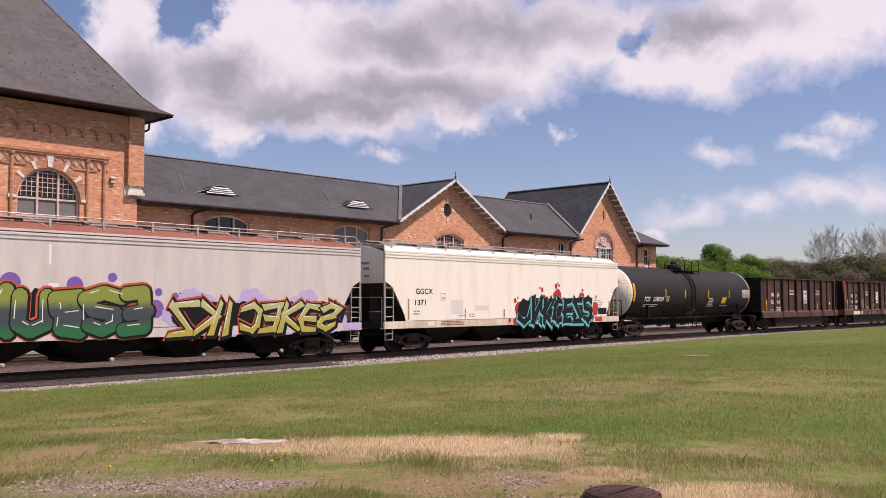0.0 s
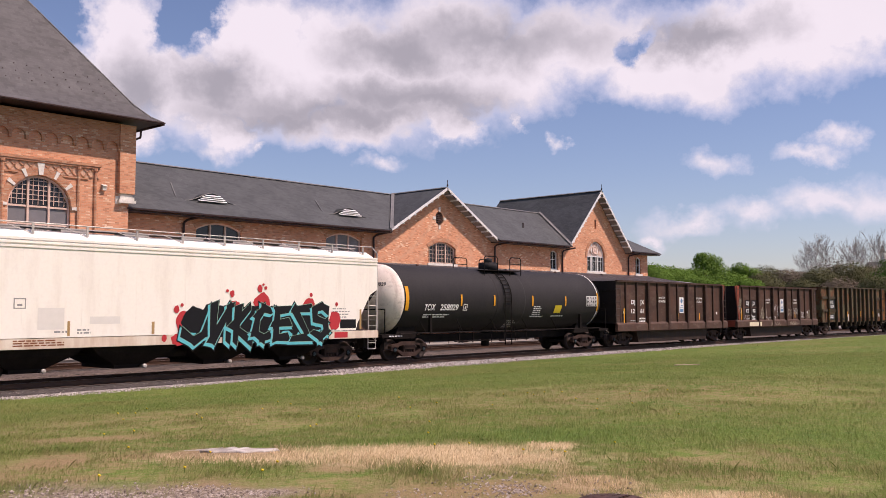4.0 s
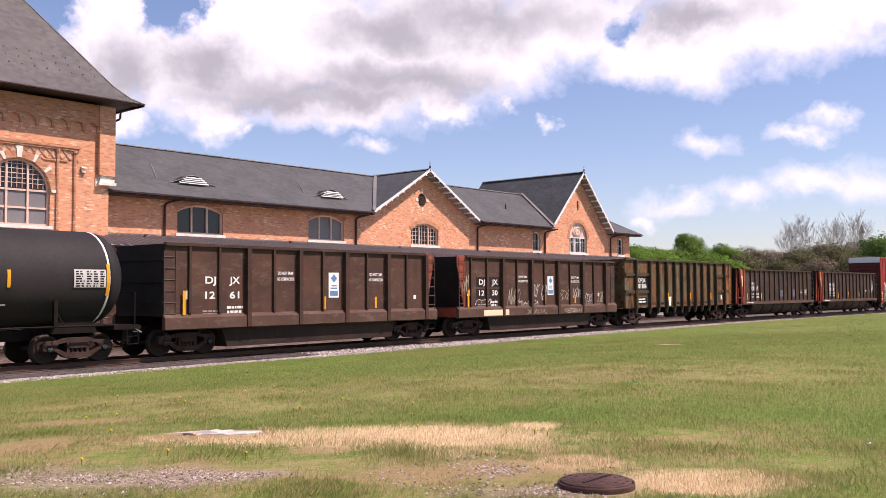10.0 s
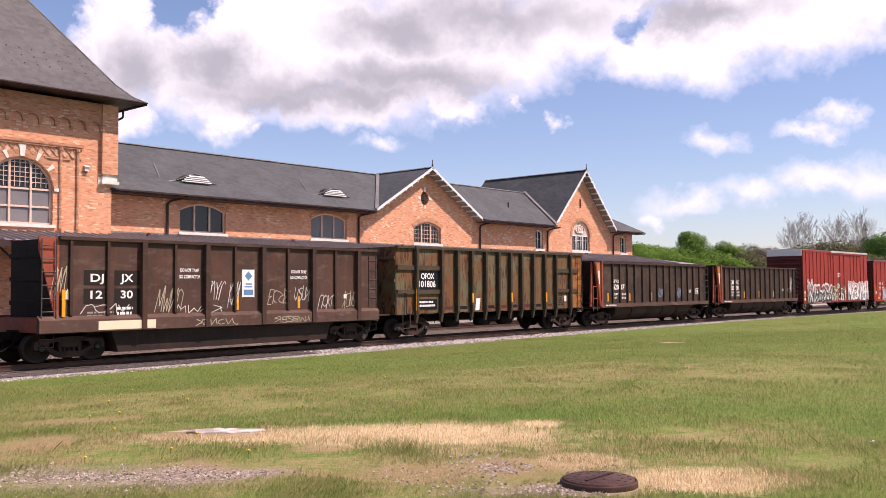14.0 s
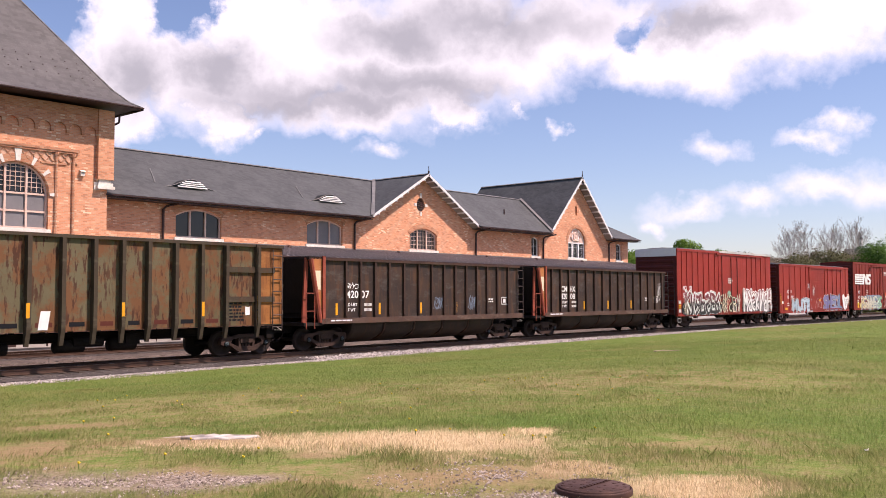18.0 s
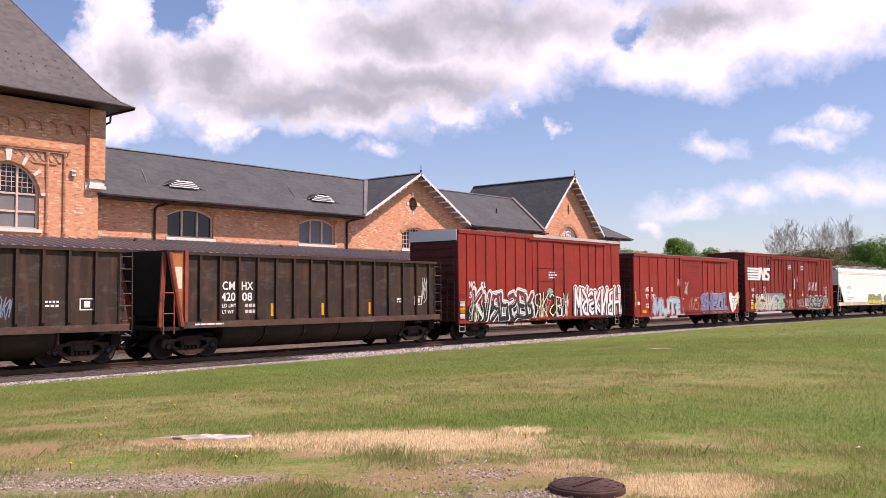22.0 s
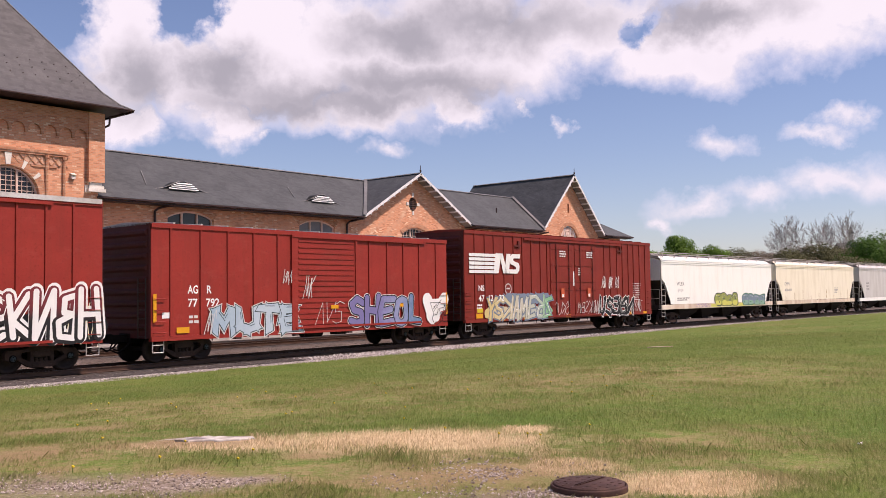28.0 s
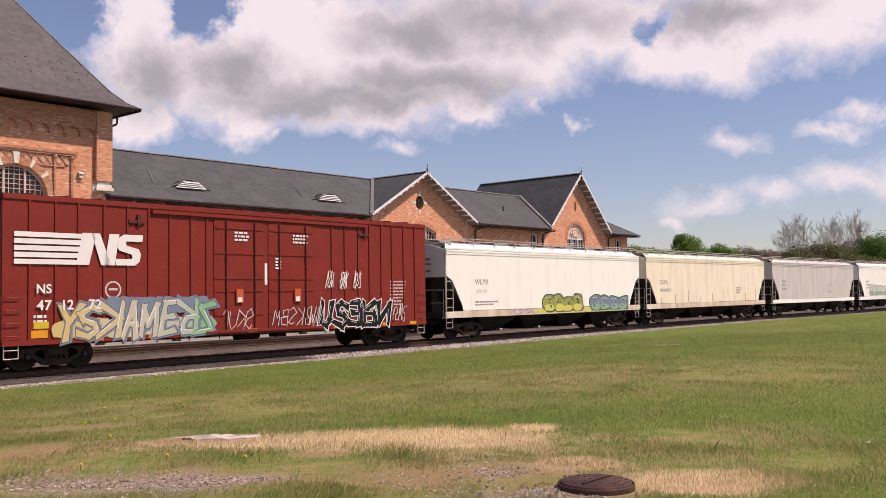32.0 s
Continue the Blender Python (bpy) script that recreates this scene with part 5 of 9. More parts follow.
def centre_sill(car, half, mat=None):
    bm = bmesh.new()
    box(bm, -half, half, -0.33, 0.33, 0.72, 1.02)
    pipe(bm, [(-half + 1, -0.5, 0.8), (half - 1, -0.5, 0.8)], 0.03, 5)
    rod(bm, (-0.6, -0.9, 0.75), (0.4, -0.9, 0.75), 0.17, 10)
    box(bm, 1.2, 1.7, -1.0, -0.6, 0.62, 0.95)
    return part("underframe", bm, mat or DARK_STEEL, car)


def weathered(name, base, alt, rust, pale, rough=0.75, rusty=0.6, scuffed=0.4, spec=0.2):
    """Old painted steel: two tones in patches, rust running down, pale scuffs and dark stains."""
    k = Tree(name)
    v = k.coords()
    c = k.mix(k.ramp(k.noise(v, 0.8, 7, 0.65), 0.38, 0.62), base, alt)
    run = k.noise(k.coords((2.4, 1, 0.3)), 1.5, 7, 0.68)
    c = k.mix(k.math("MULTIPLY", k.ramp(run, 0.5, 0.66), rusty), c, rust)
    c = k.mix(k.math("MULTIPLY", k.ramp(k.noise(k.coords((0.6, 1, 1.6)), 2.3, 8, 0.7), 0.54, 0.68), scuffed), c, pale)
    fine = k.noise(v, 11.0, 6, 0.7)
    c = k.mix(k.math("MULTIPLY", k.ramp(fine, 0.56, 0.72), 0.5), c, tuple(x * 0.4 for x in base))
    k.bump(k.math("ADD", fine, k.math("MULTIPLY", k.noise(v, 2.2, 3), 2.0)), 0.25, 0.012)
    return k.done(c, k.math("ADD", k.math("MULTIPLY", run, 0.3), rough - 0.15), 0.0, spec)


def covered_hopper(label, left, right, paint, sill_paint, roof_paint, bays=4, ladder_right=True):
    """A four-bay covered hopper with sloped ends, running board and roof rails."""
    car, h = start_car("covered_hopper", label, "covered hopper", left, right, 2.15)
    top, low = 4.22, 1.36
    # near-black: the shade under the sloping ends is put into this colour
    end_shaded = surf("hopper slope sheet with shade in its colour", (0.03, 0.024, 0.022), (0.055, 0.042, 0.038), 0.8, 0.0)
    for s in (-1, 1):
        bm = bmesh.new()
        e = h - 0.05
        pts = [(-e + 1.2, low), (e - 1.2, low), (e - 1.12, 1.62), (e - 0.42, 2.78), (e, 3.02), (e, top), (-e, top), (-e, 3.02), (-e + 0.42, 2.78), (-e + 1.12, 1.62)]
        slab(bm, [(x, s * 1.55, z) for x, z in pts], (0, -s * 0.03, 0))
        part("side_sheet", bm, paint, car)
        for i in range(1, 10):
            bm = bmesh.new()
            x = -e + 2 * e * i / 10
            box(bm, x - 0.012, x + 0.012, s * 1.55 - 0.003, s * 1.55 + 0.003, low, top - 0.2)
            part("weld_seam", bm, paint, car)
        # top chord: three rolled steps below the roof
        bm = bmesh.new()
        for i, (z0, z1, p) in enumerate(((top - 0.2, top - 0.14, 0.025), (top - 0.08, top - 0.02, 0.03), (top + 0.03, top + 0.1, 0.02))):
            box(bm, -e, e, s * 1.55 - (p if s < 0 else 0.001), s * 1.55 + (p if s > 0 else 0.001), z0, z1)
        part("top_chord", bm, paint, car)
        bm = bmesh.new()
        slab(bm, [(-e, s * 1.55, top), (e, s * 1.55, top), (e - 0.3, s * 1.18, top + 0.34), (-e + 0.3, s * 1.18, top + 0.34)], (0, -s * 0.02, -0.02))
        part("roof_slope", bm, roof_paint[0], car)
        bm = bmesh.new()
        box(bm, -h, h, min(s * 1.56, s * 1.48), max(s * 1.56, s * 1.48), 1.04, low - 0.02)
        box(bm, -h, h, min(s * 1.5, s * 1.3), max(s * 1.5, s * 1.3), 1.03, 1.08)
        part("side_sill", bm, sill_paint, car)
        # rail along the roof, on short posts
        bm = bmesh.new()
        rod(bm, (-e + 0.1, s * 1.32, top + 0.56), (e - 0.1, s * 1.32, top + 0.56), 0.022, 6)
        for x in (-e + 0.1, e - 0.1):
            q = 1 if x > 0 else -1
            pipe(bm, [(x, s * 1.32, top + 0.56), (x + q * 0.13, s * 1.5, top + 0.3), (x + q * 0.14, s * 1.53, 1.4)], 0.025, 6)
        part("roof_rail", bm, GRAB, car)
        for i in range(11):
            x = -e + 0.6 + (2 * e - 1.2) * i / 10
            bm = bmesh.new()
            box(bm, x - 0.035, x + 0.035, s * 1.32 - 0.012, s * 1.32 + 0.012, top + 0.22, top + 0.56)
            pipe(bm, [(x - 0.05, s * 1.3, top + 0.24), (x - 0.55, s * 0.95, top + 0.5)], 0.014, 4)
            part("rail_post", bm, GRAB, car)
        for x in (-h + 0.06, h - 0.54):
            place("ladder", LADDER, car, x, s * 1.53, 1.06)
            place("stirrup", STIRRUP, car, x + 0.02, s * 1.5, 0.56)
    bm = bmesh.new()
    slab(bm, [(-h + 0.3, -1.18, top + 0.34), (-h + 0.3, 0, top + 0.46), (-h + 0.3, 1.18, top + 0.34), (-h + 0.3, 1.18, top + 0.2), (-h + 0.3, -1.18, top + 0.2)], (2 * h - 0.6, 0, 0))
    part("roof", bm, roof_paint[1], car)
    bm = bmesh.new()
    box(bm, -h + 0.1, h - 0.1, -0.32, 0.32, top + 0.52, top + 0.56)
    for i in range(8):
        x = -h + 1.5 + (2 * h - 3) * i / 7
        box(bm, x - 0.45, x + 0.45, -0.3, 0.3, top + 0.44, top + 0.52)
    part("running_board", bm, GRAB, car)
    for s in (-1, 1):
        bm = bmesh.new()
        slab(bm, [(s * (h - 0.05), -1.54, 2.95), (s * (h - 0.05), 1.54, 2.95), (s * (h - 0.05), 1.54, top + 0.02), (s * (h - 0.05), 0, top + 0.42), (s * (h - 0.05), -1.54, top + 0.02)], (-s * 0.03, 0, 0))
        part("end_sheet", bm, paint, car)
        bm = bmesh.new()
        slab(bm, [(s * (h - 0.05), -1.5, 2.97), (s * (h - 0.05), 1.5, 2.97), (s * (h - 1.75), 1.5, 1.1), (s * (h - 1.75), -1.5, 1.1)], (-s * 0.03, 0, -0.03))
        part("slope_sheet", bm, end_shaded, car)
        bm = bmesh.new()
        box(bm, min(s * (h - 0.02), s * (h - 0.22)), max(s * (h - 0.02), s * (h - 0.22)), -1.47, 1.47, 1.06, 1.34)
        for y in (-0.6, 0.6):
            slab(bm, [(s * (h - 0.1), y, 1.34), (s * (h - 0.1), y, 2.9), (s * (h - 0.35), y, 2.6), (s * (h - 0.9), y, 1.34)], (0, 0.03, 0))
        part("end_platform", bm, end_shaded, car)
        bm = bmesh.new()
        pipe(bm, [(s * (h + 0.02), -1.42, 1.1), (s * (h + 0.02), -1.42, 2.35), (s * (h + 0.02), 1.42, 2.35), (s * (h + 0.02), 1.42, 1.1)], 0.022, 5)
        rod(bm, (s * (h + 0.02), -1.42, 1.75), (s * (h + 0.02), -0.6, 1.75), 0.018, 5)
        part("end_railing", bm, GRAB, car)
        bm = bmesh.new()
        lathe(bm, [(s * (h + 0.06), 0.28), (s * (h + 0.1), 0.3), (s * (h + 0.06), 0.25)], "x", 16, (0, 0.6, 2.3))
        rod(bm, (s * (h + 0.08), 0.6, 2.02), (s * (h + 0.08), 0.6, 2.58), 0.014, 5)
        rod(bm, (s * (h + 0.08), 0.32, 2.3), (s * (h + 0.08), 0.88, 2.3), 0.014, 5)
        part("brake_wheel", bm, end_shaded, car)
        bm = bmesh.new()
        for z, wd in ((3.75, 0.55), (3.52, 0.35), (3.2, 0.3)):
            slab(bm, [(s * (h - 0.046), -0.6, z), (s * (h - 0.046), -0.6 + wd, z), (s * (h - 0.046), -0.6 + wd, z + 0.1), (s * (h - 0.046), -0.6, z + 0.1)], (s * 0.002, 0, 0))
        part("small_print", bm, PAINT["grey"], car)
    w = (2 * h - 4.9) / bays
    for i in range(bays):
        c = -h + 2.45 + w * (i + 0.5)
        bm = bmesh.new()
        t, b = w * 0.48, 0.55
        ring = [[bm.verts.new((c + sx * a, sy * yy, z)) for sx, sy in ((-1, -1), (1, -1), (1, 1), (-1, 1))] for a, yy, z in ((t, 1.42, 1.08), (t * 0.8, 1.3, 0.8), (b, 1.0, 0.42), (b, 1.0, 0.3))]
        for p, q in zip(ring, ring[1:]):
            for k in range(4):
                bm.faces.new((p[k], p[(k + 1) % 4], q[(k + 1) % 4], q[k]))
        bm.faces.new(ring[-1])
        hb = part("hopper_bay", bm, DARK_STEEL, car)
        bm = bmesh.new()
        lathe(bm, [(-1.3, 0.02), (-1.3, 0.07), (-1.22, 0.07), (-1.2, 0.03), (-1.0, 0.03)], "y", 12, (c + 0.35, 0, 0.36))
        part("gate_shaft", bm, GRAB, hb)
    centre_sill(car, h)
    return car, h


def tank_car(label, left, right):
    car, h = start_car("tank_car", label, "tank car", left, right, 1.96)
    R, zc = 1.52, 2.66
    black = surf("matt black tank paint", (0.016, 0.014, 0.015), (0.026, 0.023, 0.023), 0.72, 0.0, scale=0.5, stretch=(1, 1, 0.4), spec=0.25)
    white = weathered("dirty white tank end", (0.78, 0.70, 0.62), (0.68, 0.58, 0.5), (0.4, 0.3, 0.24), (0.3, 0.25, 0.22), 0.55, 0.5, 0.5)
    c0, c1 = -7.55, 7.68
    bm = bmesh.new()
    lathe(bm, [(c0, R), (c0 + 0.02, R + 0.012), (c0 + 0.06, R + 0.012), (-1.27, R + 0.012), (-1.23, R + 0.012), (-1.21, R + 0.03), (-1.17, R + 0.03), (0.92, R + 0.03), (0.96, R + 0.03), (0.98, R + 0.012), (1.02, R + 0.012), (c1 - 0.06, R + 0.012), (c1 - 0.02, R + 0.012), (c1, R)], "x", 56, (0, 0, zc))
    part("tank", bm, black, car)
    for s, mat in ((-1, white), (1, black)):
        bm = bmesh.new()
        prof = [((c1 if s > 0 else c0) + s * 0.92 * math.sin(a), R * math.cos(a) + 0.001) for a in np.linspace(0, math.pi / 2 * 0.985, 10)]
        lathe(bm, prof, "x", 56, (0, 0, zc))
        part("tank_head", bm, mat, car)
    bm = bmesh.new()
    lathe(bm, [(c1 - 0.09, R + 0.016), (c1 - 0.02, R + 0.016)], "x", 56, (0, 0, zc))
    part("end_band", bm, PAINT["white"], car)
    # walkway, dome and rails on top
    bm = bmesh.new()
    lathe(bm, [(zc + R - 0.05, 0.48), (zc + R + 0.32, 0.48), (zc + R + 0.36, 0.4), (zc + R + 0.4, 0.02)], "z", 20, (-0.05, 0, 0))
    part("dome", bm, black, car)
    bm = bmesh.new()
    box(bm, -1.55, 1.35, -0.98, -0.4, zc + R - 0.1, zc + R - 0.06)
    part("walkway", bm, DARK_STEEL, car)
    for y in (-0.98, 0.98):
        for x0, x1 in ((-1.55, -0.5), (0.45, 1.35)):
            bm = bmesh.new()
            z = zc + R
            pipe(bm, [(x0, y, z - 0.4), (x0, y, z + 0.5), (x0 + 0.1, y, z + 0.6), (x1 - 0.1, y, z + 0.6), (x1, y, z + 0.5), (x1, y, z - 0.3)], 0.024, 5)
            rod(bm, (x0, y, z + 0.28), (x1, y, z + 0.28), 0.018, 5)
            part("guard_rail", bm, DARK_STEEL, car)
    bm = bmesh.new()
    lathe(bm, [(zc + R + 0.36, 0.2), (zc + R + 0.56, 0.2), (zc + R + 0.6, 0.05)], "z", 12, (0.1, 0.12, 0))
    part("valve_cover", bm, black, car)
    # curved ladder over the barrel
    bm = bmesh.new()
    arc = [(-R * 1.06 * math.sin(a), zc + R * 1.06 * math.cos(a)) for a in np.linspace(0.55, 1.75, 10)] + [(-1.6, 1.0), (-1.6, 0.5)]
    for x in (-0.72, -0.24):
        pipe(bm, [(x, y, z) for y, z in arc], 0.028, 5)
    for y, z in arc:
        rod(bm, (-0.72, y, z), (-0.24, y, z), 0.018, 5)
    part("side_ladder", bm, DARK_STEEL, car)
    # running boards, saddles and end gear
    for s in (-1, 1):
        bm = bmesh.new()
        rod(bm, (-h + 1.0, s * 1.5, 1.16), (h - 1.0, s * 1.5, 1.16), 0.035, 6)
        for x in np.linspace(-h + 2.6, h - 2.6, 6):
            rod(bm, (x, s * 1.48, 1.16), (x - 0.25, s * 1.3, 1.75), 0.022, 5)
        part("side_rail", bm, DARK_STEEL, car)
        bm = bmesh.new()
        x = s * (h - 1.96)
        slab(bm, [(x - 0.75, -0.95, 0.92), (x + 0.75, -0.95, 0.92), (x + 0.5, -0.95, 1.42), (x - 0.5, -0.95, 1.42)], (0, 1.9, 0))
        box(bm, min(s * (h - 0.95), s * h), max(s * (h - 0.95), s * h), -1.45, 1.45, 1.0, 1.14)
        box(bm, s * (h - 2.9) - 0.06, s * (h - 2.9) + 0.06, -1.54, -1.42, 1.15, 1.95)
        part("saddle", bm, DARK_STEEL, car)
        bm = bmesh.new()
        pipe(bm, [(s * (h - 0.2), -1.4, 1.1), (s * (h - 0.2), -1.4, 2.2), (s * (h - 0.2), 1.4, 2.2), (s * (h - 0.2), 1.4, 1.1)], 0.028, 6)
        part("end_rail", bm, DARK_STEEL, car)
        place("stirrup", STIRRUP_DARK, car, s * (h - 0.3) - 0.2, -1.45, 0.5)
    bm = bmesh.new()
    box(bm, -h, h, -0.33, 0.33, 0.72, 1.05)
    rod(bm, (-0.3, 0, 0.4), (-0.3, 0, 1.4), 0.2, 10)
    for x in (-3.2, -2.2, -0.8, 0.2, 1.1, 2.0):
        rod(bm, (x, -0.8, 0.62), (x, -0.8, 1.3), 0.03, 5)
    rod(bm, (-3.5, -0.8, 0.7), (2.2, -0.8, 0.7), 0.03, 5)
    part("underframe", bm, DARK_STEEL, car)

    # markings that follow the barrel
    def on_barrel(ob):
        me = ob.data
        if len(me.vertices) == 4:
            bm = bmesh.new()
            bm.from_mesh(me)
            bmesh.ops.subdivide_edges(bm, edges=bm.edges[:], cuts=6, use_grid_fill=True)
            bm.to_mesh(me)
            bm.free()
        for v in me.vertices:
            dz = v.co.z - zc
            v.co.y = -math.sqrt(max(0.01, (R + 0.036 - (v.co.y + 1.554) * 0.8) ** 2 - dz * dz)) - 0.002
        return ob

    on_barrel(lettering(car, "TCIX", -6.275, 2.16, 0.27, width=0.68, lean=0.12))
    on_barrel(lettering(car, "258029", -5.275, 2.16, 0.27, width=1.22, lean=0.12))
    for i, (x, z, w, n) in enumerate(((-6.27, 1.93, 1.75, 2), (1.7, 2.3, 0.8, 5), (3.4, 1.82, 1.1, 1), (1.6, 1.8, 1.4, 1), (-0.1, 1.6, 0.8, 4))):
        on_barrel(bars(car, x, z, w, n, "white" if i < 4 else "grey", 0.1, seed=i))
    for x in (-3.92, -1.52, 1.53, 4.43):
        on_barrel(sticker(car, x, x + 0.1, 2.36, 2.88, "amber", name="reflector", label="amber reflective strip"))
    on_barrel(sticker(car, -7.5, -7.3, 2.15, 3.2, "amber", name="reflector"))
    on_barrel(sticker(car, 3.5, 4.1, 2.0, 2.4, "sign yellow", name="placard", label="yellow warning placard", lean=0.15))
    on_barrel(sticker(car, 6.45, 7.5, 2.36, 2.92, "pale grey", name="data_panel", label="pale table of small print"))
    for k in range(4):
        on_barrel(bars(car, (6.5, 6.85, 7.08, 7.3)[k], 2.83, (0.28, 0.2, 0.18, 0.16)[k], 7, "black", 0.075, NEAR - 0.012, seed=30 + k, name="table_print", tall=0.62))
    on_barrel(sticker(car, 7.53, 7.64, 2.1, 3.1, "amber", name="reflector"))
    fr = bmesh.new()
    for a, b, c, d in ((-3.72, -3.42, 2.4, 2.44), (-3.72, -3.42, 2.14, 2.18), (-3.72, -3.68, 2.14, 2.44), (-3.46, -3.42, 2.14, 2.44), (-3.62, -3.52, 2.22, 2.34)):
        patch(fr, a, b, c, d, NEAR - 0.004)
    on_barrel(part("marking", fr, PAINT["pale grey"], car))
    bars(car, -h + 0.4, 1.04, 1.0, 1, "white", 0.08, NEAR + 0.09, 3)
    for txt, z, hh, w in (("TCIX 258029", zc + 0.55, 0.15, 1.1),):
        ob = lettering(car, txt, 0, z, hh, "black", 0, w)
        for v in ob.data.vertices:
            y = w / 2 - 0.45 - v.co.x
            v.co.x, v.co.y = c0 - 0.006 - 0.92 * math.sqrt(max(0.0, 1 - (y * y + (v.co.z - zc) ** 2) / R ** 2)), y
    return car


def post_mesh(z0, z1, w=0.1, d=0.09, mat=None, taper=0.0):
    bm = bmesh.new()
    slab(bm, [(-w / 2, 0, z0 - taper), (w / 2, 0, z0 - taper), (w / 2, -d * 0.4, z0 - taper), (w / 2, -d, z0 + 0.1), (w / 2, -d, z1), (w / 2, 0, z1)][2:5] + [(w / 2, 0, z1), (w / 2, 0, z0 - taper)], (-w, 0, 0))
    return mesh_of("post", bm, mat)


def open_car(name, label, left, right, z0, z1, posts, paint, post_paint, end_paint, inner_paint, truck_in=1.5, post_w=0.1, post_d=0.1, taper=0.0, body=(0.0, 0.0)):
    """An open-topped steel car with outside posts. body: how far the side stops short of each end."""
    car, h = start_car(name, label, "open freight car", left, right, truck_in)
    b0, b1 = -h + body[0], h - body[1]
    for s in (-1, 1):
        bm = bmesh.new()
        box(bm, b0, b1, min(s * 1.46, s * 1.43), max(s * 1.46, s * 1.43), z0, z1)
        part("side_sheet", bm, paint, car)
        bm = bmesh.new()
        box(bm, b0 - 0.02, b1 + 0.02, min(s * 1.56, s * 1.4), max(s * 1.56, s * 1.4), z1, z1 + 0.1)
        part("top_chord", bm, post_paint, car)
    me = post_mesh(z0, z1, post_w, post_d, post_paint, taper)
    for x in posts:
        place("post", me, car, x, -1.461, 0)
        place("post", me, car, x, 1.461, 0, math.pi)
    for s, e in ((-1, b0), (1, b1)):
        bm = bmesh.new()
        box(bm, e - 0.03, e + 0.03, -1.43, 1.43, z0, z1 + 0.06)
        for z in np.linspace(z0 + 0.4, z1 - 0.5, 3):
            box(bm, min(e, e + s * 0.1), max(e, e + s * 0.1), -1.43, 1.43, z, z + 0.14)
        part("end_wall", bm, end_paint, car)
    bm = bmesh.new()
    box(bm, b0, b1, -1.42, 1.42, z0, z0 + 0.06)
    part("floor", bm, inner_paint, car)
    return car, h, b0, b1


def ladder_on(car, x, z0, height, y=NEAR + 0.03, dark=True):
    ob = place("ladder", LADDER_DARK if dark else LADDER, car, x, y, z0)
    ob.scale = (1, 1, height / (2.7 if dark else 1.95))
    return ob


def boxcar(label, left, right, z0, z1, paint, door, posts, roof_paint, end_paint, truck_in):
    """A steel box car: smooth panels between posts, corrugated ends, ridged roof."""
    car, h = start_car("boxcar", label, "boxcar", left, right, truck_in)
    for s in (-1, 1):
        bm = bmesh.new()
        box(bm, -h, h, min(s * 1.53, s * 1.49), max(s * 1.53, s * 1.49), z0, z1)
        part("side_panel", bm, paint, car)
        bm = bmesh.new()
        box(bm, -h, h, min(s * 1.57, s * 1.5), max(s * 1.57, s * 1.5), z1 - 0.16, z1)
        part("top_chord", bm, paint, car)
        bm = bmesh.new()
        box(bm, -h, h, min(s * 1.56, s * 1.4), max(s * 1.56, s * 1.4), z0 - 0.1, z0 + 0.06)
        part("side_sill", bm, paint, car)
    bm = bmesh.new()
    slab(bm, [(-0.045, 0, z0 + 0.06), (-0.03, -0.042, z0 + 0.06), (0.03, -0.042, z0 + 0.06), (0.045, 0, z0 + 0.06)], (0, 0, z1 - z0 - 0.22))
    me = mesh_of("post", bm, paint)
    for x in posts:
        place("post", me, car, x, -1.53, 0)
        place("post", me, car, x, 1.53, 0, math.pi)
    bm = bmesh.new()
    slab(bm, [(-h, -1.56, z1), (-h, 0, z1 + 0.09), (-h, 1.56, z1), (-h, 1.56, z1 - 0.05), (-h, -1.56, z1 - 0.05)], (2 * h, 0, 0))
    part("roof", bm, roof_paint, car)
    bm = bmesh.new()
    slab(bm, [(-0.04, -1.5, z1 + 0.004), (0.04, -1.5, z1 + 0.004), (0.04, 0, z1 + 0.095), (-0.04, 0, z1 + 0.095)], (0, 0, 0.05))
    slab(bm, [(-0.04, 1.5, z1 + 0.004), (0.04, 1.5, z1 + 0.004), (0.04, 0, z1 + 0.095), (-0.04, 0, z1 + 0.095)], (0, 0, 0.05))
    me = mesh_of("roof_rib", bm, roof_paint)
    for x in np.arange(-h + 0.9, h - 0.5, 1.1):
        place("roof_rib", me, car, float(x))
    for s in (-1, 1):
        bm = bmesh.new()
        e = s * h
        box(bm, min(e, e - s * 0.05), max(e, e - s * 0.05), -1.49, 1.49, z0, z1)
        for y in (-1.5, 1.44):
            box(bm, min(e, e + s * 0.03), max(e, e + s * 0.03), y, y + 0.06, z0, z1)
        part("end_wall", bm, end_paint, car)
        zz = z0 + 0.25
        while zz < z1 - 0.3:
            bm = bmesh.new()
            slab(bm, [(e, -1.3, zz), (e + s * 0.07, -1.25, zz + 0.08), (e + s * 0.07, -1.25, zz + 0.16), (e, -1.3, zz + 0.24)], (0, 2.55, 0))
            part("end_rib", bm, end_paint, car)
            zz += 0.4
    bm = bmesh.new()
    box(bm, -h + 0.05, h - 0.05, -1.4, 1.4, z0 - 0.02, z0 + 0.05)
    part("floor", bm, DARK_STEEL, car)
    centre_sill(car, h)
    for x in (-h + 0.08, h - 0.5):
        for i in range(4):
            bm = bmesh.new()
            z = z0 + 0.18 + 0.38 * i
            pipe(bm, [(x, NEAR + 0.02, z), (x, NEAR - 0.06, z), (x + 0.42, NEAR - 0.06, z), (x + 0.42, NEAR + 0.02, z)], 0.014, 5)
            part("grab_iron", bm, paint, car)
        place("stirrup", STIRRUP, car, x, NEAR + 0.06, z0 - 0.5)
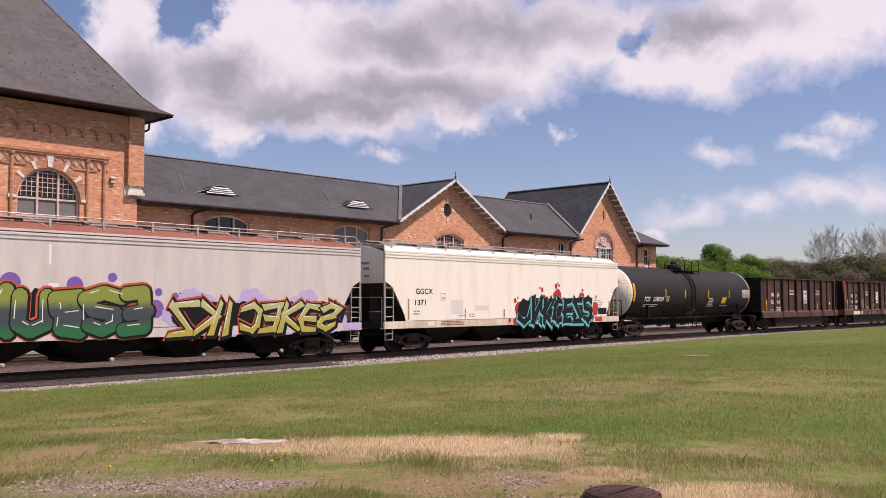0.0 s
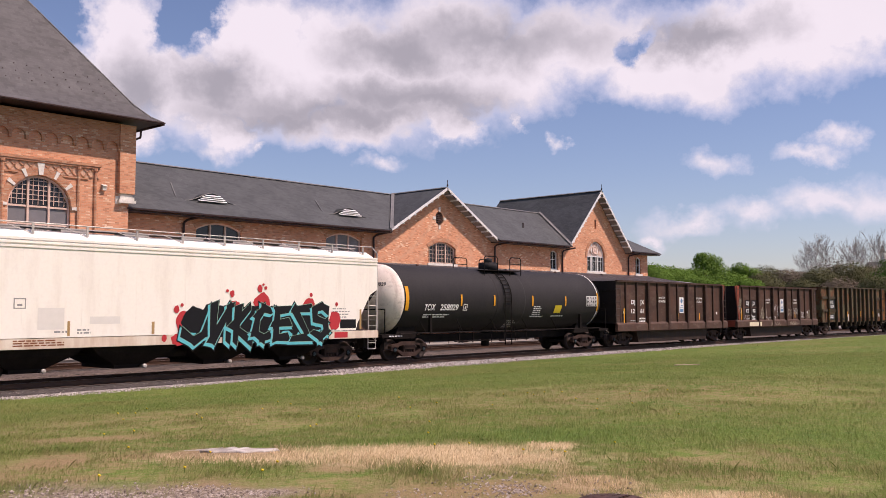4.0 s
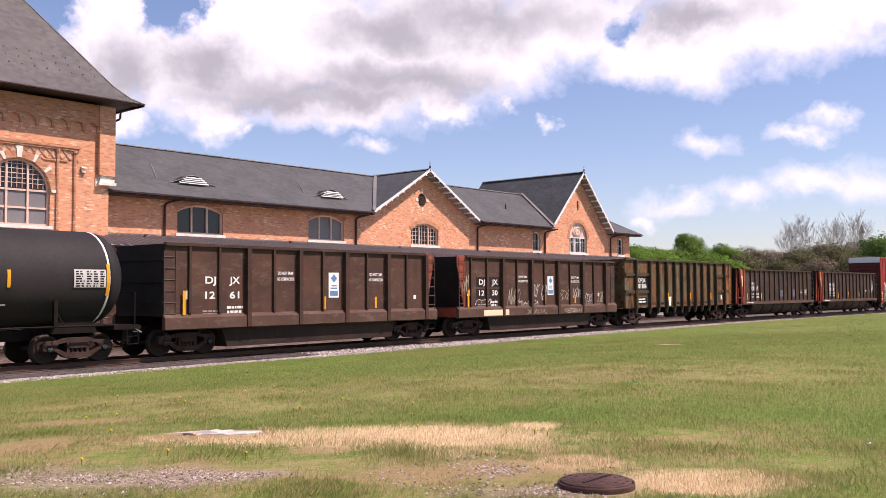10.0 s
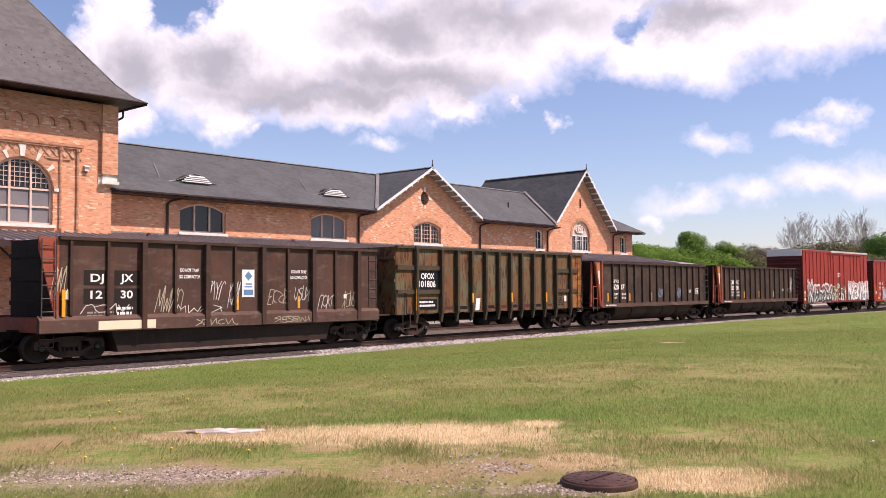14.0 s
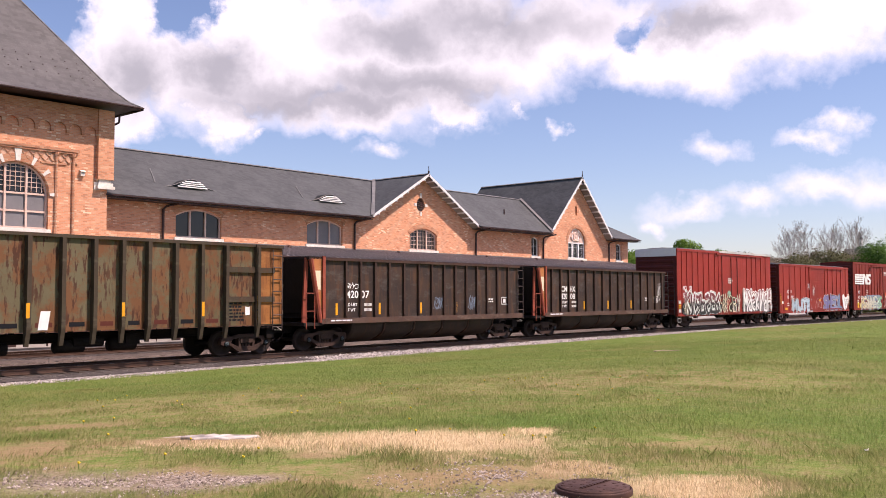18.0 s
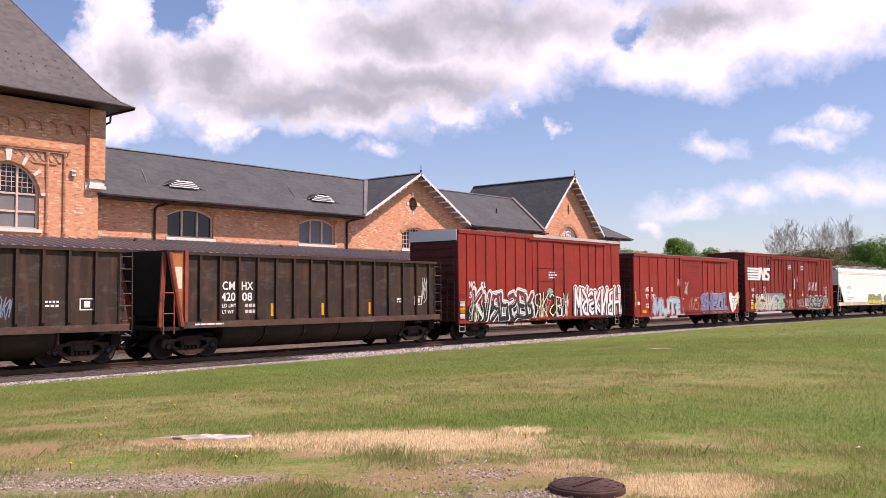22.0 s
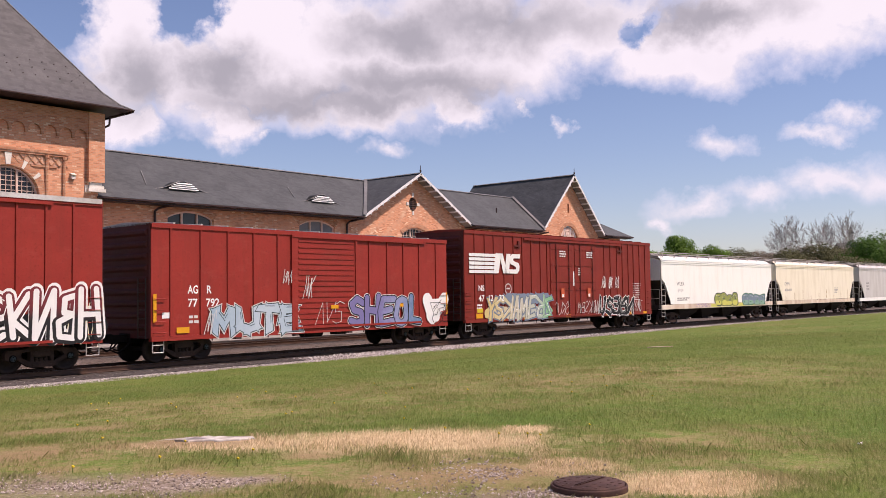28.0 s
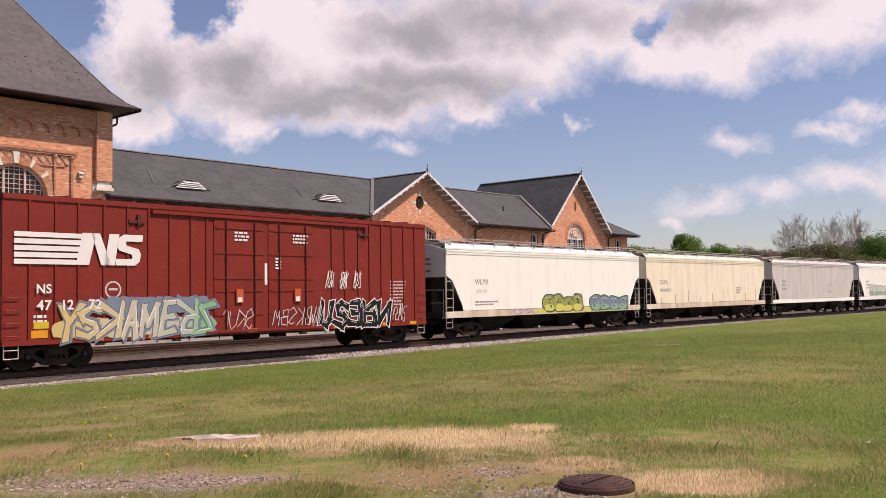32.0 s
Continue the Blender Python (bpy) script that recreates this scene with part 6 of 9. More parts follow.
    for s in (-1, 1):
        ob = place("end_ladder", LADDER_DARK, car, s * (h + 0.09), -1.35, z0, math.pi / 2)
        ob.scale = (1, 1, 0.75)
    return car, h

# ---- the cars, from the leading one back; places are metres along the train ----
def streaked(name, a, b, rough=0.55, metal=0.0, lo=0.4, hi=0.75, scale=1.2, grime=0.07):
    return surf(name, a, b, rough, metal, scale=scale, stretch=(1.6, 1, 0.35), grime=grime, lo=lo, hi=hi, fine=9)


def hoppers():
    grey = streaked("pale grey hopper paint", (0.62, 0.57, 0.54), (0.52, 0.47, 0.45))
    red_roof = surf("rusty red roof paint", (0.24, 0.085, 0.06), (0.3, 0.13, 0.09), 0.7)
    car, h = covered_hopper("grey covered hopper with a red roof and green and yellow graffiti", -68.5, -50.3, grey, grey, (red_roof, red_roof))
    X = lambda v: v + 59.4
    sprayed_word(car, "SCMUBSE", X(-67.2), X(-59.6), 1.06, 2.72, (("orange red", 0.13, 0, 0), ("black", 0.085, 0.02, -0.02), ("olive to green", 0.02, 0, 0)), 0.2, 11, shine="white", lean=0.05,
                 blots=[(X(-66.8 + 0.6 * i), 1.85, 0.55, 0.7, "black") for i in range(12)] + [(X(-67.0 + 0.75 * i), 1.3, 0.5, 0.26, "olive to green") for i in range(10)], label="rounded green graffiti with orange edge and white shine")
    for x, z, r in ((-64.0, 2.75, 0.3), (-62.1, 2.7, 0.26), (-60.9, 2.95, 0.15), (-59.3, 2.5, 0.13), (-59.4, 1.95, 0.3), (-58.7, 2.35, 0.14), (-67.5, 2.7, 0.3)):
        bm = bmesh.new()
        bm.faces.new([bm.verts.new((X(x) + r * math.cos(2 * math.pi * i / 18), NEAR - 0.006, z + r * math.sin(2 * math.pi * i / 18))) for i in range(18)])
        part("sprayed_spot", bm, PAINT["violet"], car)
    sprayed_word(car, "ZKICEKES", X(-58.8), X(-51.6), 1.02, 2.28, (("orange red", 0.11, 0.03, 0), ("black", 0.085, 0.05, -0.04), ("black", 0.04, 0, 0), ("yellow olive", 0.0, 0, 0)), 0.105, 5, round_ends=False, lean=0.35, shine="white",
                 blots=[(X(-58.6 + 0.5 * i), 1.75 + 0.5 * math.sin(i * 1.3), 0.55, 0.42, "lilac") for i in range(15)] + [(X(-58.3 + 0.55 * i), 1.7, 0.5, 0.5, "black") for i in range(13)], label="angular yellow graffiti on a lilac cloud")
    scribble(car, X(-58.6), X(-57.9), 2.1, 2.5, 3, "black", 0.018, 3)
    sticker(car, X(-50.32), X(-51.3), 1.07, 1.34, "lilac", name="sprayed_sill", y=NEAR - 0.02)
    sticker(car, X(-62.9), X(-62.83), 3.3, 3.9, "white", name="paint_run")
    sticker(car, X(-62.9), X(-62.6), 2.55, 2.75, "white", name="paint_run")

    white = streaked("off-white hopper paint", (0.86, 0.81, 0.72), (0.74, 0.67, 0.58), lo=0.5, hi=0.85)
    sill = streaked("stained white sill paint", (0.72, 0.63, 0.52), (0.5, 0.36, 0.26), lo=0.35, hi=0.7)
    roof = surf("grimy roof", (0.5, 0.46, 0.4), (0.2, 0.17, 0.15), 0.7, scale=1.5)
    car, h = covered_hopper("off-white covered hopper with black lettering and turquoise graffiti", -49.0, -30.9, white, sill, (white, roof))
    X = lambda v: v + 39.95
    lettering(car, "GGCX", X(-47.15), 2.5, 0.24, "black", width=1.05)
    lettering(car, "1371", X(-47.2), 2.02, 0.24, "black", width=0.66)
    bars(car, X(-47.3), 1.72, 0.5, 2, "grey", 0.11, seed=1)
    bars(car, X(-44.4), 1.5, 0.4, 1, "grey", 0.1, seed=2)
    bars(car, X(-43.7), 1.55, 0.5, 2, "grey", 0.09, seed=3)
    bars(car, X(-45.6), 1.26, 1.6, 3, "rust", 0.07, NEAR - 0.014, 4)
    for x0, x1, z0, z1, p in ((-47.65, -47.55, 1.4, 2.3, "tan"), (-44.0, -43.92, 1.4, 1.85, "tan"), (-41.2, -41.1, 1.4, 1.8, "tan"), (-31.95, -31.85, 1.4, 2.2, "tan"), (-46.4, -46.0, 1.12, 1.3, "white")):
        sticker(car, X(x0), X(x1), z0, z1, p, y=NEAR - (0.006 if z0 > 1.36 else 0.014))
    sticker(car, X(-43.3), X(-42.3), 1.75, 1.98, "dulled white", name="paint_patch", y=NEAR - 0.003)
    sticker(car, X(-44.9), X(-44.1), 1.6, 2.25, "dulled white", name="paint_patch", y=NEAR - 0.003)
    bm = bmesh.new()
    for a, b, c, d in ((-45.6, -45.25, 2.5, 2.53), (-45.6, -45.25, 2.22, 2.25), (-45.6, -45.57, 2.22, 2.53), (-45.28, -45.25, 2.22, 2.53), (-45.5, -45.35, 2.3, 2.36)):
        patch(bm, X(a), X(b), c, d, NEAR - 0.004)
    part("marking", bm, PAINT["grey"], car)
    red_blots = [(X(a), b, r, r * k, "red") for a, b, r, k in ((-39.95, 1.75, 0.4, 1.0), (-40.2, 1.2, 0.3, 0.7), (-38.0, 2.3, 0.26, 0.8), (-36.8, 2.45, 0.36, 1.0), (-34.6, 2.35, 0.32, 0.9), (-33.3, 1.75, 0.3, 1.3), (-38.1, 2.75, 0.1, 1.2), (-38.3, 2.85, 0.06, 1), (-36.9, 2.95, 0.12, 1.2), (-36.65, 2.98, 0.07, 1), (-36.75, 3.1, 0.05, 1), (-40.3, 2.2, 0.11, 1.2), (-40.1, 2.35, 0.06, 1), (-34.5, 2.75, 0.08, 1), (-33.2, 2.4, 0.07, 1.3), (-40.75, 1.25, 0.1, 1.2))] + [(X(-39.6 + 0.55 * i), 1.75, 0.5, 0.6, "black") for i in range(11)] + [(X(-39.7 + 0.8 * i), 1.2, 0.3, 0.22, "cyan") for i in range(8)]
    sprayed_word(car, "JNKCEZS", X(-39.9), X(-33.6), 1.0, 2.48, (("black", 0.12, -0.06, -0.08), ("cyan", 0.075, -0.06, -0.08), ("mint", 0.055, 0.0, 0.0), ("black", 0.04, 0.0, 0.0)), 0.1, 21, NEAR - 0.016, False, 0.15, red_blots, label="black and turquoise graffiti with red blots")
    bars(car, X(-33.4), 2.2, 0.9, 7, "grey", 0.11, seed=8, tall=0.4)
    sticker(car, X(-33.0), X(-32.15), 1.45, 1.8, "black", name="data_plate")
    sticker(car, X(-33.3), X(-32.6), 1.08, 1.3, "red", name="sprayed_sill", y=NEAR - 0.013)

    cream = streaked("cream hopper paint", (0.82, 0.75, 0.60), (0.70, 0.62, 0.47), lo=0.45, hi=0.75)
    white2 = streaked("clean white hopper paint", (0.86, 0.85, 0.80), (0.76, 0.74, 0.68), lo=0.5, hi=0.85)
    pale = streaked("pale grey hopper paint, streaked", (0.58, 0.56, 0.54), (0.47, 0.44, 0.42))
    car, h = covered_hopper("white covered hopper with grey lettering and small yellow graffiti", 119.4, 137.45, white2, sill, (white2, roof))
    X = lambda v: v - 128.42
    lettering(car, "WLPX", X(121.5), 2.6, 0.25, "grey", width=1.05)
    lettering(car, "6919", X(121.6), 2.15, 0.24, "pale grey", width=0.8)
    bars(car, X(121.5), 1.72, 2.0, 2, "grey", 0.13, seed=5)
    graffiti(car, X(127.2), X(130.9), 1.1, 2.1, 4, 8, ("", "slate", "olive", "yellow", "white"), "bubble", y=NEAR - 0.016, label="yellow and grey graffiti")
    graffiti(car, X(131.8), X(135.9), 1.1, 2.1, 4, 9, ("", "green", "steel blue", "mint", "white"), "bubble", y=NEAR - 0.016, label="blue-green graffiti")
    sticker(car, X(126.5), X(134.5), 1.08, 1.3, "yellow", name="sprayed_sill", y=NEAR - 0.013)
    scribble(car, X(124.2), X(126.2), 1.12, 1.32, 4, "violet", 0.014, 6, NEAR - 0.014)
    car, h = covered_hopper("cream covered hopper with rust streaks", 138.3, 156.4, cream, sill, (cream, roof))
    X = lambda v: v - 147.35
    lettering(car, "CNFA", X(140.0), 2.6, 0.25, "grey", width=1.05)
    lettering(car, "490491", X(140.0), 2.1, 0.22, "grey", width=1.4)
    bars(car, X(151.2), 2.3, 0.9, 4, "grey", 0.13, seed=6)
    for i in range(9):
        x = -7.2 + 1.8 * i
        sticker(car, x, x + 0.07, 1.4, 1.4 + 0.3 + 0.25 * (i % 3), "tan", name="rust_streak", lean=0.05)
    car, h = covered_hopper("pale grey covered hopper with a white sill", 157.9, 176.0, pale, white2, (pale, roof))
    bars(car, -7.2, 2.7, 0.9, 3, "grey", 0.3, seed=7)
    bm = bmesh.new()
    for i in range(14):
        a, b = 2 * math.pi * i / 14, 2 * math.pi * (i + 1) / 14
        bm.faces.new([bm.verts.new((3.0 + r * 0.3 * math.cos(t), NEAR - 0.005, 2.2 + r * 0.45 * math.sin(t))) for r, t in ((0.75, a), (1, a), (1, b), (0.75, b))])
    part("sprayed_ring", bm, PAINT["grey"], car)
    car, h = covered_hopper("white covered hopper with faint lettering", 177.4, 195.5, white2, white2, (white2, roof))
    bars(car, -7.2, 2.7, 0.9, 3, "grey", 0.3, seed=9)
    graffiti(car, -6.4, -1.5, 1.4, 2.5, 4, 31, ("", "grey", "pale grey", "mint", "white"), "bubble", label="faded grey graffiti")


def coal_cars():
    brown = weathered("brown-black weathered steel", (0.058, 0.033, 0.025), (0.086, 0.046, 0.034), (0.115, 0.046, 0.026), (0.16, 0.115, 0.09), 0.75, 0.55, 0.4)
    brown_post = weathered("brown posts", (0.045, 0.026, 0.02), (0.066, 0.036, 0.027), (0.1, 0.04, 0.024), (0.12, 0.085, 0.065), 0.75, 0.5, 0.35)
    sillb = weathered("dusty brown sill", (0.10, 0.06, 0.046), (0.072, 0.042, 0.032), (0.12, 0.055, 0.032), (0.19, 0.14, 0.11), 0.8, 0.5, 0.5)
    orange = weathered("faded orange-red paint", (0.30, 0.068, 0.04), (0.22, 0.052, 0.032), (0.16, 0.05, 0.03), (0.42, 0.17, 0.12), 0.6, 0.5, 0.4)
    amber_rust = weathered("rusty orange plate", (0.42, 0.16, 0.055), (0.34, 0.095, 0.045), (0.2, 0.07, 0.03), (0.55, 0.34, 0.2), 0.65, 0.5, 0.5)
    inner = surf("coal-dark inside", (0.03, 0.026, 0.024), (0.06, 0.045, 0.04), 0.85)
    belly_paint = weathered("brown-black belly", (0.024, 0.016, 0.013), (0.036, 0.022, 0.017), (0.055, 0.028, 0.017), (0.06, 0.046, 0.038), 0.7)
    # car ends turned from the sun: their shade is painted into the brown
    shaded_end = surf("brown end with shade painted in", (0.028, 0.02, 0.017), (0.018, 0.014, 0.012), 0.85)

    def scrap_car(label, left, right, seed, orange_left, orange_right, tagged_up):
        c = (left + right) / 2
        posts = [left + 1.05 + 1.213 * i - c for i in range(11)]
        car, h, b0, b1 = open_car("gondola", label, left, right, 1.38, 3.78, posts, brown, brown_post, shaded_end, inner, 1.25, 0.085, 0.085, body=(0.12 if not orange_left else 0.7, 0.75 if orange_right else 0.12))
        for s in (-1, 1):
            bm = bmesh.new()
            slab(bm, [(-h + 0.05, s * 1.44, 1.46), (-h + 0.05, s * 1.6, 1.32), (-h + 0.05, s * 1.6, 0.94), (-h + 0.05, s * 1.4, 0.9)], (2 * h - 0.1, 0, 0))
            part("side_sill", bm, sillb, car)
        for x in posts[2::2]:
            bm = bmesh.new()
            box(bm, x - 0.09, x + 0.09, -1.64, -1.46, 0.95, 3.8)
            part("heavy_post", bm, brown_post, car)
        bm = bmesh.new()
        slab(bm, [(-h + 2.5, -1.32, 0.93), (-h + 2.75, -1.3, 0.24), (h - 2.75, -1.3, 0.24), (h - 2.5, -1.32, 0.93)], (0, 2.6, 0))
        part("belly", bm, belly_paint, car)
        for flag, s, e in ((orange_left, -1, b0), (orange_right, 1, b1)):
            if flag:
                bm = bmesh.new()
                box(bm, min(e, e + s * 0.05), max(e, e + s * 0.05), -1.44, 1.44, 1.4, 3.8)
                part("end_sheet", bm, shaded_end, car)
                bm = bmesh.new()
                slab(bm, [(e, -1.46, 3.85), (e + s * 0.62, -1.46, 3.85), (e + s * 0.62, -1.46, 3.5), (e + s * 0.12, -1.46, 1.4), (e, -1.46, 1.4)], (0, 0.05, 0))
                box(bm, min(e, s * (h - 0.06)), max(e, s * (h - 0.06)), -1.5, 1.5, 0.95, 1.4)
                part("end_panel", bm, orange, car, "faded orange end panel")
                ladder_on(car, e + s * 0.36 - 0.2, 1.1, 2.7, NEAR + 0.02)
            else:
                ladder_on(car, s * (h - 0.3) - 0.22, 1.0, 2.6, NEAR + 0.08)
        centre_sill(car, h)
        for x in (-h + 0.1, h - 0.55):
            place("stirrup", STIRRUP_DARK, car, x, -1.5, 0.48)
        X = lambda v: v - c
        y = -1.468
        o = left + 12.2
        for txt, x0, z0, w in (("DJ", -10.5, 2.5, 0.44), ("JX", -9.5, 2.5, 0.46), ("12", -10.5, 1.97, 0.4), ("61" if seed == 1 else "30", -9.48, 1.97, 0.42)):
            lettering(car, txt, X(x0 + o), z0, 0.25, "white", y, w)
        bars(car, X(-10.6 + o), 1.5, 0.9, 2, "grey", 0.1, y, seed)
        bars(car, X(-9.6 + o), 1.6, 0.7, 2, "white", 0.16, y, seed + 1)
        for x in (-7.32, -2.48):
            lettering(car, "DO NOT TAMP", X(x + o) + 0.02, 2.84, 0.12, "white", y, 0.74)
            lettering(car, "NO COMPACTOR", X(x + o) - 0.03, 2.62, 0.12, "white", y, 0.84)
        bm = bmesh.new()
        bm.faces.new([bm.verts.new((X(-11.42 + o) + a, y - 0.002, b)) for a, b in ((0, 1.95), (0.36, 1.95), (0.18, 2.28))])
        part("marking", bm, PAINT["cream"], car)
        if seed == 2:
            for bx, bz, bw, bh in ((-10.72, 2.38, 0.85, 0.48), (-9.7, 2.38, 0.95, 0.48), (-10.72, 1.8, 0.85, 0.48), (-9.7, 1.4, 0.95, 0.88)):
                sticker(car, X(bx + o), X(bx + bw + o), bz, bz + bh, "soot", y + 0.002, "dark_patch")
        sticker(car, X(-4.75 + o), X(-4.2 + o), 1.95, 2.95, "white", y, "notice", label="large white paper notice")
        bm = bmesh.new()
        for px, pz, w2, h2 in ((-4.68, 2.02, 0.42, 0.2), (-4.65, 2.3, 0.35, 0.05), (-4.6, 2.4, 0.28, 0.05)):
            patch(bm, X(px + o), X(px + w2 + o), pz, pz + h2, y - 0.003)
        cx = X(-4.47 + o)
        bm.faces.new([bm.verts.new((cx + a, y - 0.003, 2.72 + b)) for a, b in ((-0.17, 0), (0, -0.17), (0.17, 0), (0, 0.17))])
        part("notice_print", bm, PAINT["blue"], car)
        for x, z0, z1 in ((-11.45, 1.42, 2.25), (-7.55, 1.42, 1.8), (-5.0, 1.5, 2.0), (-2.15, 1.5, 1.95)):
            sticker(car, X(x + o), X(x + 0.11 + o), z0, z1, "amber", -1.55 if x < -11 else y, "reflector", label="amber reflective strip")
        sticker(car, X(0.25 + o), X(0.42 + o), 1.85, 2.02, "white", y)
        if tagged_up:
            for i, (a, b, z0, z1) in enumerate(((-8.2, -7.2, 1.5, 2.3), (-6.3, -5.5, 1.9, 2.5), (-5.3, -4.9, 1.7, 2.5), (-3.6, -2.6, 1.7, 2.2), (-2.3, -1.6, 1.8, 2.3), (-1.1, -0.2, 1.5, 2.0), (0.2, 0.9, 1.5, 2.1), (-10.8, -9.2, 1.5, 1.8), (-7.5, -5.6, 1.46, 1.7), (-11.7, -11.3, 2.1, 2.9))):
                scribble(car, X(a + o), X(b + o), z0, z1, 40 + i, "pale grey" if i % 3 else "faded", 0.013, 4, y - 0.004)
            sticker(car, X(-10.3 + o), X(-8.3 + o), 0.98, 1.26, "cream", -1.606, "sprayed_sill")
            for i in range(2):
                scribble(car, X(-6.8 + 3.4 * i + o), X(-5.0 + 3.4 * i + o), 1.0, 1.2, 60 + i, "faded", 0.012, 6, -1.607)
        return car

    scrap_car("dark brown steel gondola with white lettering and a paper notice", -12.2, 1.75, 1, False, True, False)
    scrap_car("dark brown steel gondola covered with white graffiti tags", 3.2, 17.6, 2, True, False, True)

    def slant(k, deg):
        m = k.node("Mapping", Vector=k.node("TexCoord").outputs["Object"])
        m.inputs["Rotation"].default_value = (0, radians(deg), 0)
        m.inputs["Scale"].default_value = (2.2, 1, 0.42)
        return m.outputs[0]

    # the green and rusty car with posts running below its floor
    k = Tree("green paint gone to rust")
    v = k.coords()
    big = k.noise(v, 1.15, 9, 0.72)
    small = k.noise(v, 9.0, 5, 0.7)
    c = k.mix(k.ramp(k.noise(v, 0.45, 4), 0.4, 0.62), (0.125, 0.108, 0.06), (0.10, 0.08, 0.04))
    c = k.mix(k.math("MULTIPLY", k.ramp(big, 0.45, 0.55), 0.85), c, (0.155, 0.06, 0.022))
    scratch = k.math("MAXIMUM", k.ramp(k.noise(slant(k, 35), 3.2, 5, 0.6), 0.55, 0.6), k.ramp(k.noise(slant(k, -32), 2.8, 5, 0.6), 0.56, 0.61))
    c = k.mix(k.math("MULTIPLY", k.math("MULTIPLY", scratch, k.ramp(k.noise(v, 0.7, 3), 0.35, 0.5)), 0.9), c, (0.06, 0.022, 0.012))
    c = k.mix(k.math("MULTIPLY", k.ramp(small, 0.58, 0.72), 0.45), c, (0.08, 0.04, 0.022))
    k.bump(small, 0.4, 0.006)
    rusty = k.done(c, 0.8, 0.0, 0.3)
    rpost = weathered("brown-green posts", (0.062, 0.05, 0.032), (0.052, 0.036, 0.024), (0.085, 0.036, 0.018), (0.12, 0.105, 0.075), 0.75, 0.6, 0.4)
    rorange = weathered("orange rust panel", (0.32, 0.125, 0.035), (0.22, 0.085, 0.03), (0.12, 0.045, 0.02), (0.4, 0.2, 0.08), 0.8, 0.7, 0.4)
    left, right = 18.75, 33.4
    cc = (left + right) / 2
    posts = [v - cc for v in (19.93, 21.59, 22.68, 23.74, 24.79, 25.81, 26.77, 27.7, 28.72, 29.75, 30.78, 32.19)]
    car, h, b0, b1 = open_car("gondola", "tall rusty green gondola with outside posts", left, right, 1.12, 4.0, posts, rusty, rpost, rusty, inner, 1.35, 0.13, 0.2, 0.42)
    for x in (posts[0], posts[-1]):
        bm = bmesh.new()
        box(bm, x - 0.1, x + 0.1, -1.62, -1.47, 1.05, 4.1)
        part("corner_post", bm, rpost, car)
    for x0, x1 in ((-h, posts[0] - 0.1), (posts[0] + 0.1, posts[1] - 0.07), (posts[-2] + 0.07, posts[-1] - 0.1), (posts[-1] + 0.1, h - 0.4)):
        for z in (1.98, 3.05):
            bm = bmesh.new()
            box(bm, x0, x1, -1.54, -1.46, z, z + 0.2)
            part("side_band", bm, rpost, car)
    bm = bmesh.new()
    box(bm, posts[-1] + 0.1, h - 0.02, -1.475, -1.465, 1.15, 3.95)
    part("rust_panel", bm, rorange, car, "orange rusty end panel")
    bm = bmesh.new()
    box(bm, posts[0] + 0.1, posts[1] - 0.07, -1.485, -1.465, 2.2, 3.0)
    box(bm, posts[0] + 0.1, posts[1] - 0.25, -1.485, -1.465, 1.3, 1.75)
    part("lettering_panel", bm, PAINT["black"], car)
    X = lambda v: v - cc
    lettering(car, "OFOX", X(20.3), 2.66, 0.26, "white", -1.492, 0.86)
    lettering(car, "101806", X(20.15), 2.3, 0.28, "white", -1.492, 1.1)
    bars(car, X(20.15), 1.58, 1.1, 2, "white", 0.16, -1.492, 12)
    bars(car, X(31.0), 1.9, 0.7, 6, "black", 0.12, -1.47, 13)
    sticker(car, X(31.7), X(31.9), 1.5, 1.8, "white", -1.47)
    for x, z0, z1 in ((19.88, 1.25, 2.2), (23.7, 1.55, 2.0), (26.75, 1.55, 2.0), (29.75, 1.5, 2.0), (32.17, 1.2, 2.2)):
        sticker(car, X(x) - 0.05, X(x) + 0.06, z0, z1, "amber", -1.626 if z1 > 2.1 else -1.668, "reflector", label="amber reflective strip")
    sticker(car, X(24.1), X(24.4), 1.18, 1.75, "white", -1.47, "marking", 0.15)
    ladder_on(car, h - 0.5, 0.95, 3.0, NEAR + 0.0)
    bm = bmesh.new()
    pipe(bm, [(-h - 0.05, -1.5, 1.1), (-h - 0.05, -1.5, 2.05), (-h + 0.55, -1.55, 2.05), (-h + 0.55, -1.55, 1.1), (-h - 0.05, -1.5, 1.1)], 0.025, 5)
    pipe(bm, [(-h + 0.3, -1.55, 1.1), (-h + 0.3, -1.55, 0.5), (-h + 0.75, -1.55, 0.5), (-h + 0.75, -1.55, 1.1)], 0.025, 5)
    part("step_rail", bm, rpost, car)
    centre_sill(car, h)
    for x in (-3.0, -0.6, 1.2):
        bm = bmesh.new()
        lathe(bm, [(-0.5, 0.02), (-0.5, 0.2), (0.4, 0.2), (0.4, 0.02)], "x", 12, (x, -0.8, 0.62))
        part("air_cylinder", bm, DARK_STEEL, car)
    for i in range(1, 10):
        sticker(car, posts[i] + 0.28, posts[i + 1] - 0.24, 1.26, 1.4, "dark red" if i % 2 else "black", -1.466, "painted_panel")
    lettering(car, "OFOX", -h - 0.02, 3.6, 0.14, "pale grey", 1.0)

    # two bathtub coal hoppers with slanting orange ends
    panel = weathered("black-brown coal car steel", (0.028, 0.018, 0.015), (0.05, 0.028, 0.019), (0.105, 0.048, 0.022), (0.085, 0.078, 0.074), 0.65, 0.65, 0.6, 0.3)

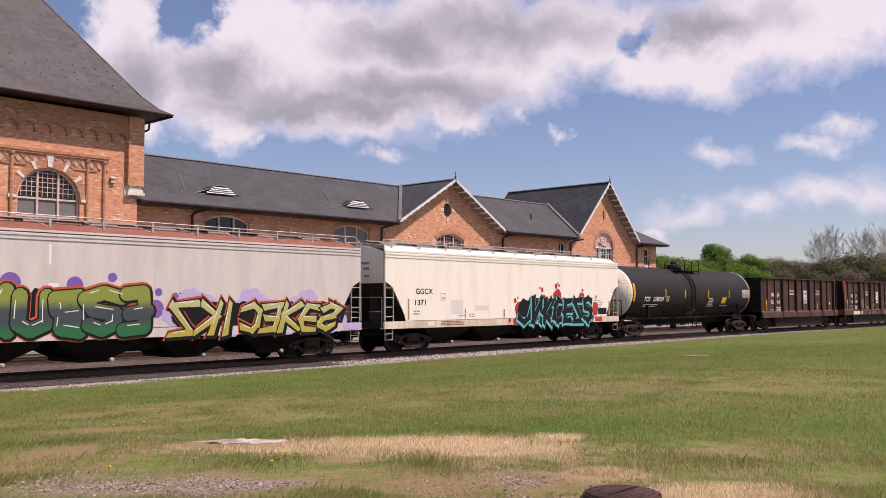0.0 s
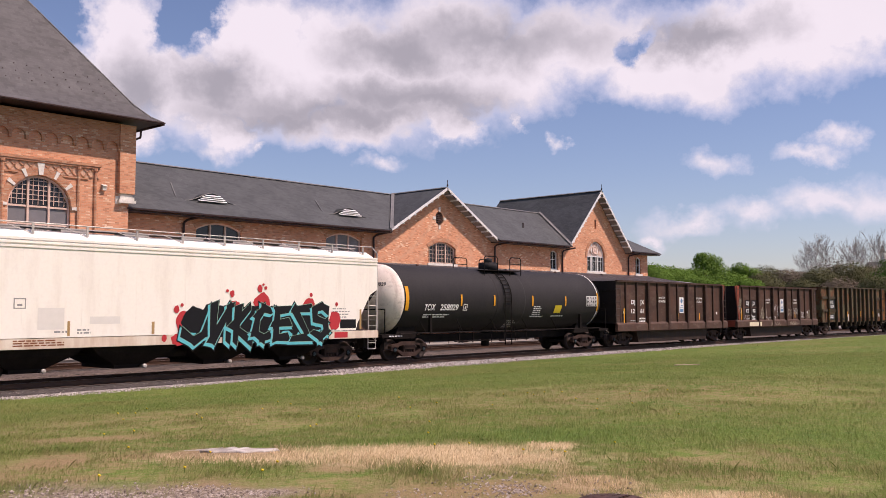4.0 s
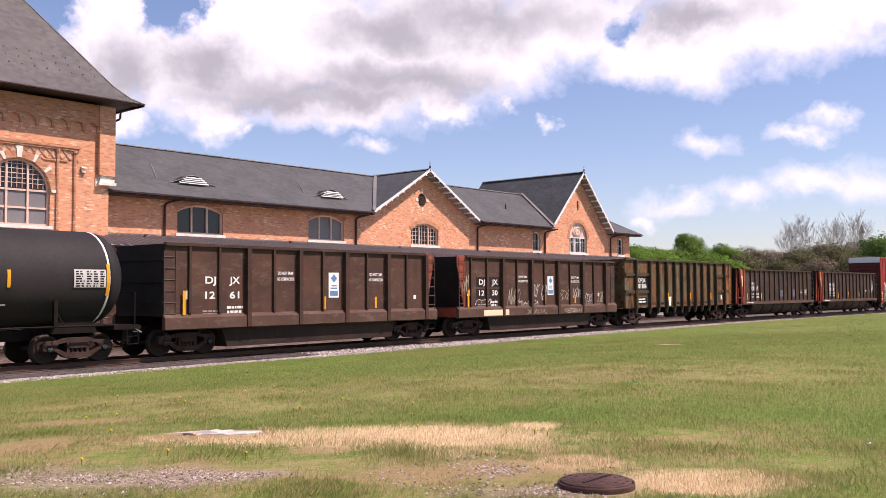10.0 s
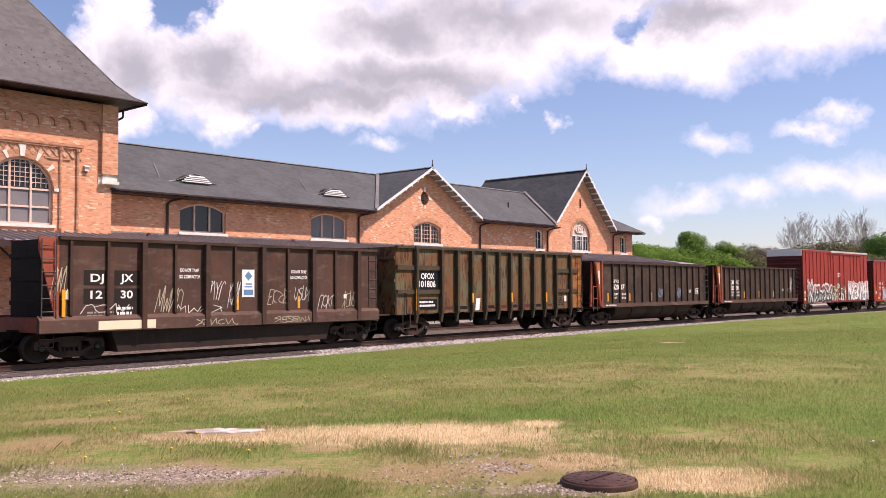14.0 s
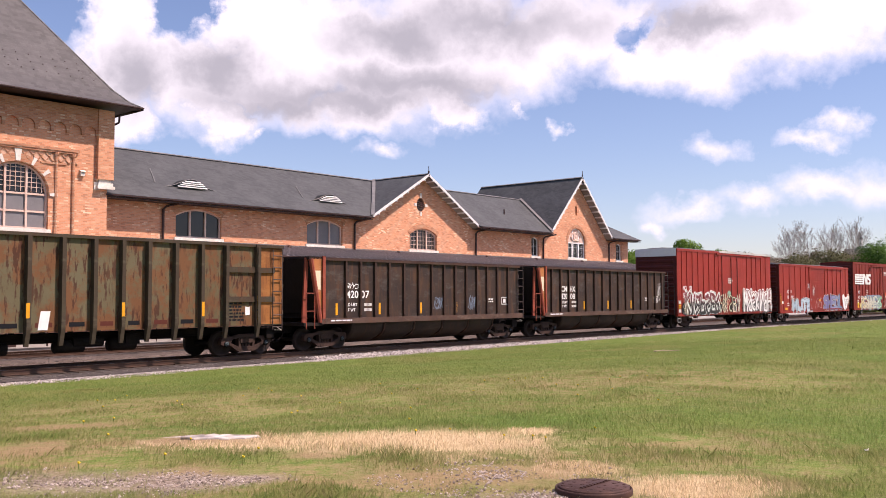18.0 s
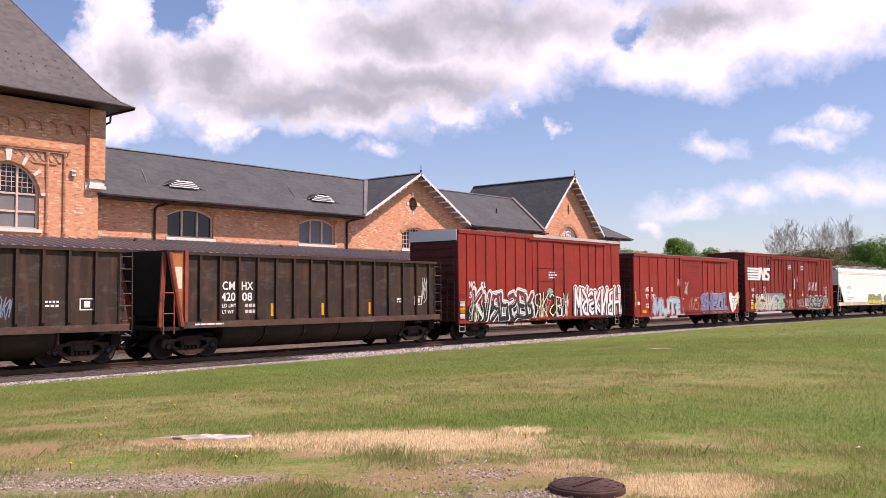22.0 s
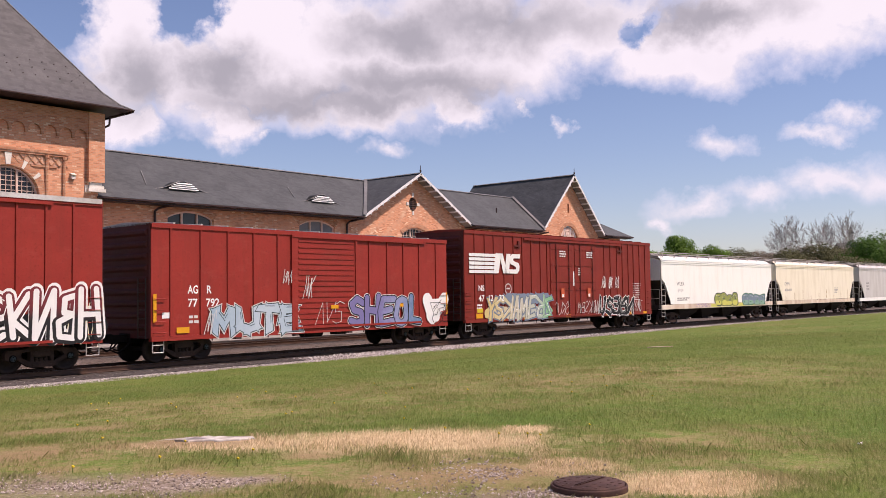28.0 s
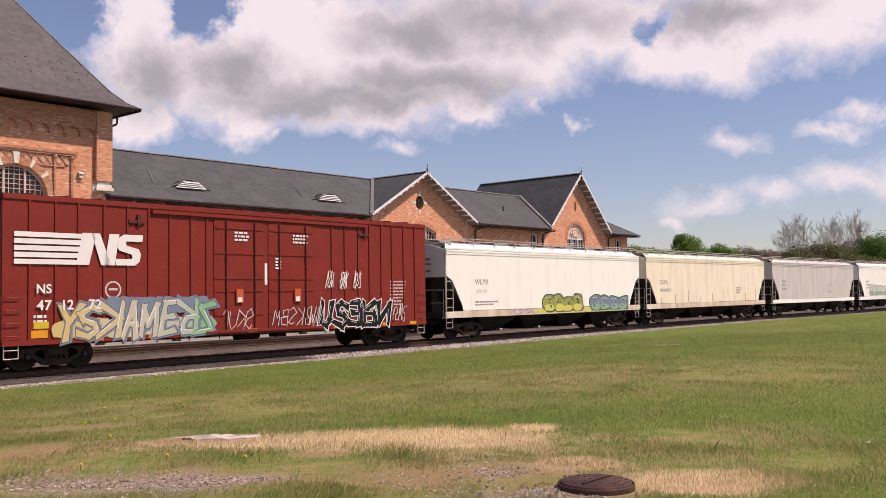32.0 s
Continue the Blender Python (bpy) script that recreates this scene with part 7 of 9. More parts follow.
    def coal_hopper(label, left, right, posts, num, reflect, seed):
        cc = (left + right) / 2
        X = lambda v: v - cc
        car, h, b0, _ = open_car("coal_hopper", label, left, right, 1.3, 3.62, [X(p) for p in posts], panel, brown_post, shaded_end, inner, 1.45, 0.09, 0.09, body=(0.95, 0.3))
        for s in (-1, 1):
            bm = bmesh.new()
            box(bm, b0 - 0.1, h - 0.1, min(s * 1.58, s * 1.42), max(s * 1.58, s * 1.42), 1.08, 1.3)
            part("side_sill", bm, sillb, car)
            bm = bmesh.new()
            slab(bm, [(b0, s * 1.5, 3.72), (b0 - 0.6, s * 1.5, 3.7), (b0 - 0.12, s * 1.5, 1.1), (b0, s * 1.5, 1.1)], (0, -s * 0.05, 0))
            part("end_gusset", bm, amber_rust, car, "rusty orange end plate")
            bm = bmesh.new()
            rod(bm, (b0 - 0.62, s * 1.49, 3.66), (b0 - 0.12, s * 1.49, 1.15), 0.095, 8)
            part("slanting_tube", bm, orange, car, "red slanting corner tube")
            bm = bmesh.new()
            box(bm, b0 - 0.06, b0 + 0.07, min(s * 1.58, s * 1.48), max(s * 1.58, s * 1.48), 1.1, 3.78)
            part("corner_post", bm, orange, car)
            bm = bmesh.new()
            slab(bm, [(b0 - 0.62, s * 1.35, 3.7), (b0 - 0.78, s * 1.35, 3.7), (-h + 0.02, s * 1.35, 1.15), (-h + 0.2, s * 1.35, 1.15)], (0, -s * 0.07, 0))
            part("end_brace", bm, orange, car)
        bm = bmesh.new()
        box(bm, b0 - 0.74, b0, -1.5, 1.5, 3.66, 3.76)
        slab(bm, [(b0 - 0.7, -1.4, 3.66), (b0 - 0.7, 1.4, 3.66), (b0 - 0.1, 1.4, 1.5), (b0 - 0.1, -1.4, 1.5)], (0.04, 0, 0))
        part("end_sheet", bm, shaded_end, car)
        bm = bmesh.new()
        box(bm, -h, b0, -1.5, 1.5, 1.02, 1.14)
        part("end_platform", bm, shaded_end, car)
        bm = bmesh.new()
        pipe(bm, [(-h + 0.1, -1.5, 0.9), (-h + 0.1, -1.5, 2.3), (-h + 0.52, -1.5, 2.3), (-h + 0.52, -1.5, 0.9)], 0.024, 5)
        rod(bm, (-h + 0.1, -1.5, 1.6), (-h + 0.52, -1.5, 1.6), 0.02, 5)
        part("step_rail", bm, orange, car)
        ladder_on(car, h - 0.42, 1.0, 2.7, NEAR + 0.03)
        w = (2 * h - 5.0) / 5
        for i in range(5):
            c = -h + 2.6 + w * (i + 0.5)
            bm = bmesh.new()
            arc = [(-1.42 * math.cos(a), 1.08 - 0.86 * math.sin(a) ** 0.7) for a in np.linspace(0, math.pi, 13)]
            rings = [[bm.verts.new((c + sx * w * 0.5 * k, y, 1.08 + (z - 1.08) * q)) for y, z in arc] for sx, k, q in ((-1, 1.0, 0.86), (-1, 0.8, 1.0), (1, 0.8, 1.0), (1, 1.0, 0.86))]
            for p, q in zip(rings, rings[1:]):
                for i2 in range(len(arc) - 1):
                    bm.faces.new((p[i2], p[i2 + 1], q[i2 + 1], q[i2])).smooth = True
            bm.faces.new(rings[0]), bm.faces.new(rings[-1])
            bmesh.ops.recalc_face_normals(bm, faces=bm.faces[:])
            part("tub", bm, belly_paint, car)
            bm = bmesh.new()
            pipe(bm, [(c + w * 0.5, y * 1.01, 1.06 + (z - 1.08) * 0.9) for y, z in arc[:7]], 0.045, 5)
            part("tub_rib", bm, brown_post, car)
        centre_sill(car, h)
        y = -1.468
        for txt, x0, z0, wd in num:
            lettering(car, txt, X(x0), z0, 0.3, "white", y, wd)
        for txt, z in (("LD LMT", 1.78), ("LT WT", 1.56)):
            lettering(car, txt, X(num[0][1]), z, 0.13, "white", y, 0.6 if z > 1.7 else 0.5)
            bars(car, X(num[0][1] + 1.0), z, 0.55, 1, "pale grey", 0.22, y, seed + 1)
        bars(car, X(left + 1.3), 1.18, 1.6, 1, "white", 0.1, -1.584, seed + 2)
        for x in reflect:
            sticker(car, X(x), X(x) + 0.12, 1.42, 1.9, "amber", y, "reflector", label="amber reflective strip")
        sticker(car, X(left + 0.52), X(left + 0.82), 2.45, 3.2, "cream", -1.506, "sprayed_patch")
        bm = bmesh.new()
        e = X(right - 1.75)
        for a, b, c, d in ((0, 0.5, 2.1, 2.14), (0, 0.5, 1.76, 1.8), (0, 0.04, 1.76, 2.14), (0.46, 0.5, 1.76, 2.14), (0.15, 0.35, 1.85, 2.05)):
            patch(bm, e + a, e + b, c, d, y)
        part("marking", bm, PAINT["white"], car)
        bars(car, X(right - 2.9), 2.0, 0.5, 2, "white", 0.12, y, seed + 4)
        return car, X

    p7 = (36.68, 37.5, 38.35, 39.2, 40.12, 41.07, 41.94, 42.8, 43.6, 44.41, 45.21, 46.01, 46.83, 47.71)
    car, X = coal_hopper("black coal hopper with slanting orange ends and blue scrawls", 34.5, 48.95, p7, (("420", 36.75, 2.12, 0.66), ("07", 37.55, 2.12, 0.5)), (36.15, 38.6, 41.2, 43.65), 70)
    scribble(car, X(36.72), X(37.4), 2.5, 2.7, 9, "white", 0.02, 4, -1.47)
    for a, b, s in ((42.15, 42.75, 5), (44.55, 45.1, 6)):
        scribble(car, X(a), X(b), 1.6, 2.15, s, "steel blue", 0.03, 5, -1.47)
    p8 = (51.6, 52.43, 53.25, 54.1, 54.98, 55.85, 56.72, 57.6, 58.48, 59.35, 60.25, 61.15, 62.05, 62.95, 63.8)
    car, X = coal_hopper("brown-black coal hopper with slanting orange ends", 50.05, 64.6, p8, (("CM", 52.56, 2.42, 0.54), ("HX", 53.4, 2.42, 0.52), ("420", 52.52, 2.02, 0.6), ("08", 53.42, 2.02, 0.46)), (54.75, 57.3, 59.95), 80)
    scribble(car, X(63.3), X(63.75), 1.9, 2.9, 12, "pale grey", 0.025, 3, -1.47)


def red_boxcars():
    red = weathered("oxide red paint", (0.225, 0.027, 0.018), (0.195, 0.024, 0.016), (0.15, 0.03, 0.018), (0.27, 0.06, 0.042), 0.55, 0.35, 0.25)
    red2 = weathered("bright box car red", (0.30, 0.032, 0.022), (0.26, 0.028, 0.02), (0.19, 0.032, 0.02), (0.34, 0.075, 0.055), 0.55, 0.35, 0.25)
    dred = surf("dark red end paint", (0.13, 0.03, 0.026), (0.09, 0.024, 0.02), 0.6)
    roofw = surf("galvanised roof", (0.62, 0.6, 0.58), (0.4, 0.36, 0.33), 0.5, 0.2)

    def door_frame(car, x0, x1, z0, z1, mat, bars_h, rods, name="door"):
        bm = bmesh.new()
        box(bm, x0, x1, -1.56, -1.532, z0, z1)
        d = part(name, bm, mat, car)
        for z in bars_h:
            bm = bmesh.new()
            box(bm, x0 + 0.06, x1 - 0.06, -1.585, -1.561, z, z + 0.07)
            part("door_rib", bm, mat, d)
        for x in rods:
            bm = bmesh.new()
            rod(bm, (x, -1.6, z0 + 0.05), (x, -1.6, z1 - 0.05), 0.025, 6)
            for z in np.linspace(z0 + 0.3, z1 - 0.3, 4):
                box(bm, x - 0.05, x + 0.05, -1.6, -1.561, z, z + 0.08)
            part("lock_rod", bm, dred, d)
        return d

    # tall car with a white-topped end
    left, right = 65.93, 81.05
    c = (left + right) / 2
    X = lambda v: v - c
    posts = [X(v) for v in (66.54, 67.26, 68.04, 68.86, 69.65, 70.48, 71.39, 76.65, 77.52, 78.33, 79.21, 80.08)]
    car, h = boxcar("tall red boxcar with white and black graffiti along its foot", left, right, 0.92, 5.31, red2, None, posts, roofw, dred, 1.7)
    bm = bmesh.new()
    box(bm, -h - 0.1, -h - 0.08, -1.5, 1.5, 4.8, 5.32)
    part("white_end_band", bm, PAINT["white"], car)
    door_frame(car, X(71.95), X(75.45), 0.95, 5.05, red2, (1.6, 2.9, 3.6), (X(72.4), X(73.9), X(74.9)))
    bm = bmesh.new()
    box(bm, X(71.6), X(79.4), -1.62, -1.56, 5.08, 5.18)
    part("door_track", bm, red2, car)
    bm = bmesh.new()
    box(bm, X(71.6), X(79.4), -1.62, -1.56, 0.9, 0.98)
    part("door_track", bm, red2, car)
    bm = bmesh.new()
    box(bm, X(72.0), X(81.0), -1.6, -1.57, 5.22, 5.37)
    part("worn_roof_edge", bm, roofw, car)
    lettering(car, "NO", X(66.7), 2.55, 0.3, "white", -1.537, 0.48)
    lettering(car, "57", X(66.72), 2.05, 0.3, "white", -1.537, 0.42)
    lettering(car, "98", X(68.9), 2.05, 0.3, "white", -1.537, 0.42)
    lettering(car, "L", X(67.86), 2.55, 0.3, "white", -1.537, 0.18)
    lettering(car, "K", X(67.62), 2.55, 0.3, "white", -1.537, 0.22)
    bars(car, X(73.4), 3.35, 0.8, 3, "white", 0.14, -1.588, 4)
    sprayed_word(car, "KARPSER", X(66.9), X(72.0), 0.9, 2.45, (("white", 0.12, 0.03, 0.05), ("mint", 0.09, 0.04, 0.02), ("white", 0.07, 0.02, 0), ("black to red", 0.035, -0.02, -0.02)), 0.085, 14, -1.577, True, 0.0,
                 [(X(66.9 + 0.55 * i), 1.3, 0.5, 0.45, "black") for i in range(10)], "white", "red graffiti edged in white, black at the foot")
    sprayed_word(car, "MRSKNBH", X(76.0), X(80.9), 0.9, 2.6, (("white", 0.13, 0.03, 0.05), ("black to red", 0.09, 0.0, 0.0), ("white", 0.0, 0.02, 0.02)), 0.09, 17, -1.577, True, 0.0,
                 [(X(76.2 + 0.5 * i), 1.35, 0.5, 0.5, "black") for i in range(10)], "white", "white-edged graffiti over black")
    sprayed_word(car, "RKSBA", X(72.0), X(75.4), 0.95, 2.3, (("black", 0.06, 0.02, -0.03), ("cream", 0.0, 0, 0)), 0.035, 19, -1.6, True, 0.0, [(X(72.6), 1.5, 0.5, 0.4, "black"), (X(74.2), 1.4, 0.7, 0.4, "black"), (X(73.5), 2.3, 0.3, 0.25, "mint")], "", "cream and black graffiti on the door")
    for a, b in ((66.6, 71.85), (75.9, 80.9)):
        sticker(car, X(a), X(b), 0.96, 1.42, "black", -1.5745, "sprayed_base")
    for i, (a, b) in enumerate(((66.6, 67.6), (69.0, 69.8), (72.2, 73.4), (74.2, 75.2), (79.9, 81.0))):
        scribble(car, X(a), X(b), 0.95, 1.7 + 0.12 * i, 41 + i, "white" if i % 2 else "cream", 0.014, 4, -1.604 if 72 < a < 76 else -1.586)
    for x in (66.65, 69.3, 73.0):
        sticker(car, X(x), X(x) + 0.3, 1.32, 1.45, "amber", -1.544, "reflector")
    for z in (1.05, 1.35, 1.65):
        sticker(car, -h + 0.06, -h + 0.4, z, z + 0.24, "pale grey" if z != 1.35 else "amber", -1.575, "end_placard")

    # lower car with a louvred door
    left, right = 82.8, 98.15
    c = (left + right) / 2
    X = lambda v: v - c
    posts = [X(v) for v in (83.53, 84.73, 85.87, 87.02, 88.15, 93.04, 94.14, 95.17, 96.21, 97.37)]
    car, h = boxcar("lower red boxcar with a ribbed sliding door and blue graffiti", left, right, 0.86, 4.74, red2, None, posts, roofw, dred, 1.55)
    lv = [z for z in np.arange(1.1, 4.45, 0.215)]
    door_frame(car, X(89.1), X(92.2), 0.95, 4.54, red2, lv, (), "door")
    for a, b in ((88.8, 89.1), (92.2, 92.32)):
        bm = bmesh.new()
        box(bm, X(a), X(b), -1.6, -1.532, 0.9, 4.58)
        part("door_jamb", bm, red2, car)
    bm = bmesh.new()
    box(bm, X(88.8), X(96.6), -1.62, -1.56, 4.5, 4.6)
    part("door_track", bm, red2, car)
    bm = bmesh.new()
    box(bm, X(89.0), X(96.2), -1.62, -1.56, 0.95, 1.03)
    part("door_track", bm, red2, car)
    lettering(car, "AG", X(84.2), 2.36, 0.28, "white", -1.537, 0.42)
    lettering(car, "R", X(84.98), 2.36, 0.28, "white", -1.537, 0.2)
    lettering(car, "77", X(84.22), 1.9, 0.28, "white", -1.537, 0.38)
    lettering(car, "792", X(84.95), 1.9, 0.28, "white", -1.537, 0.55)
    bars(car, X(84.25), 1.5, 0.4, 2, "pale grey", 0.17, -1.537, 5)
    sprayed_word(car, "MUTE", X(85.2), X(89.2), 0.86, 2.0, (("pale grey", 0.09, 0, 0), ("slate", 0.055, 0, 0), ("ice blue", 0.02, 0, 0)), 0.13, 23, -1.575, False, 0.0, [], "slate", "broad pale blue block letters", False)
    sprayed_word(car, "SHEOL", X(91.8), X(96.3), 0.86, 2.3, (("white", 0.09, 0, 0), ("black", 0.065, 0, 0), ("violet to blue", 0.02, 0, 0)), 0.115, 24, -1.6, True, 0.0, [], "", "violet and blue letters with white edges", False)
    sprayed_word(car, "A", X(96.4), X(98.0), 0.95, 2.4, (("white", 0.1, 0, 0),), 0.22, 25, -1.576, True, 0.1, [(X(97.1), 1.3, 0.5, 0.4, "white")], "black", "white form with thin black lines")
    scribble(car, X(97.0), X(98.1), 0.9, 1.7, 26, "black", 0.018, 3, -1.61)
    for i, (a, b, z0, z1) in enumerate(((84.9, 85.3, 0.95, 1.7), (90.0, 91.4, 1.1, 2.0), (88.4, 88.8, 2.7, 3.2), (89.4, 89.9, 2.2, 3.0))):
        scribble(car, X(a), X(b), z0, z1, 90 + i, "pale grey", 0.012, 3, -1.59)
    sticker(car, X(83.75), X(84.25), 1.0, 1.2, "amber", -1.565)
    for x in (87.2, 90.8, 94.8):
        sticker(car, X(x), X(x) + 0.4, 1.7, 1.84, "amber", -1.61 if x > 89 else -1.545, "reflector")
    sticker(car, -h + 0.05, -h + 0.17, 1.4, 2.35, "amber", -1.58, "reflector")
    sticker(car, h - 0.14, h - 0.03, 1.3, 2.3, "amber", -1.58, "reflector")
    sticker(car, X(83.2), X(83.5), 1.52, 1.72, "white", -1.54)

    # tall car with a striped emblem
    left, right = 99.5, 118.0
    c = (left + right) / 2
    X = lambda v: v - c
    posts = [X(v) for v in (100.28, 101.07, 101.79, 102.63, 103.44, 104.2, 104.99, 105.82, 106.45, 112.34, 113.05, 113.81, 114.46, 115.17, 115.82, 116.56, 117.28)]
    car, h = boxcar("tall oxide-red boxcar with a white striped emblem and double doors", left, right, 0.92, 5.3, red, None, posts, red, dred, 1.85)
    # stripes running into two bold forms
    bm = bmesh.new()
    y = -1.577
    for i in range(5):
        z = 3.23 + 0.203 * i
        slab(bm, [(X(99.82), y, z), (X(101.95) - 0.06 * (4 - i) * 0.6, y, z), (X(101.95) - 0.06 * (4 - i) * 0.6 + 0.03, y, z + 0.15), (X(99.82), y, z + 0.15)], (0, 0.003, 0))
    part("emblem_stripes", bm, PAINT["white"], car, "white horizontal stripes")
    bm = bmesh.new()
    n = lambda pts: slab(bm, [(X(a), y - 0.001, z - 0.49) for a, z in pts], (0, 0.004, 0))
    n([(101.7, 3.72), (102.12, 3.72), (102.36, 4.72), (101.9, 4.72)])
    n([(102.2, 4.72), (102.48, 4.72), (102.86, 3.72), (102.52, 3.72)])
    n([(102.62, 3.72), (102.98, 3.72), (103.14, 4.72), (102.8, 4.72)])
    n([(103.02, 3.72), (103.7, 3.72), (103.86, 3.86), (103.9, 4.1), (103.82, 4.26), (103.4, 4.36), (103.36, 4.44), (103.4, 4.5), (103.95, 4.5), (103.98, 4.72), (103.3, 4.72), (103.12, 4.6), (103.06, 4.34), (103.14, 4.2), (103.56, 4.08), (103.6, 3.98), (103.55, 3.93), (103.0, 3.93)])
    part("emblem_form", bm, PAINT["white"], car, "bold white slanting forms")
    lettering(car, "NS", X(100.48), 2.36, 0.28, "white", -1.598, 0.45)
    lettering(car, "47", X(100.48), 1.86, 0.3, "white", -1.598, 0.46)
    lettering(car, "12", X(101.28), 1.86, 0.3, "white", -1.598, 0.34)
    lettering(car, "72", X(102.1), 1.86, 0.3, "white", -1.598, 0.42)
    bars(car, X(100.42), 1.62, 0.4, 2, "white", 0.15, -1.537, 15)
    bars(car, X(101.3), 1.62, 0.4, 2, "white", 0.15, -1.537, 16)
    sticker(car, X(100.35), X(100.85), 1.02, 1.25, "amber", -1.54, "placard")
    sticker(car, X(100.42), X(100.88), 1.3, 1.5, "sign yellow", -1.54, "placard")
    for a, b in ((106.75, 108.95), (109.15, 111.4)):
        door_frame(car, X(a), X(b), 0.98, 4.95, red, (1.5, 2.35, 2.8, 3.7, 4.6), (X(a + 0.5), X(b - 0.45)))
    bm = bmesh.new()
    box(bm, X(104.3), X(114.3), -1.62, -1.56, 4.98, 5.1)
    part("door_track", bm, red, car)
    bm = bmesh.new()
    box(bm, X(106.4), X(111.8), -1.64, -1.56, 0.9, 0.98)
    part("door_track", bm, red, car)
    for x in (107.6, 110.3):
        bars(car, X(x), 4.45, 0.75, 3, "white", 0.13, -1.59, int(x))
        bm = bmesh.new()
        box(bm, X(x) + 0.05, X(x) + 0.35, -1.63, -1.59, 1.95, 2.45)
        part("lock_box", bm, PAINT["orange red"], car)
        sticker(car, X(x) + 0.1, X(x) + 0.3, 1.98, 2.15, "white", -1.634)
    sticker(car, X(108.98), X(109.1), 2.6, 3.4, "white", -1.545)
    bars(car, X(109.45), 3.55, 0.35, 4, "white", 0.12, -1.59, 18)
    for x in (103.75, 114.1):
        bm = bmesh.new()
        box(bm, X(x) - 0.3, X(x) + 0.3, -1.6, -1.53, 4.62, 4.72)
        box(bm, X(x) + 0.02, X(x) + 0.14, -1.62, -1.53, 4.56, 4.9)
        part("jacking_bracket", bm, dred, car)
    sprayed_word(car, "YSKAMERZ", X(101.1), X(106.7), 0.86, 2.15, (("steel blue", 0.07, 0.03, 0.0), ("slate", 0.018, 0, 0), ("cream to mint", 0.0, 0, 0)), 0.09, 33, -1.577, False, 0.2,
                 [(X(103.0 + 0.4 * i), 1.95, 0.45, 0.28, "steel blue") for i in range(9)] + [(X(101.4 + 0.55 * i), 1.25, 0.5, 0.32, "cream to mint") for i in range(10)], "white", "cream and blue graffiti going over to mint")
    sprayed_word(car, "USERN", X(111.6), X(115.6), 0.86, 2.05, (("white", 0.07, 0, 0), ("black", 0.03, 0, 0)), 0.085, 35, -1.577, False, 0.1, [], "pale grey", "black graffiti edged in white")
    for i, x in enumerate((112.0, 112.75, 113.5)):
        scribble(car, X(x), X(x + 0.4), 2.5, 3.1, 50 + i, "white", 0.016, 4, -1.595)
    for i, (a, b) in enumerate(((107.0, 108.4), (109.3, 110.8), (110.9, 111.8), (115.7, 116.6))):
        scribble(car, X(a), X(b), 1.05, 1.7, 70 + i, "pale grey", 0.025, 4, -1.606)
    bars(car, X(115.7), 2.7, 1.0, 8, "pale grey", 0.14, -1.537, 22, tall=0.4)
    for x in (102.2, 104.2, 108.2, 112.4, 115.2, 116.9):
        sticker(car, X(x), X(x) + 0.42, 0.86, 1.0, "amber", -1.566, "reflector")
    bm = bmesh.new()
    m = lambda r0, r1: [bm.faces.new([bm.verts.new((X(102.95) + r * 0.28 * math.cos(t), -1.538, 2.45 + r * 0.28 * math.sin(t))) for r, t in ((r0, a), (r1, a), (r1, b), (r0, b))]) for a, b in ((2 * math.pi * i / 20, 2 * math.pi * (i + 1) / 20) for i in range(20))]
    m(0.82, 1.0)
    patch(bm, X(102.8), X(103.1), 2.43, 2.5, -1.538)
    part("round_marking", bm, PAINT["pale grey"], car)


hoppers()
tank_car("black tank car with one dirty white end", -30.55, -12.95)
coal_cars()
red_boxcars()

# ---- lawn, drain cover and loose stone ----
def in_spots(x, y, spots, grow=1.0):
    m = np.zeros(len(x), bool)
    for cx, cy, rx, ry, turn in spots:
        ca, sa = math.cos(radians(turn)), math.sin(radians(turn))
        dx, dy = x - cx, y - cy
        m |= ((dx * ca + dy * sa) / (rx * grow)) ** 2 + ((dy * ca - dx * sa) / (ry * grow)) ** 2 < 1
    return m


def blades(name, x, y, height, width, rng, material, label):
    n = len(x)
    z = np.array([ground_z(a, b) for a, b in zip(x, y)])
    lean = rng.uniform(0.15, 1.1, n)
    la = radians(42) + rng.normal(0, 0.75, n)          # bent over by the wind
    dx, dy = np.sin(la), -np.cos(la)
    base = np.stack([x, y, z - 0.005], 1)
    side = np.stack([dx, dy, 0 * x], 1) * (width / 2)[:, None]
    tip = base + np.stack([np.cos(la) * lean * height, np.sin(la) * lean * height, height], 1)
    mid = base * 0.45 + tip * 0.55 + np.stack([0 * x, 0 * x, height * 0.1], 1)
    v = np.stack([base - side, base + side, mid + side * 0.7, tip, mid - side * 0.7], 1).reshape(-1, 3)
    me = bpy.data.meshes.new(name)
    i = 5 * np.arange(n)[:, None]
    f = (i + np.array([0, 1, 2, 3, 4])[None]).tolist()
    me.from_pydata(v.tolist(), [], f)
    me.materials.append(material)
    up = np.stack([-np.cos(la) * 0.3 + rng.normal(0, 0.15, n), -np.sin(la) * 0.3 + rng.normal(0, 0.15, n), np.ones(n)], 1)
    me.normals_split_custom_set_from_vertices(np.repeat(up, 5, 0).tolist())
    return tagged(new(name, me), label, "grass", kind="stuff")


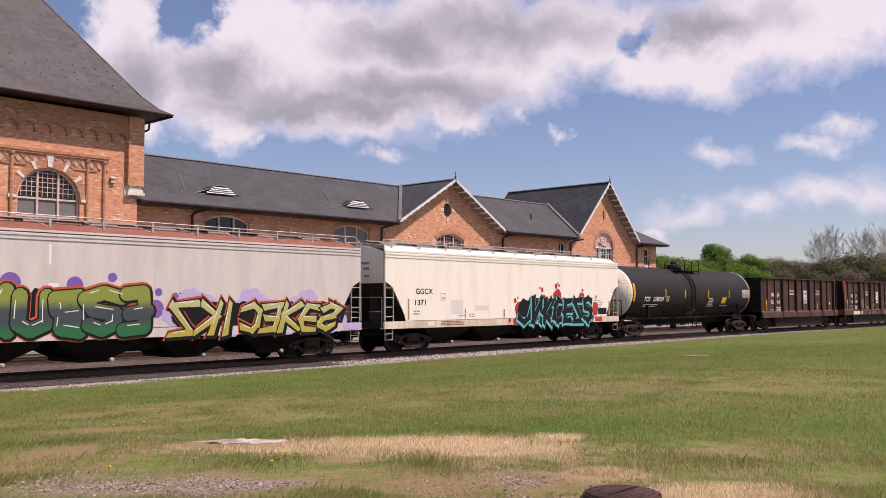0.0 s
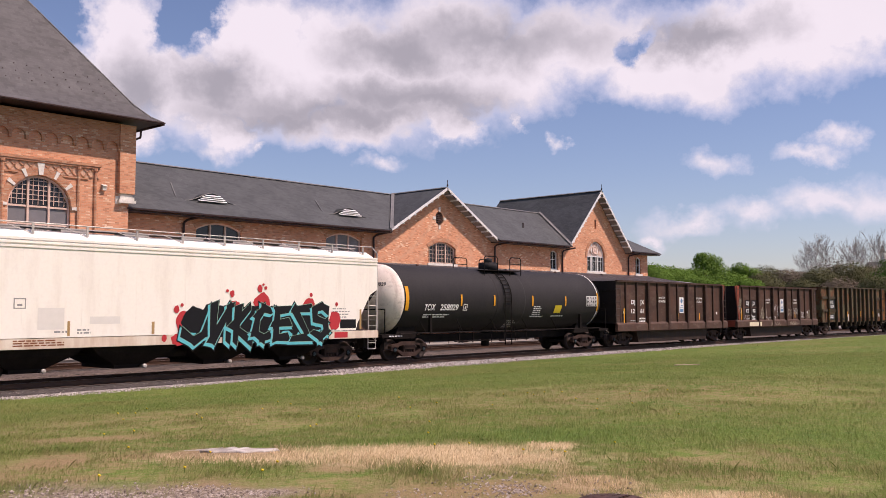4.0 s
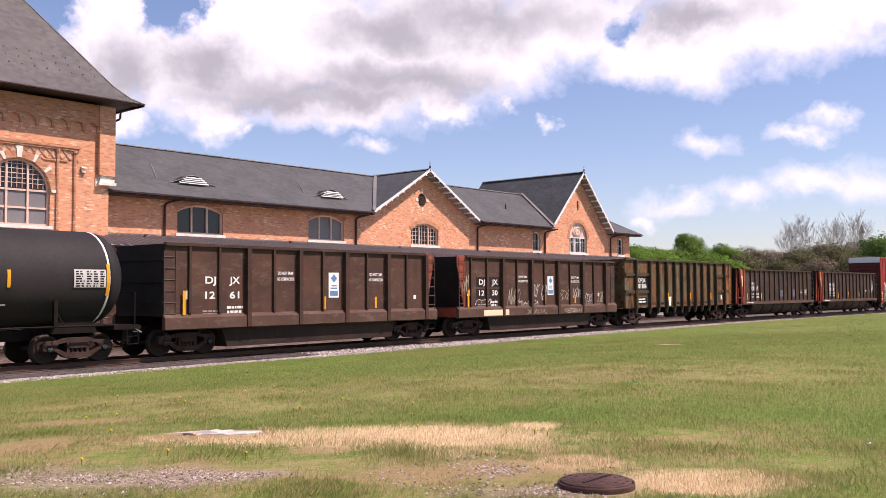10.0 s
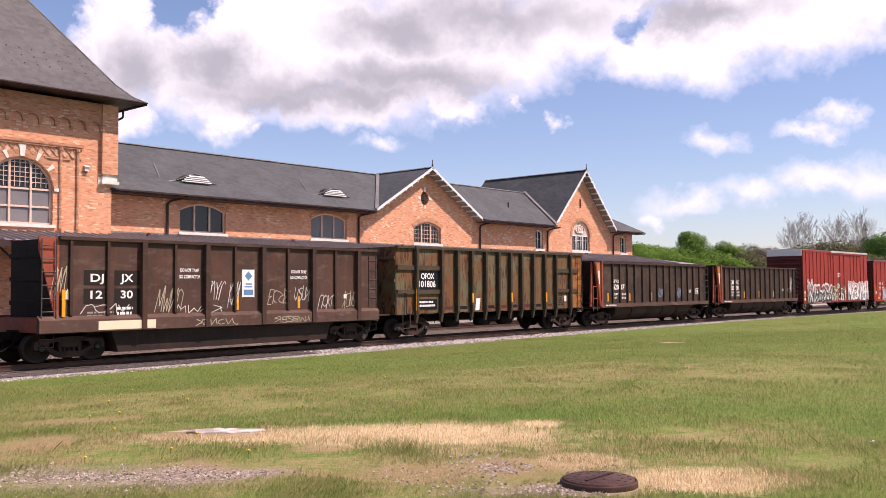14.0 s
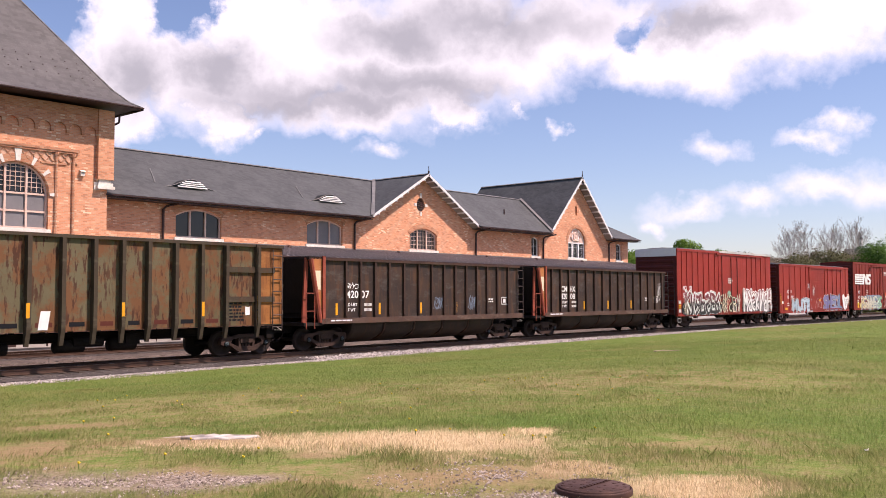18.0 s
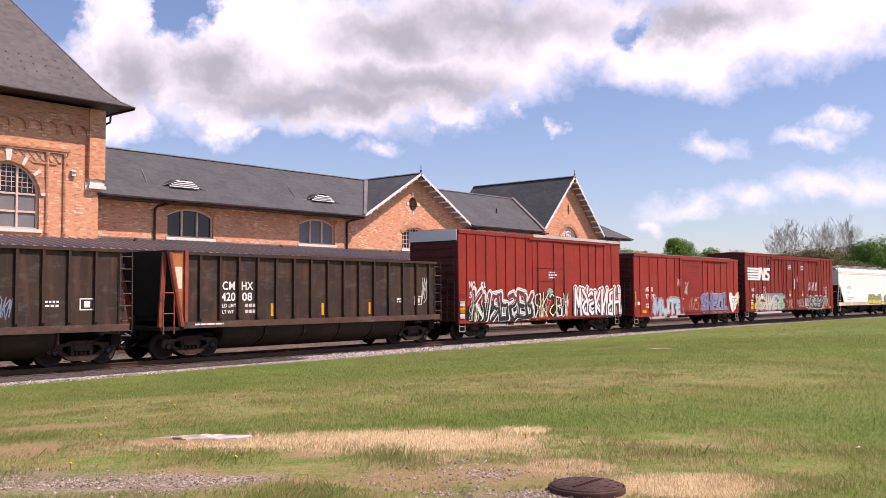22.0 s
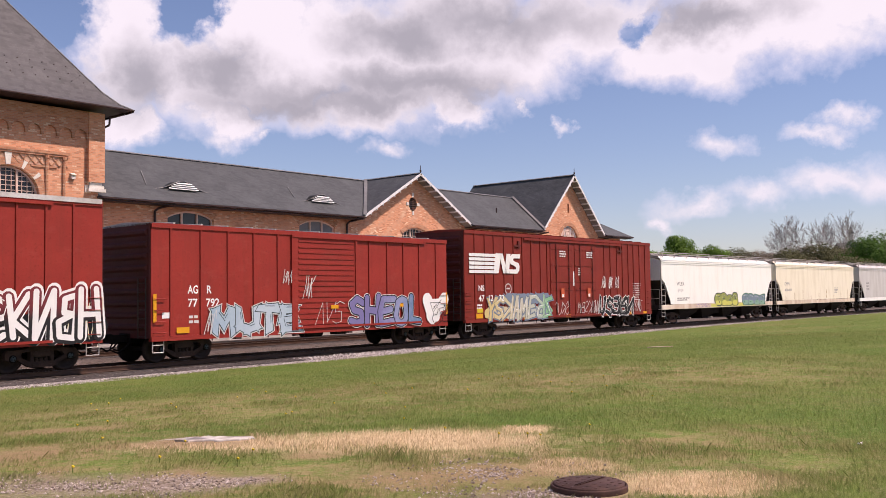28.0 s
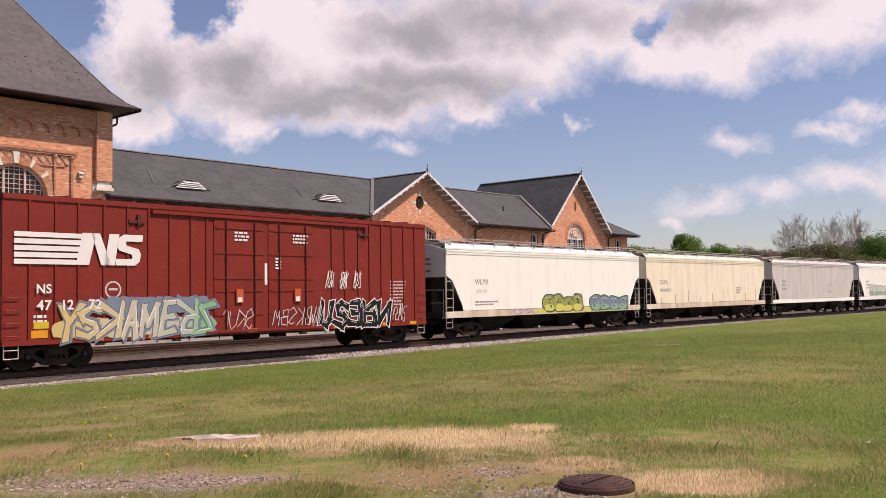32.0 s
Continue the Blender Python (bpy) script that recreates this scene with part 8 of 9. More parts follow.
def blade_material(name, a, b, own):
    """Blades take the lawn's colour where they grow, each a little its own way."""
    k = Tree(name)
    g = k.node("NewGeometry")
    col = k.mix(g.outputs["Random Per Island"], a, b)
    c = k.mix(own, lawn_colour(k, k.coords()), col)
    k.done(c, 0.7, 0.0, 0.2)
    lit = k.node("BsdfTranslucent", Color=c)
    both = k.node("MixShader")
    k.put(both, "0", 0.45)
    k.t.links.new(k.bsdf.outputs[0], both.inputs[1])
    k.t.links.new(lit.outputs[0], both.inputs[2])
    k.t.links.new(both.outputs[0], k.t.nodes["Material Output"].inputs["Surface"])
    return k.mat


DRAIN = (7.04, 4.39)


def build_grass():
    rng = np.random.default_rng(7)
    n = 330000
    az = np.radians(rng.uniform(13, 69, n))
    r = 5.2 + 40 * rng.random(n) ** 2.0
    m = 110000                                        # the lawn farther off, in broader tufts
    az = np.append(az, np.radians(rng.uniform(6, 46, m)))
    r = np.append(r, 32 + 95 * rng.random(m) ** 1.3)
    n += m
    x, y = r * np.cos(az), r * np.sin(az)
    keep = (y - bow(x) < 26.6) & (y > 1.5)
    bald = in_spots(x, y, GRAVEL, 1.1) | in_spots(x, y, EARTH, 1.0)
    dry = in_spots(x, y, STRAW, 1.0)
    tuft = np.array([noise.noise((a * 0.9, b * 0.9, 3.0)) for a, b in zip(x, y)])
    worn = in_spots(x, y, WORN, 1.0)
    keep &= ~(bald & (rng.random(n) + 0.35 * tuft < 0.88))
    keep &= ~(worn & (rng.random(n) + 0.9 * tuft < 0.45))
    keep &= np.hypot(x - DRAIN[0], y - DRAIN[1]) > 0.39
    keep &= (np.hypot(x - 6.9, y - 9.6) > 0.42)
    green = keep & ~(dry & (rng.random(n) + 0.6 * tuft < 0.85))
    straw = keep & dry & ~green
    far = np.clip((r - 6) / 20, 0, 1)
    h = (rng.uniform(0.015, 0.045, n) + np.clip(tuft, 0, 1) * 0.05 + (rng.random(n) < 0.012) * rng.uniform(0.02, 0.06, n)) * (1 + 0.1 * far)
    w = rng.uniform(0.004, 0.008, n) * (1 + 1.6 * far + 0.09 * np.clip(r - 32, 0, 60))
    blades("grass", x[green], y[green], h[green], w[green], rng, blade_material("grass blade", (0.085, 0.14, 0.022), (0.27, 0.31, 0.10), 0.38), "short mown green grass with longer tufts")
    blades("dry_grass", x[straw], y[straw], h[straw] * 1.1, w[straw], rng, blade_material("straw blade", (0.38, 0.28, 0.14), (0.80, 0.64, 0.42), 0.7), "dead straw-coloured grass round the drain")
    m = 6200
    spots = GRAVEL + EARTH[2:3] + EARTH[5:6]
    sx, sy, sr = [], [], []
    for cx, cy, rx, ry, turn in spots:
        k = int(m * rx * ry / sum(s[2] * s[3] for s in spots))
        u, t = rng.random(k) ** 0.75 * 1.7, rng.uniform(0, 2 * np.pi, k)
        a, b = u * rx * np.cos(t), u * ry * np.sin(t)
        ca, sa = math.cos(radians(turn)), math.sin(radians(turn))
        sx += list(cx + a * ca - b * sa)
        sy += list(cy + a * sa + b * ca)
        sr += list(rng.uniform(0.005, 0.02, k) * np.where(rng.random(k) < 0.5, 0.6, 1.0))
    sx, sy, sr = np.array(sx), np.array(sy), np.array(sr)
    there = np.array([noise.noise((a * 1.9, b * 1.9, 8.0)) for a, b in zip(sx, sy)]) > rng.uniform(-0.35, 0.35, len(sx))
    sx, sy, sr = sx[there], sy[there], sr[there]
    z = np.array([ground_z(a, b) for a, b in zip(sx, sy)]) + sr * 0.3
    base = np.array([(1, 0, 0), (-1, 0, 0), (0, 1, 0), (0, -1, 0), (0, 0, 0.7), (0, 0, -0.7)], float)
    v = base[None] * sr[:, None, None] * rng.uniform(0.7, 1.3, (len(sx), 6, 1)) + np.stack([sx, sy, z], 1)[:, None]
    tri = np.array([(0, 2, 4), (2, 1, 4), (1, 3, 4), (3, 0, 4), (2, 0, 5), (1, 2, 5), (3, 1, 5), (0, 3, 5)])
    f = (tri[None] + 6 * np.arange(len(sx))[:, None, None]).reshape(-1, 3)
    me = bpy.data.meshes.new("pebbles")
    me.from_pydata(v.reshape(-1, 3).tolist(), [], f.tolist())
    k = Tree("pebble")
    g = k.node("NewGeometry")
    k.done(k.mix(g.outputs["Random Per Island"], (0.13, 0.095, 0.075), (0.52, 0.44, 0.38)), 0.9, 0, 0.2)
    me.materials.append(k.mat)
    tagged(new("pebbles", me), "loose grey and pink gravel in the worn lawn", "gravel", kind="stuff")


build_grass()


def build_drain():
    z = ground_z(*DRAIN)
    dr = thing("manhole_cover", "round rust-brown cast-iron manhole cover standing proud of the lawn", "manhole cover", at=(*DRAIN, z))
    iron = surf("rusty cast iron", (0.06, 0.034, 0.028), (0.11, 0.058, 0.044), 0.65, 0.3, scale=6, fine=60)
    bm = bmesh.new()
    lathe(bm, [(-0.08, 0.335), (0.04, 0.335), (0.052, 0.33), (0.052, 0.322), (0.045, 0.318), (0.03, 0.31)], "z", 40)
    part("rim", bm, iron, dr)
    bm = bmesh.new()
    lathe(bm, [(0.0, 0.312), (0.058, 0.31), (0.066, 0.3), (0.066, 0.02)], "z", 40)
    for rr in (0.1, 0.2, 0.27):
        for i in range(int(rr * 60)):
            a = 2 * math.pi * i / int(rr * 60)
            box(bm, rr * math.cos(a) - 0.013, rr * math.cos(a) + 0.013, rr * math.sin(a) - 0.013, rr * math.sin(a) + 0.013, 0.065, 0.069)
    for i in range(9):
        box(bm, -0.2 + 0.05 * i, -0.17 + 0.05 * i, -0.015, 0.015, 0.066, 0.078)
    part("lid", bm, iron, dr)
    bm = bmesh.new()
    rng = random.Random(5)
    pts = []
    for i in range(30):
        a = 2 * math.pi * i / 30
        pts.append((0.48 * math.cos(a) * rng.uniform(0.7, 1.08), 0.15 * math.sin(a) * rng.uniform(0.45, 1.3)))
    t = radians(-49)
    z = ground_z(6.9, 9.6)
    slab(bm, [(px * math.cos(t) - py * math.sin(t), px * math.sin(t) + py * math.cos(t), -0.05) for px, py in pts], (0, 0, 0.075))
    bmesh.ops.bevel(bm, geom=bm.edges[:], offset=0.012, segments=1, affect="EDGES")
    ob = part("stone_slab", bm, surf("bleached concrete", (0.66, 0.61, 0.56), (0.4, 0.34, 0.29), 0.85, scale=5, fine=30), None)
    ob.location = (6.9, 9.6, z + 0.004)
    ob.rotation_euler = (0.03, -0.04, 0)
    tagged(ob, "flat broken piece of bleached concrete in dry grass", "stone")


build_drain()


def build_litter():
    bm = bmesh.new()
    z = ground_z(10.95, 3.3)
    slab(bm, [(-0.03, -0.012, 0), (0.0, -0.024, 0.004), (0.04, -0.008, 0.012), (0.024, 0.02, 0.0), (-0.02, 0.024, 0.008)], (0.004, 0, 0.012))
    ob = part("paper_scrap", bm, surf("crumpled paper", (0.7, 0.68, 0.64), (0.5, 0.47, 0.43), 0.8, scale=9))
    ob.location = (10.95, 3.3, z + 0.012)
    tagged(ob, "small crumpled scrap of white paper on the lawn", "litter")
    bm = bmesh.new()
    pipe(bm, [(-0.36, 0.3, 0.03), (-0.12, 0.1, 0.05), (0.12, -0.08, 0.04), (0.36, -0.34, 0.05)], 0.022, 5)
    rod(bm, (-0.04, 0.04, 0.04), (0.08, 0.14, 0.08), 0.012, 5)
    ob = part("fallen_branch", bm, surf("bleached wood", (0.52, 0.42, 0.3), (0.4, 0.31, 0.2), 0.8, scale=6))
    ob.location = (30.8, 16.1, ground_z(30.8, 16.1))
    tagged(ob, "pale dry fallen branch lying in the grass", "branch")
    rng = np.random.default_rng(12)
    bm = bmesh.new()
    for i in range(46):
        a, r = radians(rng.uniform(28, 64)), rng.uniform(9, 21)
        x, y = r * math.cos(a), r * math.sin(a)
        z = ground_z(x, y)
        rod(bm, (x, y, z), (x, y, z + 0.06), 0.004, 4, 1)
        rod(bm, (x, y, z + 0.055), (x + 0.004, y - 0.006, z + 0.068), 0.012, 7, 0, 0.017)
    ob = part("dandelions", bm, [plain("dandelion yellow", (0.75, 0.55, 0.03), 0.7), plain("dandelion stem", (0.16, 0.22, 0.06), 0.7)])
    tagged(ob, "scattered small yellow dandelions in the lawn", "flowers", kind="stuff")


build_litter()


# ---- trees and distance ----
def leaf_material(name, a, b):
    k = Tree(name)
    g = k.node("NewGeometry")
    c = k.mix(g.outputs["Random Per Island"], a, b)
    c = k.mix(k.ramp(k.noise(k.coords(), 0.5, 4), 0.4, 0.7), c, tuple(x * 0.8 for x in a))
    k.done(c, 0.8, 0.0, 0.1)
    through_leaf = k.node("BsdfTranslucent", Color=c)
    both = k.node("MixShader")
    k.put(both, "0", 0.4)
    k.t.links.new(k.bsdf.outputs[0], both.inputs[1])
    k.t.links.new(through_leaf.outputs[0], both.inputs[2])
    k.t.links.new(both.outputs[0], k.t.nodes["Material Output"].inputs["Surface"])
    return k.mat


LEAF = {"fresh": leaf_material("fresh green leaves", (0.10, 0.19, 0.028), (0.165, 0.27, 0.05)), "dark": leaf_material("dark green leaves", (0.06, 0.13, 0.025), (0.10, 0.18, 0.04)),
        "dull": leaf_material("dull spring leaves", (0.095, 0.10, 0.045), (0.15, 0.145, 0.075)), "buff": leaf_material("buff budding twigs", (0.15, 0.12, 0.085), (0.23, 0.19, 0.14))}
BARK = surf("grey-brown bark", (0.12, 0.095, 0.075), (0.19, 0.16, 0.13), 0.9, scale=3, stretch=(3, 3, 0.6))
# bark of the far bare trees, with the haze of distance mixed into its grey
HAZED_BARK = surf("grey bark paled for haze", (0.44, 0.40, 0.37), (0.34, 0.30, 0.28), 0.9, scale=3)


def build_tree(az, dist, top, width, kind, seed, leaves=2600, leaf=0.5, low=0.12):
    """A broad tree: tapered trunk, limbs and a crown of many small leaf faces gathered in clumps."""
    rng = np.random.default_rng(seed)
    x, y = dist * math.cos(radians(az)), dist * math.sin(radians(az))
    z0 = ground_z(x, y) - 0.1
    H = top * 0.895 - z0
    tr = thing("tree", {"fresh": "leafy tree in bright spring green", "dark": "tall dark green rounded tree", "dull": "tree in dull olive spring leaf", "buff": "budding tree with buff twigs"}[kind], "tree", "trees beyond the station", at=(x, y, z0))
    bm = bmesh.new()
    rod(bm, (0, 0, 0), (0.1, 0.05, H * 0.5), 0.035 * H, 8, r2=0.018 * H)
    clumps = []
    for i in range(13):
        a, u = 2 * math.pi * i * 0.382 * 1.618, (i + 0.5) / 13
        zc = H * (0.3 + 0.58 * u) + rng.uniform(-0.03, 0.03) * H
        rad = width * 0.5 * (0.85 * math.sin(math.pi * (0.2 + 0.72 * u)) ** 0.8) * rng.uniform(0.35, 0.85)
        c = Vector((rad * math.cos(a), rad * math.sin(a), zc))
        rod(bm, (0.05, 0, H * (0.18 + 0.3 * u)), c, 0.011 * H, 5, r2=0.003 * H)
        clumps.append((c, width * rng.uniform(0.17, 0.28)))
    clumps.append((Vector((0, 0, H * 0.84)), width * 0.24))
    for i in range(5):
        a = 2 * math.pi * i / 5 + seed
        clumps.append((Vector((width * 0.34 * math.cos(a), width * 0.34 * math.sin(a), H * (low + 0.14))), width * 0.2))
    part("trunk", bm, BARK, tr)
    cen = np.array([c[:] for c, r in clumps])
    rad = np.array([r for c, r in clumps])
    n = leaves
    k = rng.integers(0, len(clumps), n)
    d = rng.normal(size=(n, 3))
    d /= np.linalg.norm(d, axis=1)[:, None]
    p = cen[k] + d * (rad[k] * rng.uniform(0.55, 1.12, n) ** 0.6)[:, None] * np.array([1, 1, 0.8])
    s = leaf * rng.uniform(0.5, 1.2, n)
    u = np.cross(d, rng.normal(size=(n, 3)))
    u /= np.linalg.norm(u, axis=1)[:, None]
    w = np.cross(d + 0.35 * rng.normal(size=(n, 3)), u)
    w /= np.linalg.norm(w, axis=1)[:, None]
    flip = np.where((np.cross(u, w) * d).sum(1) < 0, -1.0, 1.0)
    w *= -flip[:, None]
    v = np.stack([p - u * s[:, None], p + w * s[:, None] * 0.7, p + u * s[:, None], p - w * s[:, None] * 0.7], 1).reshape(-1, 3)
    me = bpy.data.meshes.new("crown")
    me.from_pydata(v.tolist(), [], (4 * np.arange(n)[:, None] + np.arange(4)[None]).tolist())
    me.materials.append(LEAF[kind])
    out = d + np.array([0, 0, 0.25]) + 0.15 * rng.normal(size=(n, 3))
    me.normals_split_custom_set_from_vertices(np.repeat(out, 4, 0).tolist())
    ob = new("crown", me)
    ob.parent = tr


def build_bare_tree(az, dist, top, width, seed):
    rng = random.Random(seed)
    x, y = dist * math.cos(radians(az)), dist * math.sin(radians(az))
    z0 = ground_z(x, y) - 0.1
    H = top - z0
    tr = thing("bare_tree", "tall pale bare tree with fine upright twigs", "tree", "bare trees beyond the station", at=(x, y, z0))
    bm, tw = bmesh.new(), bmesh.new()

    def limb(bmx, p, d, length, r, twigs):
        q = p + d * length
        rod(bmx, p, q, max(r, 0.012), 4, r2=max(r * 0.4, 0.008))
        for i in range(twigs[0] if twigs else 0):
            u = rng.uniform(0.25, 1.0)
            e = (d + Vector((rng.gauss(0, 0.42), rng.gauss(0, 0.42), rng.gauss(0.25, 0.2)))).normalized()
            limb(tw, p + d * length * u, e, length * rng.uniform(0.35, 0.6), r * 0.5, twigs[1:])

    top = Vector((rng.gauss(0, 0.4), rng.gauss(0, 0.4), H))
    rod(bm, (0, 0, 0), top, 0.0075 * H, 7, r2=0.02)
    for i in range(24):
        u = rng.uniform(0.32, 0.97)
        a = 2.4 * i + rng.uniform(-0.4, 0.4)
        d = Vector((math.cos(a) * 0.62, math.sin(a) * 0.62, 0.85 + 0.3 * u)).normalized()
        limb(bm, top * u, d, H * (0.07 + 0.2 * math.sin(math.pi * min(1, 1.12 - u)) ** 0.8), 0.036 * (1.2 - u), (8, 8))
    part("trunk", bm, HAZED_BARK, tr)
    part("twig_crown", tw, HAZED_BARK, tr)


def px_az(x):
    return math.degrees(0.7189 - math.atan((x - 784) / 1650))


for i, (px, dist, top, width, kind) in enumerate((
        (1118, 150, 10.0, 9, "fresh"), (1150, 165, 10.2, 11, "fresh"), (1176, 170, 10.2, 10, "fresh"), (1200, 150, 8.0, 9, "fresh"), (1222, 210, 17.2, 9.5, "fresh"),
        (1252, 170, 9.0, 11, "fresh"), (1285, 190, 12.4, 7.5, "fresh"), (1318, 185, 9.0, 12, "dull"), (1300, 160, 7.4, 9, "fresh"), (1345, 240, 12.0, 14, "dull"),
        (1368, 210, 11.2, 12, "buff"), (1395, 230, 11.5, 14, "buff"), (1420, 200, 11.2, 13, "dull"), (1450, 215, 12.0, 15, "buff"), (1478, 205, 12.2, 14, "dull"), (1505, 230, 12.4, 16, "dull"),
        (1535, 215, 11.2, 15, "buff"), (1562, 200, 13.2, 14, "dark"), (1590, 215, 14.5, 16, "dark"), (1625, 210, 14.0, 16, "dull"), (1240, 140, 6.6, 9, "fresh"), (1390, 170, 7.2, 11, "dull"), (1460, 165, 7.0, 12, "buff"), (1530, 160, 7.0, 12, "dull"),
        (1132, 205, 13.0, 10, "fresh"), (1165, 210, 12.4, 10, "fresh"), (1196, 200, 12.0, 9, "fresh"), (1256, 205, 12.2, 10, "fresh"), (1310, 215, 12.0, 10, "dull"), (1334, 220, 12.6, 11, "dull"))):
    build_tree(px_az(px), dist, top, width, kind, 100 + i, 15000, 0.2)
for i, (px, dist, top) in enumerate(((1411, 250, 17.6), (1431, 245, 16.5), (1393, 235, 13.8), (1475, 255, 17.3), (1485, 240, 14.8), (1519, 250, 17.6), (1527, 262, 16.8))):
    build_bare_tree(px_az(px), dist, top, 8, 200 + i)


def far_woods():
    """Continuous distant woodland on the hill, one mass of small leaf faces."""
    rng = np.random.default_rng(21)
    n = 26000
    az = np.radians(rng.uniform(-6, 44, n))
    r = rng.uniform(380, 620, n)
    lump = np.array([noise.noise((a * 40, b * 0.012, 0)) for a, b in zip(az, r)])
    x, y = r * np.cos(az), r * np.sin(az)
    z = np.array([ground_z(a, b) for a, b in zip(x, y)]) + rng.uniform(0, 1, n) ** 0.6 * (14 + 5 * lump)
    p = np.stack([x, y, z], 1)
    u = rng.normal(size=(n, 3))
    w = rng.normal(size=(n, 3))
    s = rng.uniform(0.6, 1.5, n)[:, None]
    w *= np.where((np.cross(u, w) * -p).sum(1) < 0, 1.0, -1.0)[:, None]
    v = np.stack([p - u * s, p + w * s * 0.7, p + u * s, p - w * s * 0.7], 1).reshape(-1, 3)
    me = bpy.data.meshes.new("far_woods")
    me.from_pydata(v.tolist(), [], (4 * np.arange(n)[:, None] + np.arange(4)[None]).tolist())
    me.normals_split_custom_set_from_vertices(np.repeat(np.stack([-np.cos(az), -np.sin(az), np.full(n, 0.9)], 1) + 0.25 * rng.normal(size=(n, 3)), 4, 0).tolist())
    # leaf colours are paled and dulled to carry the distance haze
    me.materials.append(leaf_material("distant woods paled for haze", (0.12, 0.14, 0.075), (0.21, 0.20, 0.13)))
    tagged(new("far_woods", me), "distant hillside woods in dull green paled by haze", "woods", kind="stuff")


far_woods()


def far_house():
    az, dist = px_az(1530), 330
    x, y = dist * math.cos(radians(az)), dist * math.sin(radians(az))
    z = ground_z(x, y)
    ho = thing("far_house", "distant hillside house with a grey roof and white cupola", "house", at=(x, y, z))
    bm = bmesh.new()
    box(bm, -4, 4, -4, 4, -1, 15.4)
    part("wall", bm, surf("dark siding", (0.1, 0.09, 0.085), (0.14, 0.13, 0.12), 0.8), ho)
    bm = bmesh.new()
    slab(bm, [(-4.6, -4.6, 15.4), (4.6, -4.6, 15.4), (0, -4.2, 18.0)], (0, 9, 0))
    part("roof", bm, surf("dark shingles", (0.05, 0.045, 0.045), (0.075, 0.07, 0.068), 0.9, spec=0.1), ho)
    bm = bmesh.new()
    box(bm, -0.7, 0.7, -0.7, 0.7, 17.4, 20.8)
    part("cupola", bm, WHITE_TRIM, ho)
    bm = bmesh.new()
    rod(bm, (0, 0, 20.8), (0, 0, 23.4), 1.15, 8, r2=0.05)
    part("cupola_roof", bm, SLATE_Y, ho)


far_house()


# ---- clouds: a drifting layer far behind everything ----
def cloud_layer():
    k = Tree("cumulus")
    tc = k.node("TexCoord").outputs["Object"]
    nrm = k.t.nodes.new("ShaderNodeVectorMath")
    nrm.operation = "NORMALIZE"
    k.put(nrm, "0", tc)
    s = k.node("SeparateXYZ", Vector=nrm.outputs[0])
    az = k.math("ARCTAN2", s.outputs[1], s.outputs[0])
    el = k.math("ARCSINE", s.outputs[2])
    # u to the right and v upwards, a thousand to 0.606 radians, from the middle of the view
    u = k.math("MULTIPLY", k.math("SUBTRACT", 0.7157, az), 1.65)
    v = k.math("MULTIPLY", k.math("SUBTRACT", el, 0.0515), 1.65)
    uv = k.node("CombineXYZ", X=u, Y=v, Z=0.0).outputs[0]
    warp = k.node("SeparateColor", Color=k.node("TexNoise", Vector=uv, Scale=9.0, Detail=7, Roughness=0.62).outputs["Color"])
    u = k.math("ADD", u, k.math("MULTIPLY", k.math("SUBTRACT", warp.outputs[0], 0.5), 0.2))
    v = k.math("ADD", v, k.math("MULTIPLY", k.math("SUBTRACT", warp.outputs[1], 0.5), 0.13))
    f1 = k.node("TexNoise", Vector=uv, Scale=5.0, Detail=5, Roughness=0.52, Distortion=0.3).outputs[0]
    f2 = k.node("TexNoise", Vector=uv, Scale=2.4, Detail=5, Roughness=0.55).outputs[0]
    f3 = k.node("TexNoise", Vector=uv, Scale=15.0, Detail=6, Roughness=0.6).outputs[0]

    def spread(forms):
        out = None
        for cu, cv, ru, rv in forms:
            a = k.math("DIVIDE", k.math("SUBTRACT", u, cu), ru)
            b = k.math("DIVIDE", k.math("SUBTRACT", v, cv), rv)
            d = k.math("SUBTRACT", 1.0, k.math("SQRT", k.math("ADD", k.math("MULTIPLY", a, a), k.math("MULTIPLY", b, b))))
            out = d if out is None else k.math("MAXIMUM", out, d)
        return out

    body = k.math("MULTIPLY", spread(CLOUDS), 1.8)
    wisp = k.math("ADD", spread(WISPS), k.math("ADD", k.math("MULTIPLY", k.math("SUBTRACT", f1, 0.5), 1.6), k.math("MULTIPLY", k.math("SUBTRACT", f3, 0.5), 1.0)))
    wide = k.math("MAXIMUM", k.ramp(k.math("ABSOLUTE", u), 0.9, 1.15), k.ramp(v, 0.5, 0.62))
    else_where = k.math("MULTIPLY", k.math("SUBTRACT", f2, 0.6), 3.0)
    body = k.math("ADD", k.math("MULTIPLY", body, k.math("SUBTRACT", 1.0, wide)), k.math("MULTIPLY", else_where, wide))
    body = k.math("SUBTRACT", body, k.math("MULTIPLY", k.ramp(spread(HOLES), -0.3, 0.5), 1.2))
    dens = k.math("ADD", body, k.math("ADD", k.math("MULTIPLY", k.math("SUBTRACT", f1, 0.5), 1.5), k.math("MULTIPLY", k.math("SUBTRACT", f3, 0.5), 0.7)))
    alpha = k.math("MAXIMUM", k.ramp(dens, -0.35, 0.75), k.math("MULTIPLY", k.ramp(wisp, -0.25, 0.95), 0.85))
    alpha = k.math("MULTIPLY", alpha, k.ramp(el, 0.0, 0.03))
    shade = k.math("ADD", k.ramp(spread(SHADES), -0.7, 1.0), k.math("MULTIPLY", k.math("SUBTRACT", f1, 0.5), 0.75))
    shade = k.math("ADD", shade, k.math("MULTIPLY", k.math("SUBTRACT", f3, 0.5), 0.22), True)
